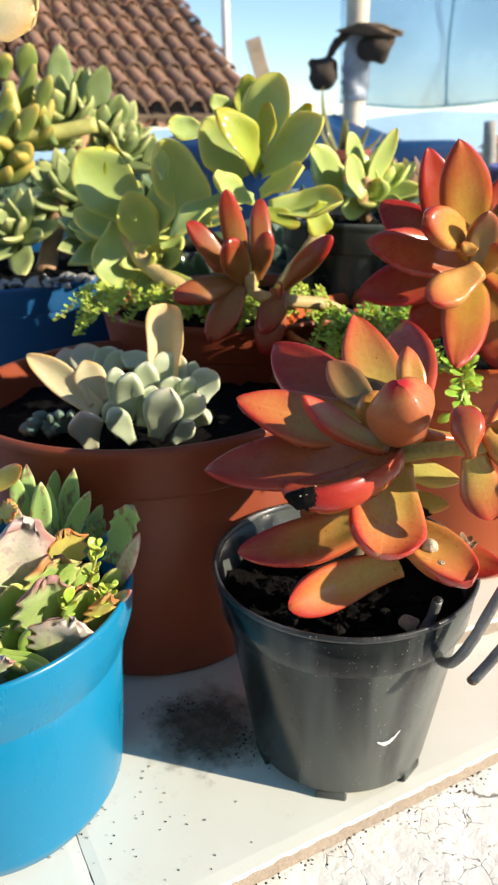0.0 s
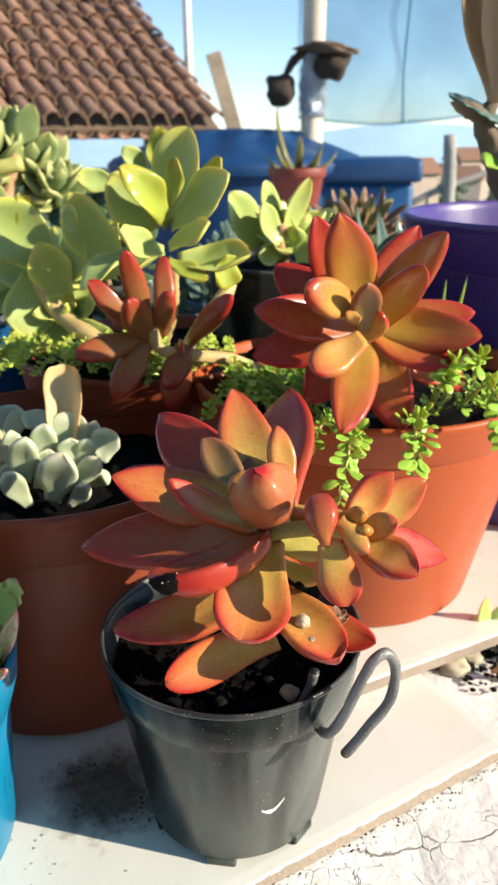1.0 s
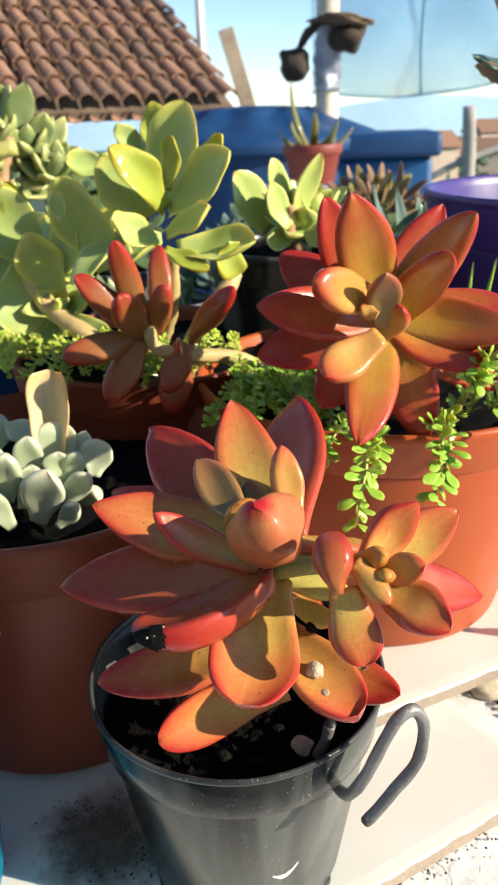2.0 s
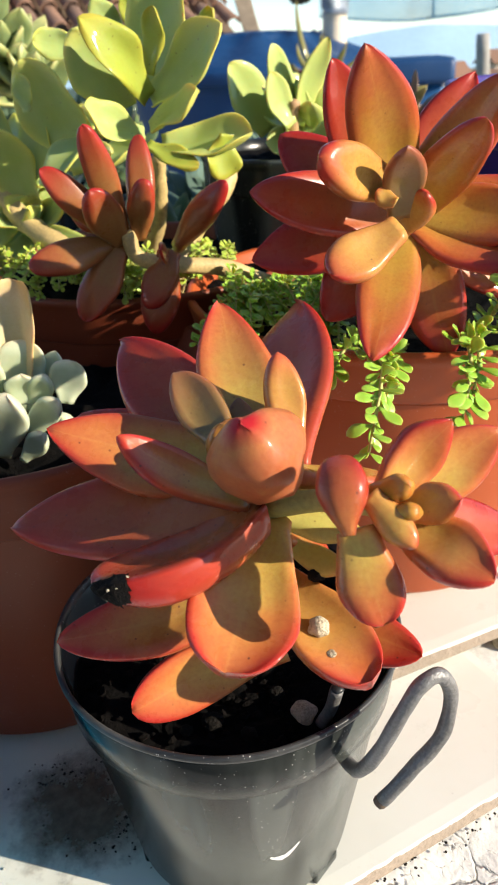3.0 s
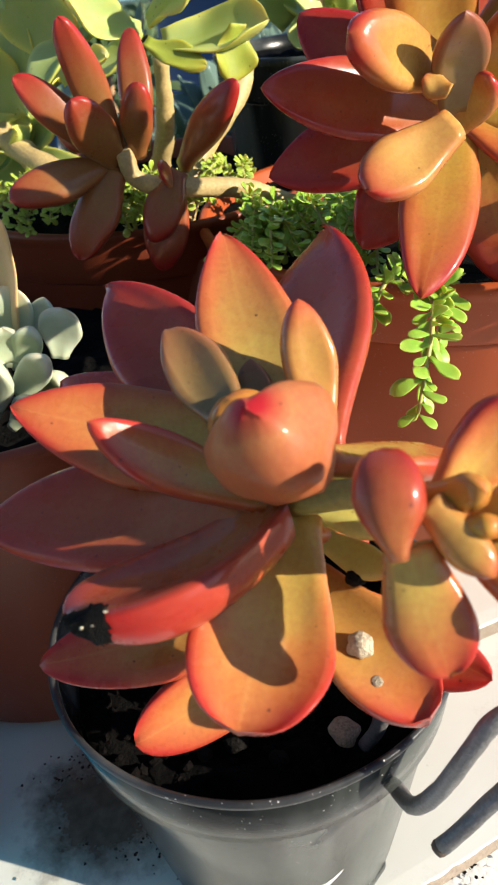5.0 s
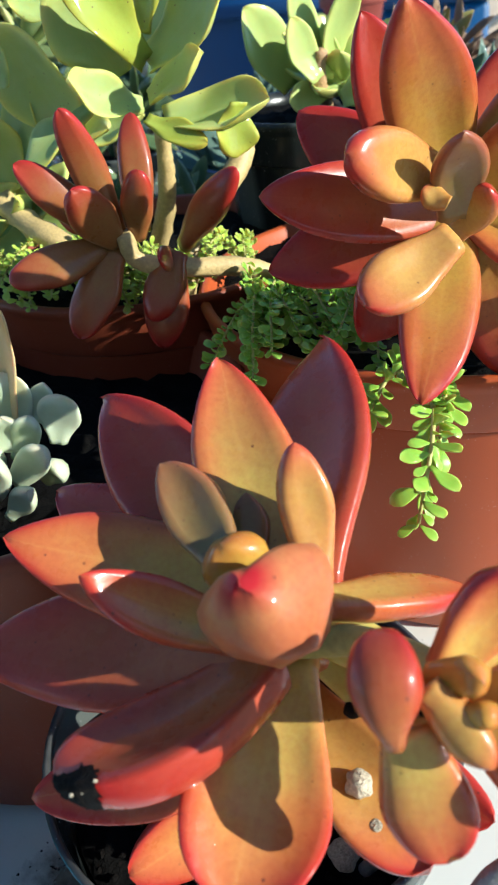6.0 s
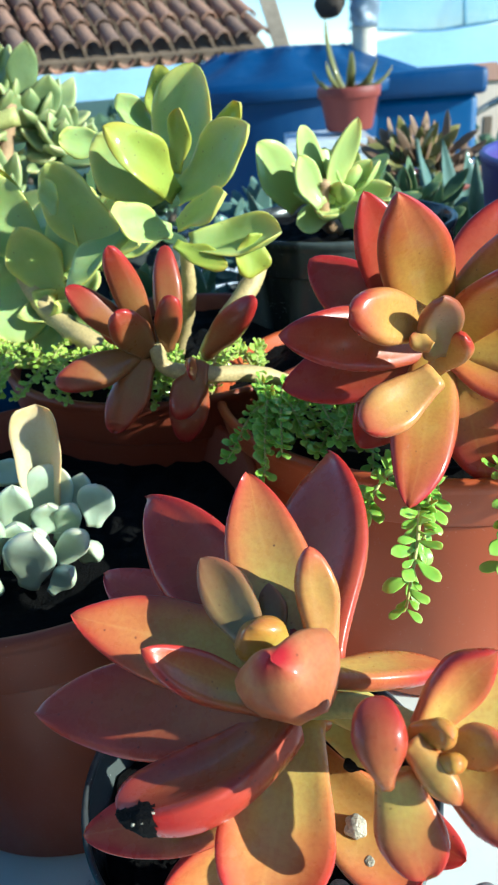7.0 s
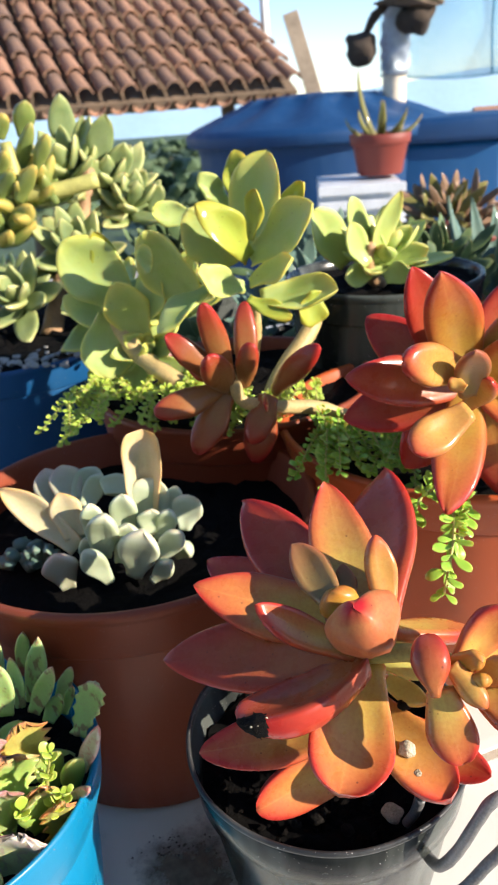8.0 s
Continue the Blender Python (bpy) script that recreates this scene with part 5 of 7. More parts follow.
leaf(chalk_rosette, (-0.0499, 0.3150, 0.1453), (-0.0463, 0.3160, 0.1653), 0.0132, 0.0063, (-0.0392, 0.2590, 0.1735), q=0.76, um=0.62, root=0.68, bow=0.002, fold=0.35, square=0.8)
leaf(chalk_rosette, (-0.0396, 0.3220, 0.1415), (-0.0366, 0.3280, 0.1665), 0.0184, 0.0047, (-0.0312, 0.2682, 0.1720), q=0.45, um=0.66, root=0.68, bow=0.002, fold=0.3, square=0.8)
leaf(chalk_rosette, (-0.0321, 0.3050, 0.1411), (-0.0202, 0.3020, 0.1532), 0.0103, 0.0063, (-0.0209, 0.2473, 0.1674), q=0.76, um=0.62, root=0.68, bow=0.002, fold=0.35, square=0.8)
leaf(chalk_rosette, (-0.0315, 0.3120, 0.1450), (-0.0261, 0.3120, 0.1590), 0.0097, 0.0063, (-0.0232, 0.2554, 0.1711), q=0.76, um=0.62, root=0.68, bow=0.002, fold=0.35, square=0.8)
leaf(chalk_rosette, (-0.0227, 0.3220, 0.1433), (-0.0195, 0.3240, 0.1592), 0.0144, 0.0047, (-0.0169, 0.2661, 0.1699), q=0.38, um=0.6, root=0.4, bow=0.002, fold=0.3)
leaf(chalk_rosette, (-0.0292, 0.3260, 0.1492), (-0.0257, 0.3300, 0.1610), 0.0080, 0.0050, (-0.0223, 0.2709, 0.1729), q=0.76, um=0.62, root=0.68, bow=0.002, fold=0.35, square=0.8)
leaf(chalk_rosette, (-0.0530, 0.2980, 0.1334), (-0.0604, 0.2930, 0.1512), 0.0116, 0.0069, (-0.0460, 0.2404, 0.1636), q=0.76, um=0.62, root=0.42, bow=0.002, fold=0.35, square=0.8)
leaf(chalk_rosette, (-0.0606, 0.3100, 0.1473), (-0.0598, 0.3080, 0.1651), 0.0105, 0.0063, (-0.0491, 0.2529, 0.1745), q=0.76, um=0.62, root=0.68, bow=0.002, fold=0.35, square=0.8)
leaf(chalk_rosette, (-0.0340, 0.2980, 0.1331), (-0.0251, 0.2940, 0.1444), 0.0086, 0.0056, (-0.0236, 0.2405, 0.1608), q=0.76, um=0.62, root=0.42, bow=0.002, fold=0.35, square=0.8)
leaf(chalk_rosette, (-0.0355, 0.3120, 0.1484), (-0.0347, 0.3120, 0.1594), 0.0120, 0.0050, (-0.0284, 0.2554, 0.1726), q=0.76, um=0.62, root=0.68, bow=0.002, fold=0.35, square=0.8)
leaf(chalk_rosette, (-0.0714, 0.2980, 0.1307), (-0.0736, 0.2940, 0.1494), 0.0155, 0.0056, (-0.0591, 0.2415, 0.1614), q=0.76, um=0.62, root=0.42, bow=0.002, fold=0.35, square=0.8, mat='blush')
leaf(chalk_rosette, (-0.0683, 0.3100, 0.1429), (-0.1012, 0.3180, 0.1692), 0.0143, 0.0060, (-0.0699, 0.2587, 0.1739), q=0.72, um=0.55, root=0.6, bow=0.004, fold=0.75, square=0.75, mat='cream')
leaf(chalk_rosette, (-0.0694, 0.3120, 0.1467), (-0.0759, 0.3180, 0.1658), 0.0143, 0.0052, (-0.0598, 0.2592, 0.1741), q=0.76, um=0.62, root=0.68, bow=0.002, fold=0.35, square=0.8, mat='cream')
leaf(chalk_rosette, (-0.0845, 0.3350, 0.1459), (-0.0915, 0.3480, 0.1636), 0.0151, 0.0050, (-0.0737, 0.2857, 0.1715), q=0.76, um=0.62, root=0.68, bow=0.002, fold=0.35, square=0.8, mat='blush')
leaf(chalk_rosette, (-0.0761, 0.3350, 0.1516), (-0.0827, 0.3450, 0.1662), 0.0158, 0.0050, (-0.0662, 0.2838, 0.1752), q=0.76, um=0.62, root=0.68, bow=0.002, fold=0.35, square=0.8, mat='blush')
leaf(chalk_rosette, (-0.0733, 0.3350, 0.1516), (-0.0662, 0.3480, 0.1632), 0.0147, 0.0050, (-0.0581, 0.2850, 0.1740), q=0.76, um=0.62, root=0.68, bow=0.002, fold=0.35, square=0.8)
leaf(chalk_rosette, (-0.0690, 0.3300, 0.1519), (-0.0613, 0.3380, 0.1648), 0.0105, 0.0050, (-0.0540, 0.2775, 0.1751), q=0.76, um=0.62, root=0.68, bow=0.002, fold=0.35, square=0.8)
leaf(chalk_rosette, (-0.0541, 0.3300, 0.1574), (-0.0547, 0.3380, 0.1644), 0.0144, 0.0047, (-0.0449, 0.2771, 0.1774), q=0.76, um=0.62, root=0.68, bow=0.002, fold=0.35, square=0.8)
leaf(chalk_rosette, (-0.0687, 0.3140, 0.1449), (-0.0685, 0.3180, 0.1574), 0.0139, 0.0056, (-0.0564, 0.2603, 0.1698), q=0.76, um=0.62, root=0.68, bow=0.002, fold=0.35, square=0.8)
leaf(chalk_rosette, (-0.0605, 0.3080, 0.1323), (-0.0638, 0.3060, 0.1499), 0.0099, 0.0056, (-0.0509, 0.2518, 0.1618), q=0.76, um=0.62, root=0.42, bow=0.002, fold=0.35, square=0.8)
leaf(chalk_rosette, (-0.0423, 0.3100, 0.1380), (-0.0383, 0.3060, 0.1527), 0.0099, 0.0056, (-0.0327, 0.2520, 0.1656), q=0.76, um=0.62, root=0.68, bow=0.002, fold=0.35, square=0.8)
leaf(chalk_rosette, (-0.0255, 0.3120, 0.1370), (-0.0196, 0.3060, 0.1437), 0.0086, 0.0056, (-0.0180, 0.2530, 0.1614), q=0.76, um=0.62, root=0.68, bow=0.002, fold=0.35, square=0.8)
leaf(chalk_rosette, (-0.0408, 0.3260, 0.1459), (-0.0387, 0.3320, 0.1884), 0.0179, 0.0034, (-0.0325, 0.2716, 0.1830), q=0.22, um=0.7, root=0.62, bow=0.001, fold=0.8, groove=0.0030, square=0.6, mat='cream')
leaf(chalk_rosette, (-0.0877, 0.3120, 0.1345), (-0.0908, 0.3050, 0.1435), 0.0046, 0.0050, (-0.0737, 0.2543, 0.1596), q=0.76, um=0.62, root=0.68, bow=0.002, fold=0.35, square=0.8, mat='agave')
leaf(chalk_rosette, (-0.0860, 0.3120, 0.1356), (-0.0864, 0.3050, 0.1451), 0.0048, 0.0050, (-0.0711, 0.2542, 0.1608), q=0.76, um=0.62, root=0.68, bow=0.002, fold=0.35, square=0.8, mat='agave')
leaf(chalk_rosette, (-0.0844, 0.3120, 0.1350), (-0.0808, 0.3050, 0.1444), 0.0053, 0.0050, (-0.0681, 0.2540, 0.1603), q=0.76, um=0.62, root=0.68, bow=0.002, fold=0.35, square=0.8, mat='agave')
leaf(chalk_rosette, (-0.0857, 0.3120, 0.1333), (-0.0894, 0.3050, 0.1373), 0.0047, 0.0050, (-0.0723, 0.2545, 0.1565), q=0.76, um=0.62, root=0.42, bow=0.002, fold=0.35, square=0.8, mat='agave')
leaf(chalk_rosette, (-0.0817, 0.3120, 0.1310), (-0.0803, 0.3050, 0.1394), 0.0053, 0.0050, (-0.0668, 0.2542, 0.1565), q=0.76, um=0.62, root=0.42, bow=0.002, fold=0.35, square=0.8, mat='agave')
leaf(chalk_rosette, (-0.0825, 0.3120, 0.1333), (-0.0774, 0.3050, 0.1422), 0.0046, 0.0050, (-0.0659, 0.2541, 0.1586), q=0.76, um=0.62, root=0.68, bow=0.002, fold=0.35, square=0.8, mat='agave')
# the serrated plant in the blue pot
leaf(serrated_plant, (-0.0870, 0.2060, 0.1007), (-0.0736, 0.2000, 0.1436), 0.0202, 0.0030, (-0.0463, 0.1570, 0.1562), q=0.26, scallop=0.0037, bow=0.003, fold=0.25, um=0.62, root=0.5, mat='K_scallop')
leaf(serrated_plant, (-0.0670, 0.2190, 0.1102), (-0.0643, 0.2150, 0.1322), 0.0145, 0.0030, (-0.0316, 0.1710, 0.1552), q=0.26, scallop=0.0034, bow=0.003, fold=0.25, um=0.62, root=0.5, mat='K_orange')
leaf(serrated_plant, (-0.0695, 0.2100, 0.1079), (-0.0669, 0.2060, 0.1254), 0.0172, 0.0030, (-0.0342, 0.1620, 0.1507), q=0.26, scallop=0.0034, bow=0.003, fold=0.25, um=0.62, root=0.5, mat='K_yellow')
leaf(serrated_plant, (-0.0745, 0.2030, 0.0943), (-0.0658, 0.1920, 0.1267), 0.0145, 0.0035, (-0.0361, 0.1515, 0.1445), q=0.26, scallop=0.0034, bow=0.003, fold=0.25, um=0.62, root=0.5, mat='K_front')
leaf(serrated_plant, (-0.0651, 0.1920, 0.0936), (-0.0595, 0.1880, 0.1140), 0.0195, 0.0030, (-0.0503, 0.1350, 0.1258), q=0.26, scallop=0.0034, bow=0.003, fold=0.25, um=0.62, root=0.5, mat='K_scallop')
leaf(serrated_plant, (-0.0605, 0.2050, 0.1011), (-0.0567, 0.2020, 0.1177), 0.0099, 0.0030, (-0.0246, 0.1575, 0.1434), q=0.26, scallop=0.0027, bow=0.003, fold=0.25, um=0.62, root=0.5, mat='K_yellow')
leaf(serrated_plant, (-0.0547, 0.2030, 0.0974), (-0.0480, 0.1970, 0.1178), 0.0074, 0.0030, (-0.0173, 0.1540, 0.1416), q=0.26, scallop=0.0027, bow=0.003, fold=0.25, um=0.62, root=0.5, mat='K_orange')
leaf(serrated_plant, (-0.0493, 0.2220, 0.1071), (-0.0381, 0.2160, 0.1327), 0.0062, 0.0035, (-0.0335, 0.1685, 0.1506), q=0.85, bow=0.002, fold=0.3, root=0.7, um=0.4, square=0.8, mat='K_pink')
leaf(serrated_plant, (-0.0500, 0.2100, 0.1074), (-0.0406, 0.2030, 0.1175), 0.0041, 0.0030, (-0.0345, 0.1576, 0.1455), q=0.85, bow=0.002, fold=0.3, root=0.7, um=0.4, square=0.8, mat='K_pink')
leaf(serrated_plant, (-0.0540, 0.2360, 0.1089), (-0.0447, 0.2360, 0.1322), 0.0094, 0.0035, (-0.0385, 0.1846, 0.1496), q=0.26, scallop=0.0012, bow=0.003, fold=0.25, um=0.62, root=0.5, mat='K')
leaf(serrated_plant, (-0.0884, 0.2520, 0.1180), (-0.0864, 0.2520, 0.1437), 0.0068, 0.0040, (-0.0698, 0.2005, 0.1562), q=0.85, bow=0.002, fold=0.3, root=0.7, um=0.4, square=0.8)
leaf(serrated_plant, (-0.0885, 0.2460, 0.1203), (-0.0886, 0.2430, 0.1429), 0.0073, 0.0040, (-0.0704, 0.1934, 0.1573), q=0.85, bow=0.002, fold=0.3, root=0.7, um=0.4, square=0.8)
leaf(serrated_plant, (-0.0802, 0.2380, 0.1179), (-0.0747, 0.2300, 0.1460), 0.0079, 0.0045, (-0.0608, 0.1829, 0.1586), q=0.85, bow=0.002, fold=0.3, root=0.7, um=0.4, square=0.8)
leaf(serrated_plant, (-0.0774, 0.2440, 0.1154), (-0.0762, 0.2420, 0.1397), 0.0056, 0.0040, (-0.0608, 0.1917, 0.1543), q=0.85, bow=0.002, fold=0.3, root=0.7, um=0.4, square=0.8)
leaf(serrated_plant, (-0.0805, 0.2580, 0.1227), (-0.0771, 0.2580, 0.1382), 0.0057, 0.0040, (-0.0630, 0.2059, 0.1556), q=0.85, bow=0.002, fold=0.3, root=0.7, um=0.4, square=0.8)
leaf(serrated_plant, (-0.0748, 0.2500, 0.1129), (-0.0675, 0.2500, 0.1423), 0.0085, 0.0045, (-0.0565, 0.1981, 0.1539), q=0.85, bow=0.002, fold=0.3, root=0.7, um=0.4, square=0.8)
leaf(serrated_plant, (-0.0714, 0.2420, 0.1149), (-0.0594, 0.2380, 0.1383), 0.0072, 0.0045, (-0.0514, 0.1885, 0.1540), q=0.85, bow=0.002, fold=0.3, root=0.7, um=0.4, square=0.8)
leaf(serrated_plant, (-0.0655, 0.2520, 0.1116), (-0.0592, 0.2540, 0.1245), 0.0057, 0.0040, (-0.0496, 0.2014, 0.1458), q=0.85, bow=0.002, fold=0.3, root=0.7, um=0.4, square=0.8)
leaf(serrated_plant, (-0.0619, 0.2460, 0.1100), (-0.0570, 0.2460, 0.1224), 0.0042, 0.0035, (-0.0471, 0.1948, 0.1449), q=0.85, bow=0.002, fold=0.3, root=0.7, um=0.4, square=0.8)
leaf(serrated_plant, (-0.0871, 0.2320, 0.1233), (-0.0838, 0.2280, 0.1366), 0.0042, 0.0030, (-0.0671, 0.1797, 0.1571), q=0.85, bow=0.002, fold=0.3, root=0.7, um=0.4, square=0.8, mat='K_pink')
leaf(serrated_plant, (-0.0823, 0.2320, 0.1223), (-0.0804, 0.2280, 0.1321), 0.0028, 0.0030, (-0.0639, 0.1797, 0.1549), q=0.85, bow=0.002, fold=0.3, root=0.7, um=0.4, square=0.8, mat='cream')
leaf(serrated_plant, (-0.0678, 0.2440, 0.1082), (-0.0608, 0.2420, 0.1221), 0.0069, 0.0035, (-0.0509, 0.1922, 0.1441), q=0.85, bow=0.002, fold=0.3, root=0.7, um=0.4, square=0.8)
leaf(serrated_plant, (-0.0981, 0.2380, 0.1379), (-0.0823, 0.2340, 0.1509), 0.0075, 0.0030, (-0.0709, 0.1846, 0.1685), q=0.6, bow=0.002, mat='K_orange')
leaf(serrated_plant, (-0.0954, 0.2320, 0.1318), (-0.0852, 0.2260, 0.1373), 0.0051, 0.0030, (-0.0563, 0.1830, 0.1686), q=0.26, scallop=0.0027, bow=0.003, fold=0.25, um=0.62, root=0.5, mat='K_orange')
leaf(serrated_plant, (-0.0751, 0.1980, 0.0973), (-0.0824, 0.1920, 0.1076), 0.0082, 0.0030, (-0.0447, 0.1490, 0.1365), q=0.26, scallop=0.0024, bow=0.003, fold=0.25, um=0.62, root=0.5, mat='K_green')
leaf(serrated_plant, (-0.0832, 0.1860, 0.1045), (-0.0643, 0.1800, 0.1025), 0.0044, 0.0030, (-0.0562, 0.1383, 0.1395), q=0.6, bow=0.002, mat='K_green')
leaf(serrated_plant, (-0.0827, 0.1800, 0.0948), (-0.0756, 0.1740, 0.1119), 0.0053, 0.0030, (-0.0451, 0.1310, 0.1373), q=0.26, scallop=0.0024, bow=0.003, fold=0.25, um=0.62, root=0.5, mat='K_scallop')
leaf(serrated_plant, (-0.0600, 0.2050, 0.0989), (-0.0556, 0.1970, 0.1213), 0.0132, 0.0035, (-0.0078, 0.1410, 0.1701), q=0.5, bow=0.002, mat='K_green')
leaf(serrated_plant, (-0.0841, 0.2050, 0.0932), (-0.0794, 0.1980, 0.1236), 0.0158, 0.0035, (-0.0318, 0.1415, 0.1684), q=0.5, bow=0.002, mat='K_green')
leaf(serrated_plant, (-0.0833, 0.1900, 0.1026), (-0.0645, 0.1820, 0.1021), 0.0071, 0.0035, (-0.0239, 0.1260, 0.1623), q=0.5, bow=0.002, mat='K_green')
leaf(serrated_plant, (-0.0811, 0.2000, 0.1041), (-0.0857, 0.2000, 0.1179), 0.0130, 0.0035, (-0.0334, 0.1400, 0.1710), q=0.5, bow=0.002, mat='K_green')
leaf(serrated_plant, (-0.0753, 0.1950, 0.0938), (-0.0685, 0.1880, 0.1151), 0.0104, 0.0035, (-0.0219, 0.1315, 0.1645), q=0.5, bow=0.002, mat='K_green')
leaf(serrated_plant, (-0.0818, 0.1850, 0.0940), (-0.0720, 0.1780, 0.1055), 0.0081, 0.0035, (-0.0269, 0.1215, 0.1598), q=0.5, bow=0.002, mat='K_green')
leaf(serrated_plant, (-0.0605, 0.2200, 0.1002), (-0.0574, 0.2150, 0.1213), 0.0114, 0.0035, (-0.0090, 0.1575, 0.1708), q=0.5, bow=0.002, mat='K_green')
leaf(serrated_plant, (-0.0536, 0.2200, 0.0964), (-0.0477, 0.2150, 0.1189), 0.0091, 0.0035, (-0.0007, 0.1575, 0.1676), q=0.5, bow=0.002, mat='K_green')
part("stem", tube([(0.0400, 0.248, 0.090), (0.0430, 0.242, 0.122), (0.0475, 0.226, 0.152), (0.0495, 0.2130, 0.170)], [0.0042, 0.0036, 0.0034, 0.0032], 12, 20, 0.25), "dark_wood", red_rosette, "dark woody stem")
part("stem", tube([(0.0500, 0.214, 0.162), (0.0640, 0.209, 0.166), (0.0760, 0.198, 0.170)], [0.0030, 0.0026, 0.0024], 12, 14, 0.15), "green_stem", red_rosette, "thick yellow-green stem")
part("stem", tube([(0.118, 0.385, 0.145), (0.110, 0.350, 0.172), (0.1010, 0.3260, 0.2000)], [0.0050, 0.0045, 0.0040], 12, 20, 0.2), "green_stem", tall_rosette, "thick yellow-green stem")


# ---- the distance ----
def tiled_roof():
    """Half-round clay tiles on one sloping plane."""
    ob = thing("tiled_roof", "weathered clay tile roof of a neighbouring house", "roof")
    corner = Vector((0.05, 8.0, 0.43))
    along = Vector((-0.894, -0.447, 0))
    up = Vector((-0.447, 0.894, 0.60)).normalized()
    normal = along.cross(up).normalized()
    if normal.z < 0:
        normal = -normal
    cols, rows, cw, rl = 27, 12, 0.20, 0.33
    bm = bmesh.new()
    a, b = corner - normal * 0.05, corner + along * cols * cw - normal * 0.05
    c, d = b + up * rows * rl, a + up * rows * rl
    vs = [bm.verts.new(p + normal * h) for h in (0.0, -0.10) for p in (a, b, c, d)]
    for f in ((0, 1, 2, 3), (7, 6, 5, 4), (0, 4, 5, 1), (1, 5, 6, 2), (2, 6, 7, 3), (3, 7, 4, 0)):
        bm.faces.new([vs[k] for k in f])
    part("deck", bm, "dark_wood", ob, smooth=False)
    cover = bmesh.new()
    rings = []
    for s, r, lift in ((0.0, 0.082, 0.035), (0.5, 0.076, 0.016), (1.12, 0.066, 0.0)):
        for rr in (r, r - 0.016):
            rings.append([cover.verts.new((math.cos(radians(10 + 160 * k / 8)) * rr, s * rl, math.sin(radians(10 + 160 * k / 8)) * rr + lift)) for k in range(9)])
    for i, j in ((0, 2), (2, 4), (1, 3), (3, 5), (0, 1), (4, 5)):
        for k in range(8):
            cover.faces.new((rings[i][k], rings[i][k + 1], rings[j][k + 1], rings[j][k]))
    bmesh.ops.recalc_face_normals(cover, faces=cover.faces)
    mesh = bpy.data.meshes.new("roof_tile")
    cover.to_mesh(mesh)
    cover.free()
    mesh.materials.append(M["roof"])
    basis = Matrix(((along.x, up.x, normal.x, 0), (along.y, up.y, normal.y, 0), (along.z, up.z, normal.z, 0), (0, 0, 0, 1)))
    rnd = random.Random(4)
    for i in range(cols):
        for j in range(rows):
            for half in (0, 1):
                if half and i == cols - 1:
                    continue
                t = new("roof_tile", mesh)
                t.parent = ob
                p = corner + along * ((i + 0.5 * half + 0.35) * cw) + up * (j * rl - 0.04) + normal * (0.03 - 0.05 * half)
                t.matrix_world = Matrix.Translation(p) @ basis @ pose(0, 0, 0, 0, 180 * half, rnd.uniform(-2, 2))
    for k in (0.5, 3.1):
        p = corner + along * k + up * 0.7
        part("post", box(bmesh.new(), (0.13, 0.13, 3.6), pose(p.x, p.y, p.z - 1.95), 0.01), "dark_wood", ob, smooth=False)
    return ob


tiled_roof()


def water_tank():
    ob = thing("water_tank", "large blue plastic water tank with a domed lid", "water tank")
    c = (0.12, 3.95)
    part("body", lathe([(0, -0.9), (0.50, -0.9), (0.53, -0.5), (0.57, 0.10), (0.585, 0.14), (0.575, 0.17), (0, 0.17)], 80, c), "tank_blue", ob)
    bm = lathe([(0.60, 0.13), (0.625, 0.14), (0.63, 0.18), (0.60, 0.205), (0.50, 0.235), (0.36, 0.285), (0.30, 0.315), (0.16, 0.33), (0, 0.335)], 96, c)
    for v in bm.verts:
        r = math.hypot(v.co.x - c[0], v.co.y - c[1])
        if 0.30 < r < 0.58:
            v.co.z += 0.010 * math.cos(12 * math.atan2(v.co.y - c[1], v.co.x - c[0]))
    part("lid", bm, "tank_blue", ob, "domed ribbed blue lid")
    return ob


water_tank()
chest = thing("blue_bin", "big blue plastic bin with a flat lid", "bin")
part("body", box(bmesh.new(), (0.46, 0.5, 1.0), pose(0.70, 3.75, -0.40, 0, 0, -8), 0.03), "deep_blue", chest)
part("lid", box(bmesh.new(), (0.56, 0.58, 0.10), pose(0.68, 3.75, 0.15, 0, 0, -8), 0.025), "tank_blue", chest)

pole = thing("support_pole", "whitewashed pole wrapped in plastic film and wire", "pole")
part("shaft", tube([(0.462, 3.8, -0.9), (0.470, 3.8, 0.3), (0.488, 3.8, 1.9)], [0.054, 0.052, 0.050], 20, 24, 0.05), "pole", pole)
part("wrap", tube([(0.470, 3.79, 0.38), (0.474, 3.79, 0.47), (0.478, 3.79, 0.66)], [0.056, 0.062, 0.058], 18, 20, 0.35), "foil", pole, "crumpled clear plastic film")


def shell_planter(x, y, z, size, tilt, seed, lid=False):
    ob = thing("coconut_planter", "dark coconut shell planter tied to the pole", "planter", "planters on the pole")
    bm = lump(bmesh.new(), (0, 0, 0), size, seed, 0.9, 3, 0.4)
    bm.transform(pose(x, y, z, 0, tilt, 0))
    part("shell", bm, "coconut", ob)
    if lid:
        bm = lump(bmesh.new(), (0, 0, 0), size * 1.75, seed + 3, 0.16, 3, 0.8)
        bm.transform(pose(x - 0.03, y - 0.01, z + size * 0.85, 0, 6, 0))
        part("bark_lid", bm, "dark_wood", ob, "piece of rough bark")
    return ob


shell_planter(0.318, 3.72, 0.485, 0.072, 20, 1)
shell_planter(0.545, 3.70, 0.585, 0.074, -10, 2, True)
part_strap = part("strap", tube([(0.335, 3.72, 0.54), (0.37, 3.72, 0.60), (0.43, 3.74, 0.655)], [0.012, 0.020, 0.016], 10, 14, 0.4), "coconut", None)
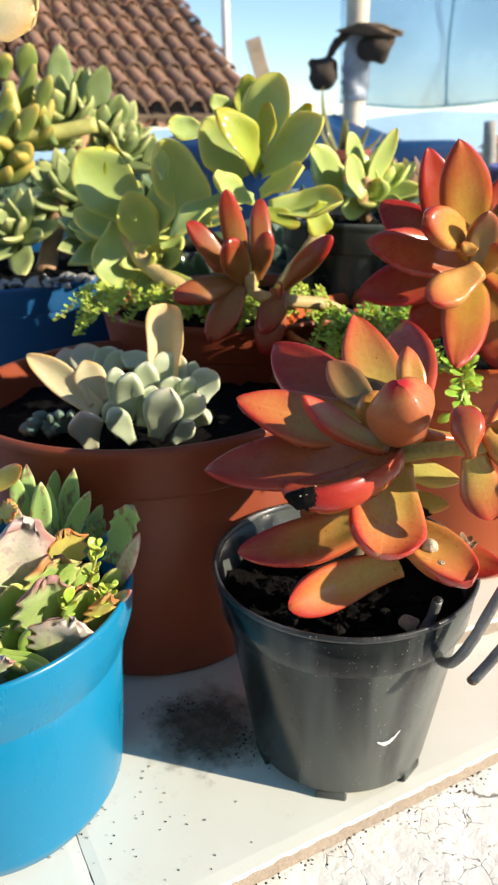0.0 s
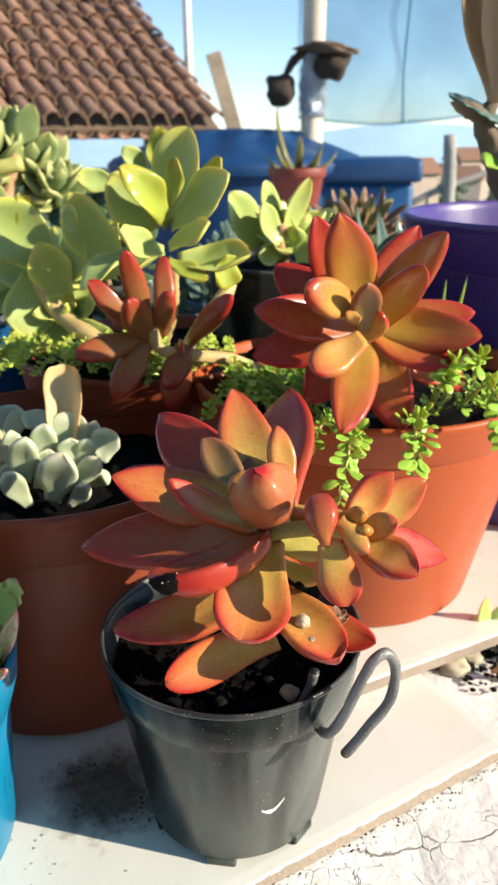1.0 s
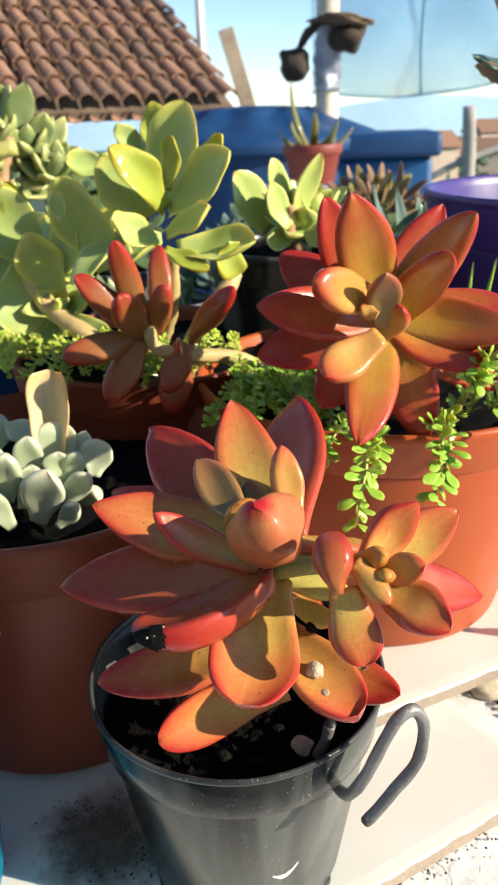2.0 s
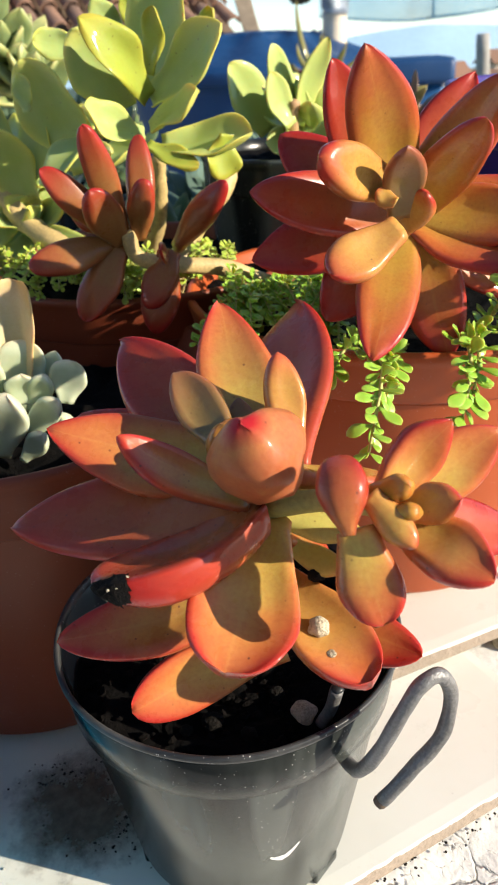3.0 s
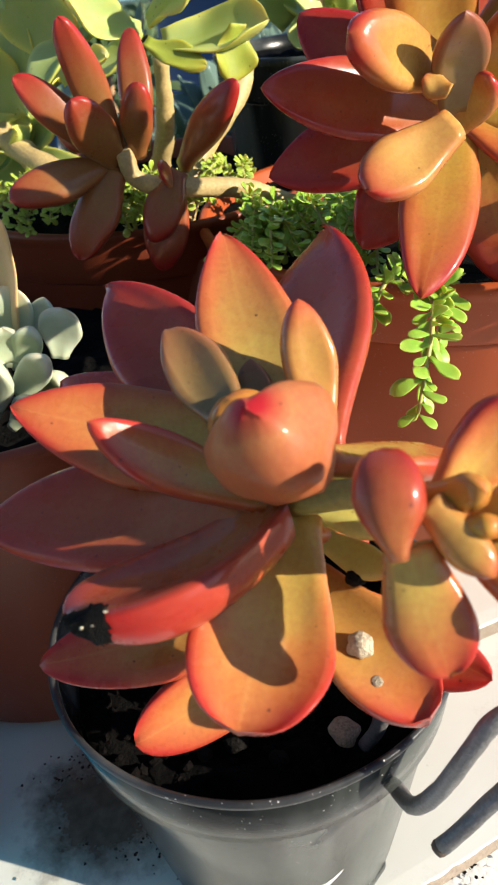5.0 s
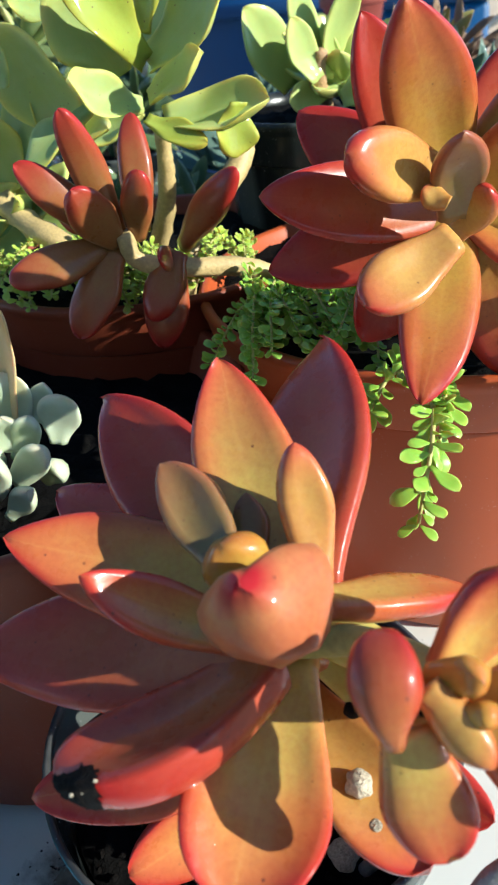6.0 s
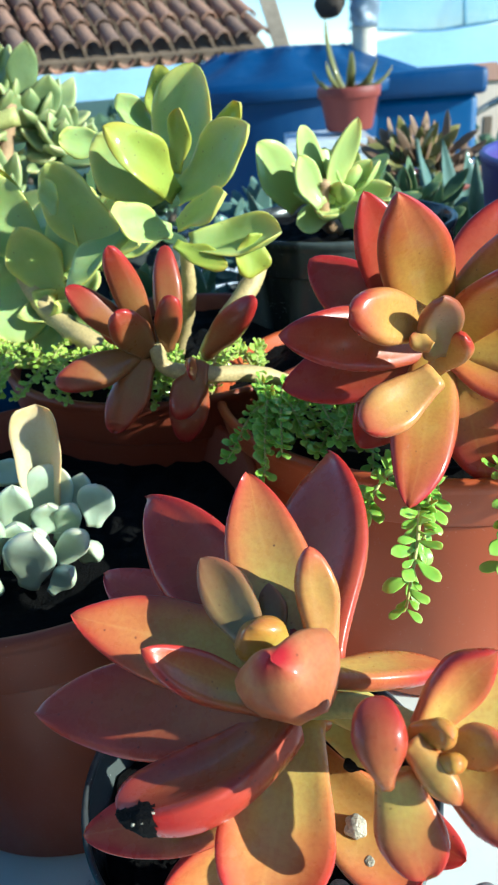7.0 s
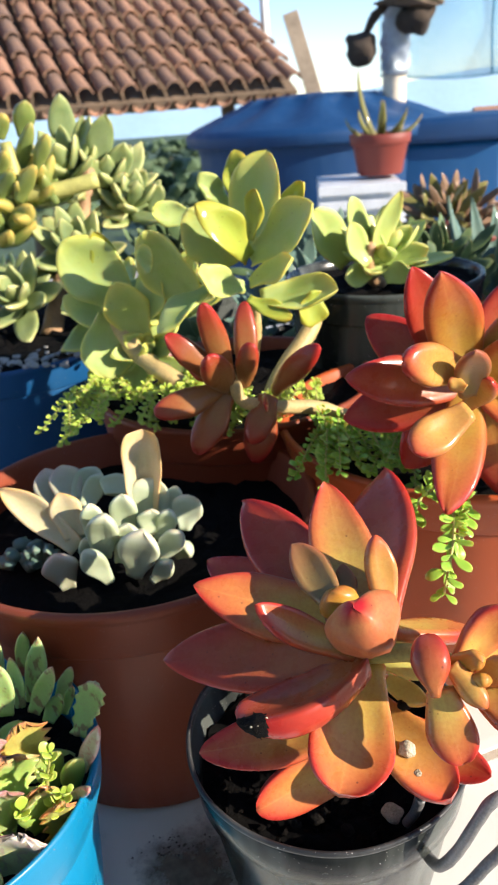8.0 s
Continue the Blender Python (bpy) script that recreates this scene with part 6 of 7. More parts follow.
tagged(part_strap, "dark fibre strap holding a planter", "strap")


def shade_net():
    bm = bmesh.new()
    cols, rows, grid = 40, 24, []
    for j in range(rows + 1):
        line = []
        for i in range(cols + 1):
            s, t = i / cols, j / rows
            low = 0.385 - 0.06 * math.sin(math.pi * min(1, s * 1.9)) * 0.6 + 0.55 * max(0.0, s - 0.40) ** 1.7
            x, z = 0.44 + 1.75 * s, low + (1.9 - low) * t
            line.append(bm.verts.new((x, 4.2 + 0.05 * noise.noise((x * 3, z * 3, 0)), z)))
        grid.append(line)
    for a, b in zip(grid, grid[1:]):
        for k in range(cols):
            bm.faces.new((a[k], a[k + 1], b[k + 1], b[k]))
    ob = thing("shade_net", "hanging blue-grey shade netting with a sagging hem", "netting")
    part("cloth", bm, "net", ob)
    part("hem", tube([(0.44, 4.19, 0.385), (0.80, 4.19, 0.352), (1.02, 4.19, 0.36), (1.40, 4.19, 0.41), (1.80, 4.19, 0.62), (2.19, 4.19, 0.86)], [0.006, 0.006], 8, 40), "net", ob)
    part("fold", tube([(0.985, 4.18, 0.36), (0.975, 4.18, 0.62), (1.00, 4.18, 1.1)], [0.008, 0.008], 8, 20), "net", ob)
    return ob


shade_net()
plank = part("wood_stake", box(bmesh.new(), (0.11, 0.05, 2.2), pose(0.31, 6.0, -0.20, 0, -16, 0), 0.006), "wood", None, smooth=False)
tagged(plank, "grey weathered wooden stake leaning by the roof", "stake")
mast = part("antenna_mast", tube([(-0.272, 9.0, -2.9), (-0.272, 9.0, 3.4)], [0.045, 0.042], 10, 4), "white_paint", None)
tagged(mast, "thin white mast behind the roof", "mast")

# a potted aloe before the pole, on a white crate
aloe_pot = thing("flower_pot", "small dull red pot with an aloe before the pole", "flower pot")
part("body", lathe([(0, 0.078), (0.066, 0.076), (0.070, 0.08), (0.086, 0.165), (0.094, 0.168), (0.096, 0.197), (0.088, 0.198), (0.084, 0.18), (0.064, 0.086), (0, 0.086)], 48, (0.288, 2.6)), "old_red", aloe_pot)
aloe = plant("aloe", "thin-leaved olive aloe in a small pot", "aloe")
for k in range(8):
    a = 0.5 + k * 2.399
    s = 0.09 + 0.02 * (k % 3)
    leaf(aloe, (0.288 + 0.012 * math.cos(a), 2.6 + 0.012 * math.sin(a), 0.185), (0.288 + s * math.cos(a), 2.6 + s * math.sin(a), 0.22 + 0.025 * (k % 4)), 0.026, 0.012, (0.288, 2.6, 0.5), q=0.9, um=0.3, root=0.8, bow=0.02)
leaf(aloe, (0.275, 2.59, 0.185), (0.222, 2.58, 0.385), 0.022, 0.012, (0.4, 2.4, 0.5), q=0.9, um=0.3, root=0.8, bow=0.02)
crate = thing("crate", "white slatted plastic crate under the aloe pot", "crate")
for k in range(5):
    part("slat", box(bmesh.new(), (0.26, 0.012, 0.028), pose(0.215, 2.40, 0.055 - 0.045 * k), 0.003), "crate_white", crate, smooth=False)
part("back", box(bmesh.new(), (0.25, 0.36, 0.9), pose(0.215, 2.60, -0.385), 0.004), "crate_white", crate, smooth=False)

# far houses, trees and hills
def far_house(x, y, z, w, d, h, turn):
    ob = thing("far_house", "small sunlit house far off among trees", "house", "far houses")
    h += z - land(y)
    base = pose(x, y, land(y), 0, 0, turn)
    part("wall", box(bmesh.new(), (w, d, h), base @ pose(0, 0, h / 2)), "house_wall", ob, smooth=False)
    bm = bmesh.new()
    v = [bm.verts.new(base @ Vector(p)) for p in ((-w * 0.56, -d * 0.58, h), (w * 0.56, -d * 0.58, h), (w * 0.56, d * 0.58, h), (-w * 0.56, d * 0.58, h), (-w * 0.5, 0, h + 0.3 * d), (w * 0.5, 0, h + 0.3 * d))]
    for f in ((0, 1, 5, 4), (2, 3, 4, 5), (1, 2, 5), (3, 0, 4), (3, 2, 1, 0)):
        bm.faces.new([v[k] for k in f])
    part("roof", bm, "roof", ob, smooth=False)
    for k in (-0.28, 0.22):
        part("window", box(bmesh.new(), (w * 0.16, 0.06, h * 0.3), base @ pose(k * w, -d / 2, h * 0.55)), "dark_wood", ob, smooth=False)
    return ob


far_house(6.0, 25.0, -3.2, 1.5, 1.5, 2.45, 5)
far_house(10.6, 36.0, -3.2, 2.4, 2.0, 1.7, -12)
far_house(1.2, 42.0, -3.2, 4.0, 3.0, 2.4, 8)
far_house(15.5, 48.0, -3.2, 3.0, 2.4, 2.2, 10)
post = part("far_post", tube([(3.556, 12.0, land(12)), (3.53, 12.0, -0.6), (3.474, 12.0, 0.32)], [0.10, 0.10, 0.095], 12, 8, 0.1), "concrete", None)
tagged(post, "grey concrete post standing far off", "post")
rail = part("far_rail", tube([(2.9, 12.1, -0.70), (3.5, 12.05, -0.42), (4.6, 12.1, -0.10)], [0.05, 0.05], 8, 8), "concrete", None)
tagged(rail, "grey rail leaning on the far post", "rail")


def far_tree(x, y, height, seed):
    """A trunk with limbs and a crown of many clumps."""
    rnd = random.Random(seed)
    ob = thing("far_tree", "dull green tree far off", "tree", "far trees")
    base = land(y)
    part("trunk", tube([(x, y, base), (x + 0.1, y, base + height * 0.4), (x, y, base + height * 0.7)], [0.14, 0.1, 0.04], 8, 8, 0.2), "dark_wood", ob)
    bm = bmesh.new()
    for k in range(46):
        a, r = rnd.uniform(0, 6.283), height * 0.42 * math.sqrt(rnd.random())
        p = (x + r * math.cos(a) * 1.25, y + r * math.sin(a), base + height * (0.55 + 0.42 * rnd.random() * (1 - 0.5 * r / height)))
        lump(bm, p, height * rnd.uniform(0.05, 0.10), rnd.random() * 20, 0.8, 1, 0.9)
    part("crown", bm, "foliage", ob, smooth=False)
    return ob


rnd = random.Random(11)
for k in range(44):
    y = rnd.uniform(13, 52)
    far_tree(rnd.uniform(-0.45, 0.62) * y + 0.6, y, rnd.uniform(1.9, 2.9) + y * 0.018, k)
# horizon strip for hills and low haze, the haze painted as its colour
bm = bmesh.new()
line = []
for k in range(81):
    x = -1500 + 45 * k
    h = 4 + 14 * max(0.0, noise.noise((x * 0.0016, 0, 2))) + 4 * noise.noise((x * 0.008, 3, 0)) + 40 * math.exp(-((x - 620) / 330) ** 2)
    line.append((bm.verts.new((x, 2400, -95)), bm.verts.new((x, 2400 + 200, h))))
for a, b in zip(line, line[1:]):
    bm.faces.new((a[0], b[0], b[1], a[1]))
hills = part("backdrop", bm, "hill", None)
tagged(hills, "strip of far hills with pale blue haze put into its colour", "hills", kind="structure")


# ---- weeds and small growth ----
pot_weed = thing("trailing_weed", "bright green small-leaved weed trailing over the pot rim", "weed", "trailing weeds")
sprig("foliage", pot_weed, [
    [(0.094, 0.335, 0.152), (0.090, 0.300, 0.165), (0.086, 0.274, 0.166), (0.0805, 0.2600, 0.1500)],
    [(0.098, 0.335, 0.152), (0.094, 0.300, 0.165), (0.0885, 0.278, 0.160)],
    [(0.090, 0.335, 0.152), (0.080, 0.304, 0.167), (0.0730, 0.292, 0.163)],
], "weed", 0.0078, 0.0042, 0.0034, 1.0, 1)
side_weed = thing("trailing_weed", "bright green small-leaved weed trailing over the pot rim", "weed", "trailing weeds")
sprig("foliage", side_weed, [
    [(0.120, 0.338, 0.154), (0.118, 0.300, 0.168), (0.1155, 0.283, 0.164), (0.1120, 0.276, 0.1500)],
    [(0.126, 0.338, 0.154), (0.122, 0.302, 0.170), (0.119, 0.287, 0.166), (0.1165, 0.282, 0.157)],
    [(0.136, 0.338, 0.158), (0.133, 0.305, 0.186), (0.129, 0.292, 0.188)],
    [(0.142, 0.340, 0.158), (0.138, 0.310, 0.190), (0.133, 0.297, 0.192)],
], "weed", 0.0078, 0.0042, 0.0034, 1.0, 2)
right_weed = thing("trailing_weed", "bright green small-leaved weed trailing over the pot rim", "weed", "trailing weeds")
sprig("foliage", right_weed, [
    [(0.152, 0.342, 0.158), (0.153, 0.312, 0.180), (0.155, 0.296, 0.176), (0.1545, 0.288, 0.160)],
    [(0.162, 0.345, 0.158), (0.162, 0.315, 0.180), (0.161, 0.298, 0.168)],
    [(0.156, 0.345, 0.158), (0.151, 0.318, 0.190), (0.146, 0.305, 0.192)],
], "weed", 0.0078, 0.0042, 0.0034, 1.0, 3)


def creeper(name, centre, reach, count, height, seed, droop, mat="moss", size=0.0036):
    """A low mat of creeping shoots that spills forward from a pot."""
    rnd = random.Random(seed)
    ob = thing(name, "low yellow-green creeping plant spilling over the pot", "creeper", "creeping plants")
    stems = []
    for k in range(count):
        x, y = centre[0] + rnd.uniform(-1, 1) * reach[0], centre[1] + rnd.uniform(-0.3, 0.6) * reach[1]
        out = Vector((rnd.uniform(-0.5, 0.5), -1, 0)) * reach[1]
        h = centre[2] + height * rnd.uniform(0.5, 1.2)
        stems.append([(x, y + 0.02, centre[2] - 0.004), (x + out.x * 0.4, y + out.y * 0.4, h), (x + out.x, y + out.y, h - droop * rnd.uniform(0.3, 1.0))])
    sprig("foliage", ob, stems, mat, size, size * 0.72, 0.0021, 0.9, seed, 0.0006)
    return ob


creeper("creeping_plant", (-0.055, 0.425, 0.166), (0.040, 0.050), 26, 0.014, 21, 0.012)
creeper("creeping_plant", (0.000, 0.410, 0.162), (0.040, 0.030), 22, 0.016, 22, 0.010)
creeper("creeping_plant", (0.058, 0.372, 0.158), (0.026, 0.035), 22, 0.016, 23, 0.012, "weed", 0.0046)


# ---- small things ----
def stone(name, place, size, material, label, seed, squash=0.8, category="pebble", detail=3):
    ob = part(name, lump(bmesh.new(), place, size, seed, squash, detail, 0.28), material, None)
    return tagged(ob, label, category)


rnd = random.Random(5)
stone("pebble", (0.0606, 0.2058, 0.1320), 0.0026, "perlite", "pale rough pebble lying on a red leaf", 14, 0.85)
stone("grit", (0.0571, 0.2130, 0.0957), 0.0034, "perlite", "pale gritty clod on the pot soil", 2, 0.9)
stone("grit", (0.0420, 0.2080, 0.0940), 0.0022, "bark_chip", "dark clod on the pot soil", 3)
stone("grit", (0.0250, 0.2100, 0.0940), 0.0018, "bark_chip", "dark clod on the pot soil", 4)
stone("grit", (0.0150, 0.2180, 0.0940), 0.0024, "bark_chip", "dark clod on the pot soil", 5)
stone("grit", (0.0500, 0.2220, 0.0940), 0.0022, "bark_chip", "dark clod on the pot soil", 6)
stone("grit", (0.0620, 0.2300, 0.0940), 0.0020, "bark_chip", "dark clod on the pot soil", 7)
stone("grit", (0.0320, 0.2140, 0.0925), 0.0030, "bark_chip", "dark clod on the pot soil", 8)
stone("grit", (0.0629, 0.1990, 0.1297), 0.0012, "perlite", "pale crumb lying on a red leaf", 9, 0.4)
stone("leaf_scrap", (0.0612, 0.2180, 0.1384), 0.0022, "bark_chip", "black scrap lodged between the leaves", 10, 0.8, "scrap")
flower = plant("dried_flower", "curled brown dried flower lying on a red leaf", "brown_dry")
for k in range(7):
    a = k * 0.9
    leaf(flower, (0.0735, 0.2090, 0.1313), (0.0735 + 0.0040 * math.cos(a), 0.2090 + 0.0034 * math.sin(a), 0.1313 + 0.0011 * (k % 3)), 0.0026, 0.0008, (0.0735, 0.2090, 0.16), q=0.6, bow=0.0012, fold=0.5, rings=8, sides=8)
clod = bmesh.new()
for k in range(16):
    lump(clod, (-0.096 + rnd.uniform(-0.009, 0.011), 0.318 + rnd.uniform(-0.008, 0.008), 0.133 + rnd.uniform(0, 0.004)), rnd.uniform(0.002, 0.0042), k, 0.8, 2, 0.4)
tagged(part("gravel", clod, "agave", None), "small grey-green offsets on the soil", "offsets", kind="stuff")


def crumbs(name, places, low, high, material, label, seed, count, spread):
    """Loose grains scattered round some places on one level."""
    rnd = random.Random(seed)
    bm = bmesh.new()
    for k in range(count):
        x, y, z = places[k % len(places)]
        lump(bm, (x + rnd.gauss(0, spread), y + rnd.gauss(0, spread * 0.7), z), rnd.uniform(low, high), k, 0.5, 1, 0.7)
    return tagged(part(name, bm, material, None, smooth=False), label, "grit", kind="stuff")


bm = bmesh.new()
bmesh.ops.create_grid(bm, x_segments=4, y_segments=4, size=0.056)
smear = part("earth_smear", bm, "stain", None)
smear.location = (-0.0211, 0.2447, 0.0186)
tagged(smear, "brown earth smeared on the tile between the pots", "stain", kind="stuff")
crumbs("spilt_soil", [(-0.030, 0.258, 0.0183), (-0.014, 0.242, 0.0183), (-0.008, 0.234, 0.0183)], 0.0002, 0.0006, "bark_chip", "dark crumbs of soil on the tile between the pots", 31, 160, 0.0085)
crumbs("spilt_soil", [(-0.050, 0.200, 0.0182), (-0.035, 0.192, 0.0182), (-0.055, 0.185, 0.0182)], 0.0002, 0.0004, "bark_chip", "dark specks of soil on the tile", 32, 26, 0.022)
crumbs("grit", [(-0.185, 0.505, 0.166), (-0.150, 0.510, 0.166), (-0.130, 0.530, 0.166)], 0.0015, 0.004, "concrete", "dull gravel on the soil of the blue pot", 33, 90, 0.014)

rnd = random.Random(77)
bm = bmesh.new()
for k in range(420):
    a, r = rnd.uniform(0, 6.283), 0.0455 * math.sqrt(rnd.random())
    lump(bm, (BX + r * math.cos(a), BY + r * math.sin(a), 0.0913 + rnd.uniform(0, 0.0016)), rnd.uniform(0.0005, 0.0017), k, 0.7, 1, 0.7)
tagged(part("soil_crumbs", bm, "crumb", None, smooth=False), "loose black crumbs on the pot soil", "soil", kind="stuff")

edge_line = [CORNER + EDGE * (0.012 * k - 0.02) - BACK * 0.0015 for k in range(22)]
crumbs("edge_dirt", [(p.x, p.y, 0.0098) for p in edge_line], 0.0002, 0.0006, "bark_chip", "dark crumbs along the foot of the tile edge", 35, 240, 0.0035)
crumbs("tile_specks", [(-0.062, 0.225, 0.0183), (-0.040, 0.205, 0.0183), (-0.075, 0.190, 0.0183)], 0.0002, 0.0005, "concrete", "faint grey specks on the tile", 36, 40, 0.014)

# stems of the plants behind
part("stem", tube([(-0.010, 0.470, 0.150), (0.004, 0.450, 0.185), (0.008, 0.440, 0.215)], [0.005, 0.004, 0.0032], 12, 24, 0.25), "tan_stem", jade_plant, "tan jointed stem")
part("stem", tube([(-0.020, 0.460, 0.152), (-0.035, 0.430, 0.172), (-0.062, 0.445, 0.188), (-0.075, 0.452, 0.205)], [0.006, 0.0055, 0.005, 0.004], 12, 24, 0.3), "tan_stem", jade_plant, "tan jointed stem")
part("stem", tube([(0.012, 0.400, 0.160), (0.020, 0.415, 0.180), (0.040, 0.440, 0.205), (0.028, 0.440, 0.225)], [0.005, 0.0048, 0.0045, 0.003], 12, 24, 0.25), "tan_stem", jade_plant, "tan jointed stem")
part("stem", tube([(0.070, 0.388, 0.160), (0.040, 0.378, 0.176), (0.022, 0.372, 0.180), (0.004, 0.370, 0.184), (0.000, 0.368, 0.195)], [0.0034, 0.0034, 0.0034, 0.0032, 0.003], 10, 24, 0.2), "tan_stem", small_red_plant, "tan horizontal stem")
part("stem", tube([(0.088, 0.540, 0.196), (0.078, 0.520, 0.208), (0.074, 0.505, 0.220), (0.076, 0.500, 0.232)], [0.005, 0.0045, 0.004, 0.003], 10, 18, 0.25), "bark", green_clump, "brown stem")
part("stem", tube([(-0.170, 0.610, 0.155), (-0.160, 0.640, 0.200), (-0.150, 0.680, 0.235), (-0.140, 0.690, 0.275)], [0.008, 0.007, 0.006, 0.005], 10, 18, 0.25), "bark", pale_rosette, "brown stem")
part("stem", tube([(-0.225, 0.600, 0.155), (-0.235, 0.630, 0.205), (-0.215, 0.645, 0.245), (-0.190, 0.645, 0.268), (-0.192, 0.650, 0.300)], [0.008, 0.0075, 0.007, 0.0065, 0.005], 10, 24, 0.15), "green_stem", finger_succulent, "thick green stem")
part("stem", tube([(-0.190, 0.645, 0.262), (-0.160, 0.650, 0.262), (-0.125, 0.655, 0.268)], [0.007, 0.0065, 0.006], 10, 14, 0.1), "green_stem", finger_succulent, "thick green stem")

# the felt-leaved plant in the purple pot
felt = thing("felt_plant", "felt-leaved plant with brown dried leaves in the purple pot", "succulent")
felt["leaf"] = "dry"
part("stem", tube([(0.262, 0.515, 0.200), (0.2225, 0.5000, 0.2542), (0.2095, 0.5000, 0.2775), (0.2028, 0.5000, 0.2931), (0.2073, 0.5000, 0.3044)], [0.012, 0.010, 0.008, 0.006, 0.004], 12, 24, 0.35), "dark_wood", felt, "rough brown trunk")
leaf(felt, (0.2060, 0.4980, 0.3037), (0.1829, 0.4860, 0.3744), 0.0208, 0.0040, (0.1764, 0.4351, 0.3328), bow=0.004, fold=0.7, q=0.5, root=0.25, um=0.62)
leaf(felt, (0.2047, 0.4900, 0.3034), (0.1933, 0.4760, 0.3725), 0.0192, 0.0040, (0.1802, 0.4264, 0.3317), bow=0.004, fold=0.8, q=0.5, root=0.25, um=0.62)
leaf(felt, (0.2035, 0.4980, 0.2940), (0.1789, 0.4900, 0.3036), 0.0091, 0.0040, (0.1735, 0.4367, 0.2971), bow=-0.004, fold=0.6, q=0.6, mat='brown_dry', scallop=0.001)
leaf(felt, (0.216, 0.500, 0.292), (0.180, 0.492, 0.306), 0.020, 0.004, (0.19, 0.45, 0.40), mat="agave", q=0.7, scallop=0.003)
leaf(felt, (0.222, 0.500, 0.285), (0.235, 0.470, 0.262), 0.026, 0.004, (0.22, 0.40, 0.40), mat="weed", q=0.6)
leaf(felt, (0.224, 0.502, 0.270), (0.200, 0.480, 0.268), 0.022, 0.004, (0.22, 0.40, 0.40), mat="weed", q=0.6)
# a tall pale leaf that rises from the blue tub
part("stem", tube([(-0.128, 0.225, 0.094), (-0.150, 0.260, 0.180), (-0.150, 0.290, 0.270), (-0.122, 0.300, 0.312)], [0.004, 0.0036, 0.003, 0.002], 10, 24, 0.15), "green_stem", serrated_plant)
leaf(serrated_plant, (-0.122, 0.300, 0.312), (-0.0765, 0.300, 0.303), 0.030, 0.003, (-0.06, 0.10, 0.34), mat="cream", q=0.35, scallop=0.0012)

# blue-grey blades behind
agave = plant("agave", "blue-grey rosette of stiff pointed blades behind the pots", "agave")
for k in range(18):
    a = k * 2.399
    r = 0.03 + 0.05 * (k % 5) / 4
    h = 0.205 - 0.5 * (r - 0.03) + 0.012 * (k % 3)
    leaf(agave, (0.250 + 0.014 * math.cos(a), 0.815 + 0.014 * math.sin(a), 0.060), (0.250 + r * 1.3 * math.cos(a), 0.815 + r * 1.3 * math.sin(a), h), 0.030, 0.006, (0.250, 0.70, 0.6), q=0.95, um=0.35, root=0.7, bow=0.006, fold=0.3)
ring_pot("flower_pot", 0.250, 0.815, BENCH, 0.075, 0.045, 0.062, 0.014, "terracotta_plastic", "low terracotta pot under the blue-grey blades")
soil_disc("potting_soil", (0.250, 0.815), 0.057, 0.066, "dark soil under the blue-grey blades", 0.003, 9)

# loose bits in the gap beside the tile
for k, (x, y, s) in enumerate([(0.150, 0.338, 0.0075), (0.160, 0.331, 0.0085), (0.172, 0.338, 0.0065), (0.146, 0.350, 0.005), (0.168, 0.355, 0.006)]):
    stone("rubble", (x, y, 0.0105), s, "perlite", "flat pale lump of broken mortar in the gap", 40 + k, 0.4, "rubble")
crumbs("dry_litter", [(0.155, 0.345, 0.0100), (0.175, 0.345, 0.0100), (0.185, 0.325, 0.0100), (0.195, 0.345, 0.0100)], 0.0006, 0.0022, "bark_chip", "dark crumbly soil and litter in the gap", 41, 300, 0.010)
shoot = plant("small_shoot", "small pale green shoot growing in the gap", "clump")
for k, (dx, dy, h, w) in enumerate([(-0.004, -0.004, 0.034, 0.009), (0.006, -0.002, 0.028, 0.008), (-0.010, 0.0, 0.018, 0.008), (0.010, -0.008, 0.016, 0.008), (0.0, -0.012, 0.014, 0.008)]):
    leaf(shoot, (0.184 + dx * 0.2, 0.350, 0.0095), (0.184 + dx, 0.350 + dy, 0.010 + h), w, 0.003, (0.19, 0.30, 0.05), q=0.6, bow=0.002)
for k, (x, y, dx, dy) in enumerate([(0.186, 0.331, 0.020, 0.004), (0.178, 0.322, 0.016, -0.006), (0.192, 0.340, 0.014, 0.010)]):
    curled = part_of("dry_leaf", mesh_from("dry_leaf", *leaf_mesh((x, y, 0.0115), (x + dx, y + dy, 0.0150), 0.009, 0.0012, (x, y, 0.2), bow=-0.003, fold=0.6)), "dry", None)
    tagged(curled, "curled tan dry leaf lying in the gap", "dry leaf", "dry leaves in the gap")
grass = thing("grass_blade", "two thin green grass blades by the purple pot", "grass")
grass["leaf"] = "weed"
leaf(grass, (0.160, 0.420, 0.148), (0.1635, 0.420, 0.210), 0.0026, 0.0006, (0.16, 0.2, 0.3), q=0.9, rings=8, sides=6)
leaf(grass, (0.165, 0.422, 0.148), (0.1755, 0.420, 0.211), 0.0026, 0.0006, (0.16, 0.2, 0.3), q=0.9, rings=8, sides=6)
tub_weed = thing("trailing_weed", "bright green small-leaved weed sprig in the blue tub", "weed", "trailing weeds")
sprig("foliage", tub_weed, [[(-0.060, 0.214, 0.095), (-0.055, 0.206, 0.118), (-0.050, 0.203, 0.134)], [(-0.064, 0.212, 0.095), (-0.062, 0.200, 0.112), (-0.060, 0.196, 0.117)], [(-0.058, 0.212, 0.095), (-0.052, 0.202, 0.112), (-0.047, 0.200, 0.120)]], "moss", 0.0055, 0.0036, 0.0032, 1.0, 9)

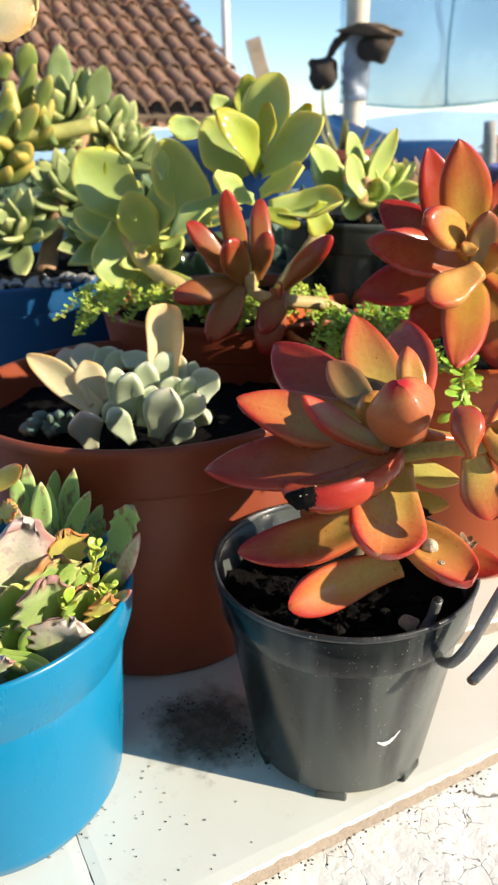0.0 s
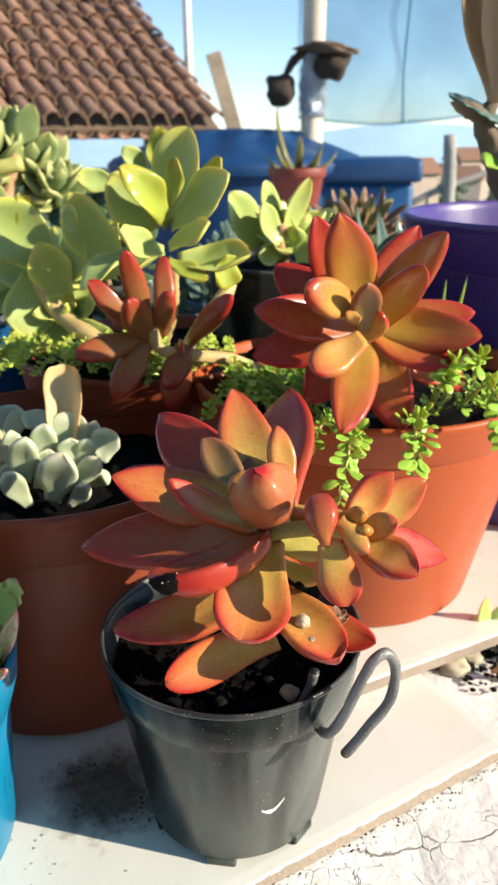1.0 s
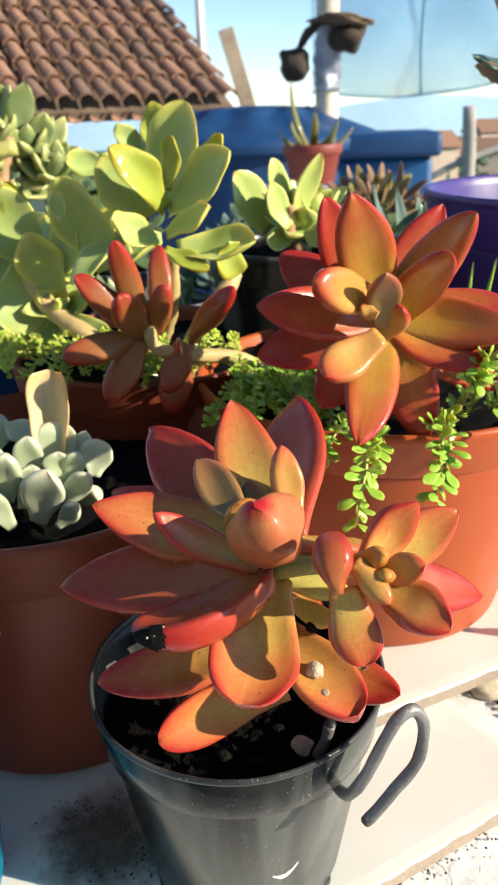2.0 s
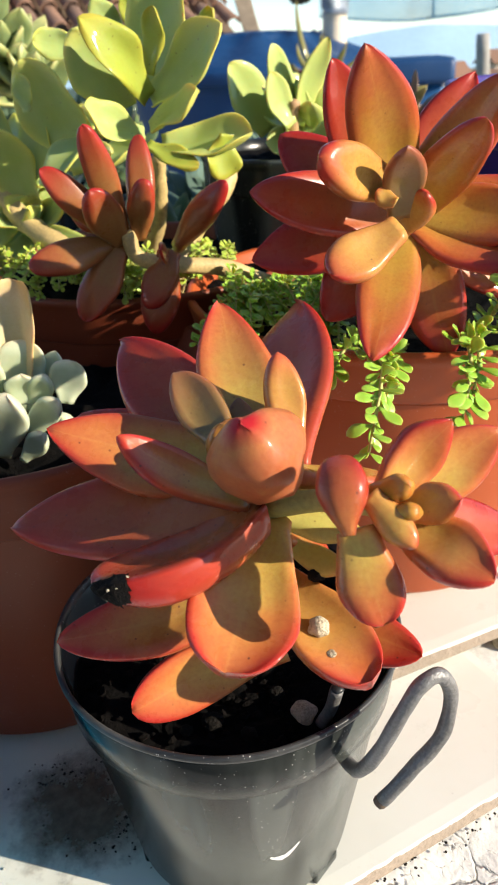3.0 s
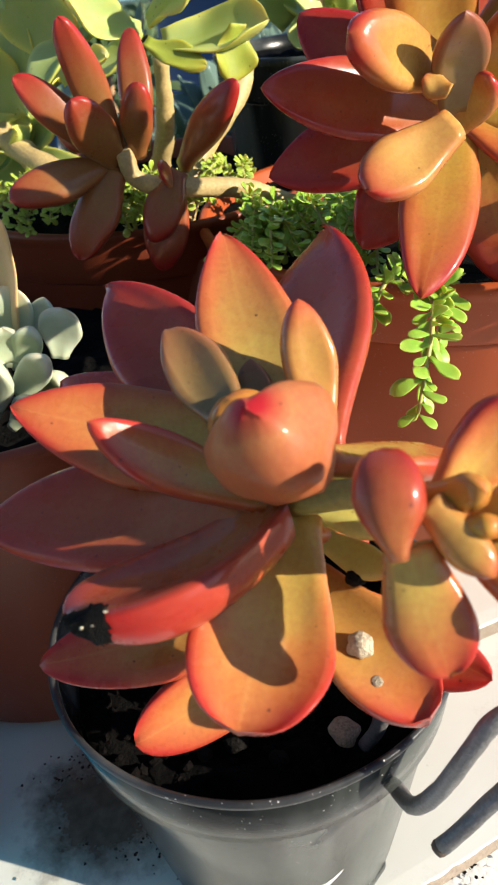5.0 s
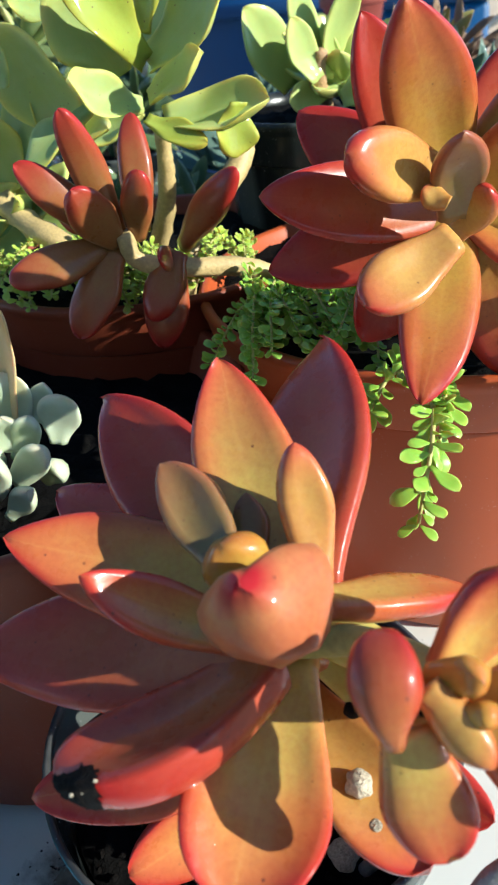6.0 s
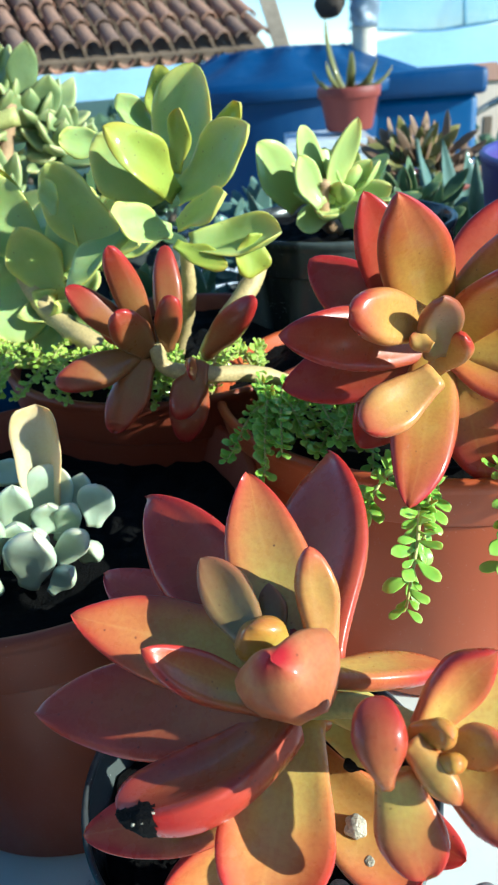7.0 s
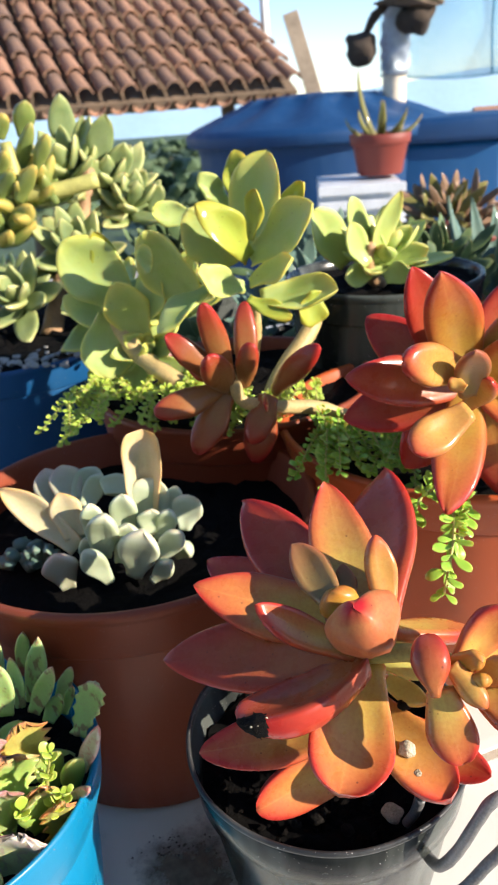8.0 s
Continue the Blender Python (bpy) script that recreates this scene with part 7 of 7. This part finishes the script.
# fuller growth behind
tuft(pale_rosette, (-0.133, 0.715, 0.262), (0.15, -0.5, 0.9), 16, 0.060, 0.026, 0.007, 3, 0.8, q=0.8, root=0.6, um=0.42)
tuft(pale_rosette, (-0.165, 0.705, 0.275), (-0.1, -0.5, 0.9), 16, 0.062, 0.026, 0.007, 4, 0.8, q=0.8, root=0.6, um=0.42)
tuft(pale_rosette, (-0.108, 0.690, 0.245), (0.2, -0.4, 0.9), 12, 0.042, 0.020, 0.006, 5, 0.9, q=0.8, root=0.6, um=0.42)
tuft(finger_succulent, (-0.185, 0.660, 0.262), (0.1, -0.4, 0.9), 16, 0.050, 0.017, 0.012, 6, 0.8, q=0.6, root=0.6, um=0.45)
tuft(finger_succulent, (-0.215, 0.640, 0.235), (-0.1, -0.5, 0.9), 14, 0.048, 0.017, 0.012, 7, 0.8, q=0.6, root=0.6, um=0.45)
tuft(jade_plant, (-0.045, 0.480, 0.215), (-0.1, -0.4, 0.9), 14, 0.044, 0.024, 0.003, 9, 1.0, fold=0.45, wave=0.0018, q=0.9)
tuft(jade_plant, (-0.085, 0.490, 0.205), (-0.2, -0.5, 0.85), 14, 0.044, 0.024, 0.003, 10, 1.0, fold=0.45, wave=0.0018, q=0.9)
tuft(jade_plant, (-0.060, 0.455, 0.185), (-0.1, -0.7, 0.7), 10, 0.036, 0.020, 0.003, 11, 1.1, fold=0.45, wave=0.0018, q=0.9)
tuft(green_clump, (0.088, 0.520, 0.222), (0.1, -0.3, 0.95), 14, 0.040, 0.018, 0.0035, 12, 0.9, fold=0.3, q=0.6)
tuft(serrated_plant, (-0.090, 0.222, 0.100), (0.1, -0.3, 0.95), 14, 0.034, 0.016, 0.003, 13, 1.1, mat="K_green", q=0.7)

# pots and dark leafy clumps added to fill dark gaps at the wall's back
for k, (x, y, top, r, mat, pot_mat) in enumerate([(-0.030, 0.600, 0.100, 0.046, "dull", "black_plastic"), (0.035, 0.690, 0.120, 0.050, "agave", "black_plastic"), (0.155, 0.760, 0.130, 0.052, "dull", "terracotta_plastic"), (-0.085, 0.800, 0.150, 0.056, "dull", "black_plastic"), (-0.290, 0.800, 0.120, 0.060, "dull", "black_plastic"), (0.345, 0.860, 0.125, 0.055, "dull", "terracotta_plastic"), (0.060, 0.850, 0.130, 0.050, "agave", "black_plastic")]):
    ring_pot("flower_pot", x, y, BENCH, top, r * 0.75, r, 0.015, pot_mat, "small plant pot added to fill the dark back of the wall")
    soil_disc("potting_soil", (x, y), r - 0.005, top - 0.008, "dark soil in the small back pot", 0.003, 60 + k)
    bush("leafy_clump", "dull green leafy clump added to fill the dark back of the wall", (x, y, top + 0.022), (r * 0.95, r * 0.95, 0.030), 90, 0.034, 0.013, mat, 70 + k)
tuft(pale_rosette, (-0.150, 0.650, 0.215), (0.1, -0.6, 0.8), 18, 0.056, 0.024, 0.007, 14, 0.9, q=0.9, root=0.6, um=0.42)
tuft(pale_rosette, (-0.125, 0.620, 0.185), (0.2, -0.7, 0.7), 16, 0.046, 0.022, 0.006, 15, 1.0, q=0.9, root=0.6, um=0.42)
tuft(pale_rosette, (-0.190, 0.610, 0.190), (-0.1, -0.7, 0.7), 16, 0.046, 0.022, 0.006, 16, 1.0, q=0.9, root=0.6, um=0.42)
# a low terracotta bowl of dry growth and dark clutter at the far end of the wall
ring_pot("flower_pot", 0.205, 0.920, BENCH, 0.168, 0.050, 0.068, 0.020, "old_red", "wide dull red bowl with dry growth at the back")
soil_disc("potting_soil", (0.205, 0.920), 0.062, 0.160, "dark soil in the dull red bowl", 0.004, 61)
bush("dry_clump", "brown and olive dry growth in the dull red bowl", (0.205, 0.920, 0.178), (0.052, 0.05, 0.022), 90, 0.034, 0.010, "brown_dry", 91)
bush("leafy_clump", "dull green leafy clump in the dull red bowl", (0.190, 0.905, 0.185), (0.03, 0.03, 0.020), 30, 0.036, 0.012, "aloe", 92)
ring_pot("flower_pot", 0.310, 0.760, BENCH, 0.120, 0.042, 0.056, 0.016, "black_plastic", "small plant pot added to fill the dark back of the wall")
soil_disc("potting_soil", (0.310, 0.760), 0.050, 0.112, "dark soil in the small back pot", 0.003, 69)
bush("leafy_clump", "dull green leafy clump added to fill the dark back of the wall", (0.310, 0.760, 0.145), (0.055, 0.05, 0.030), 90, 0.040, 0.014, "agave", 93)
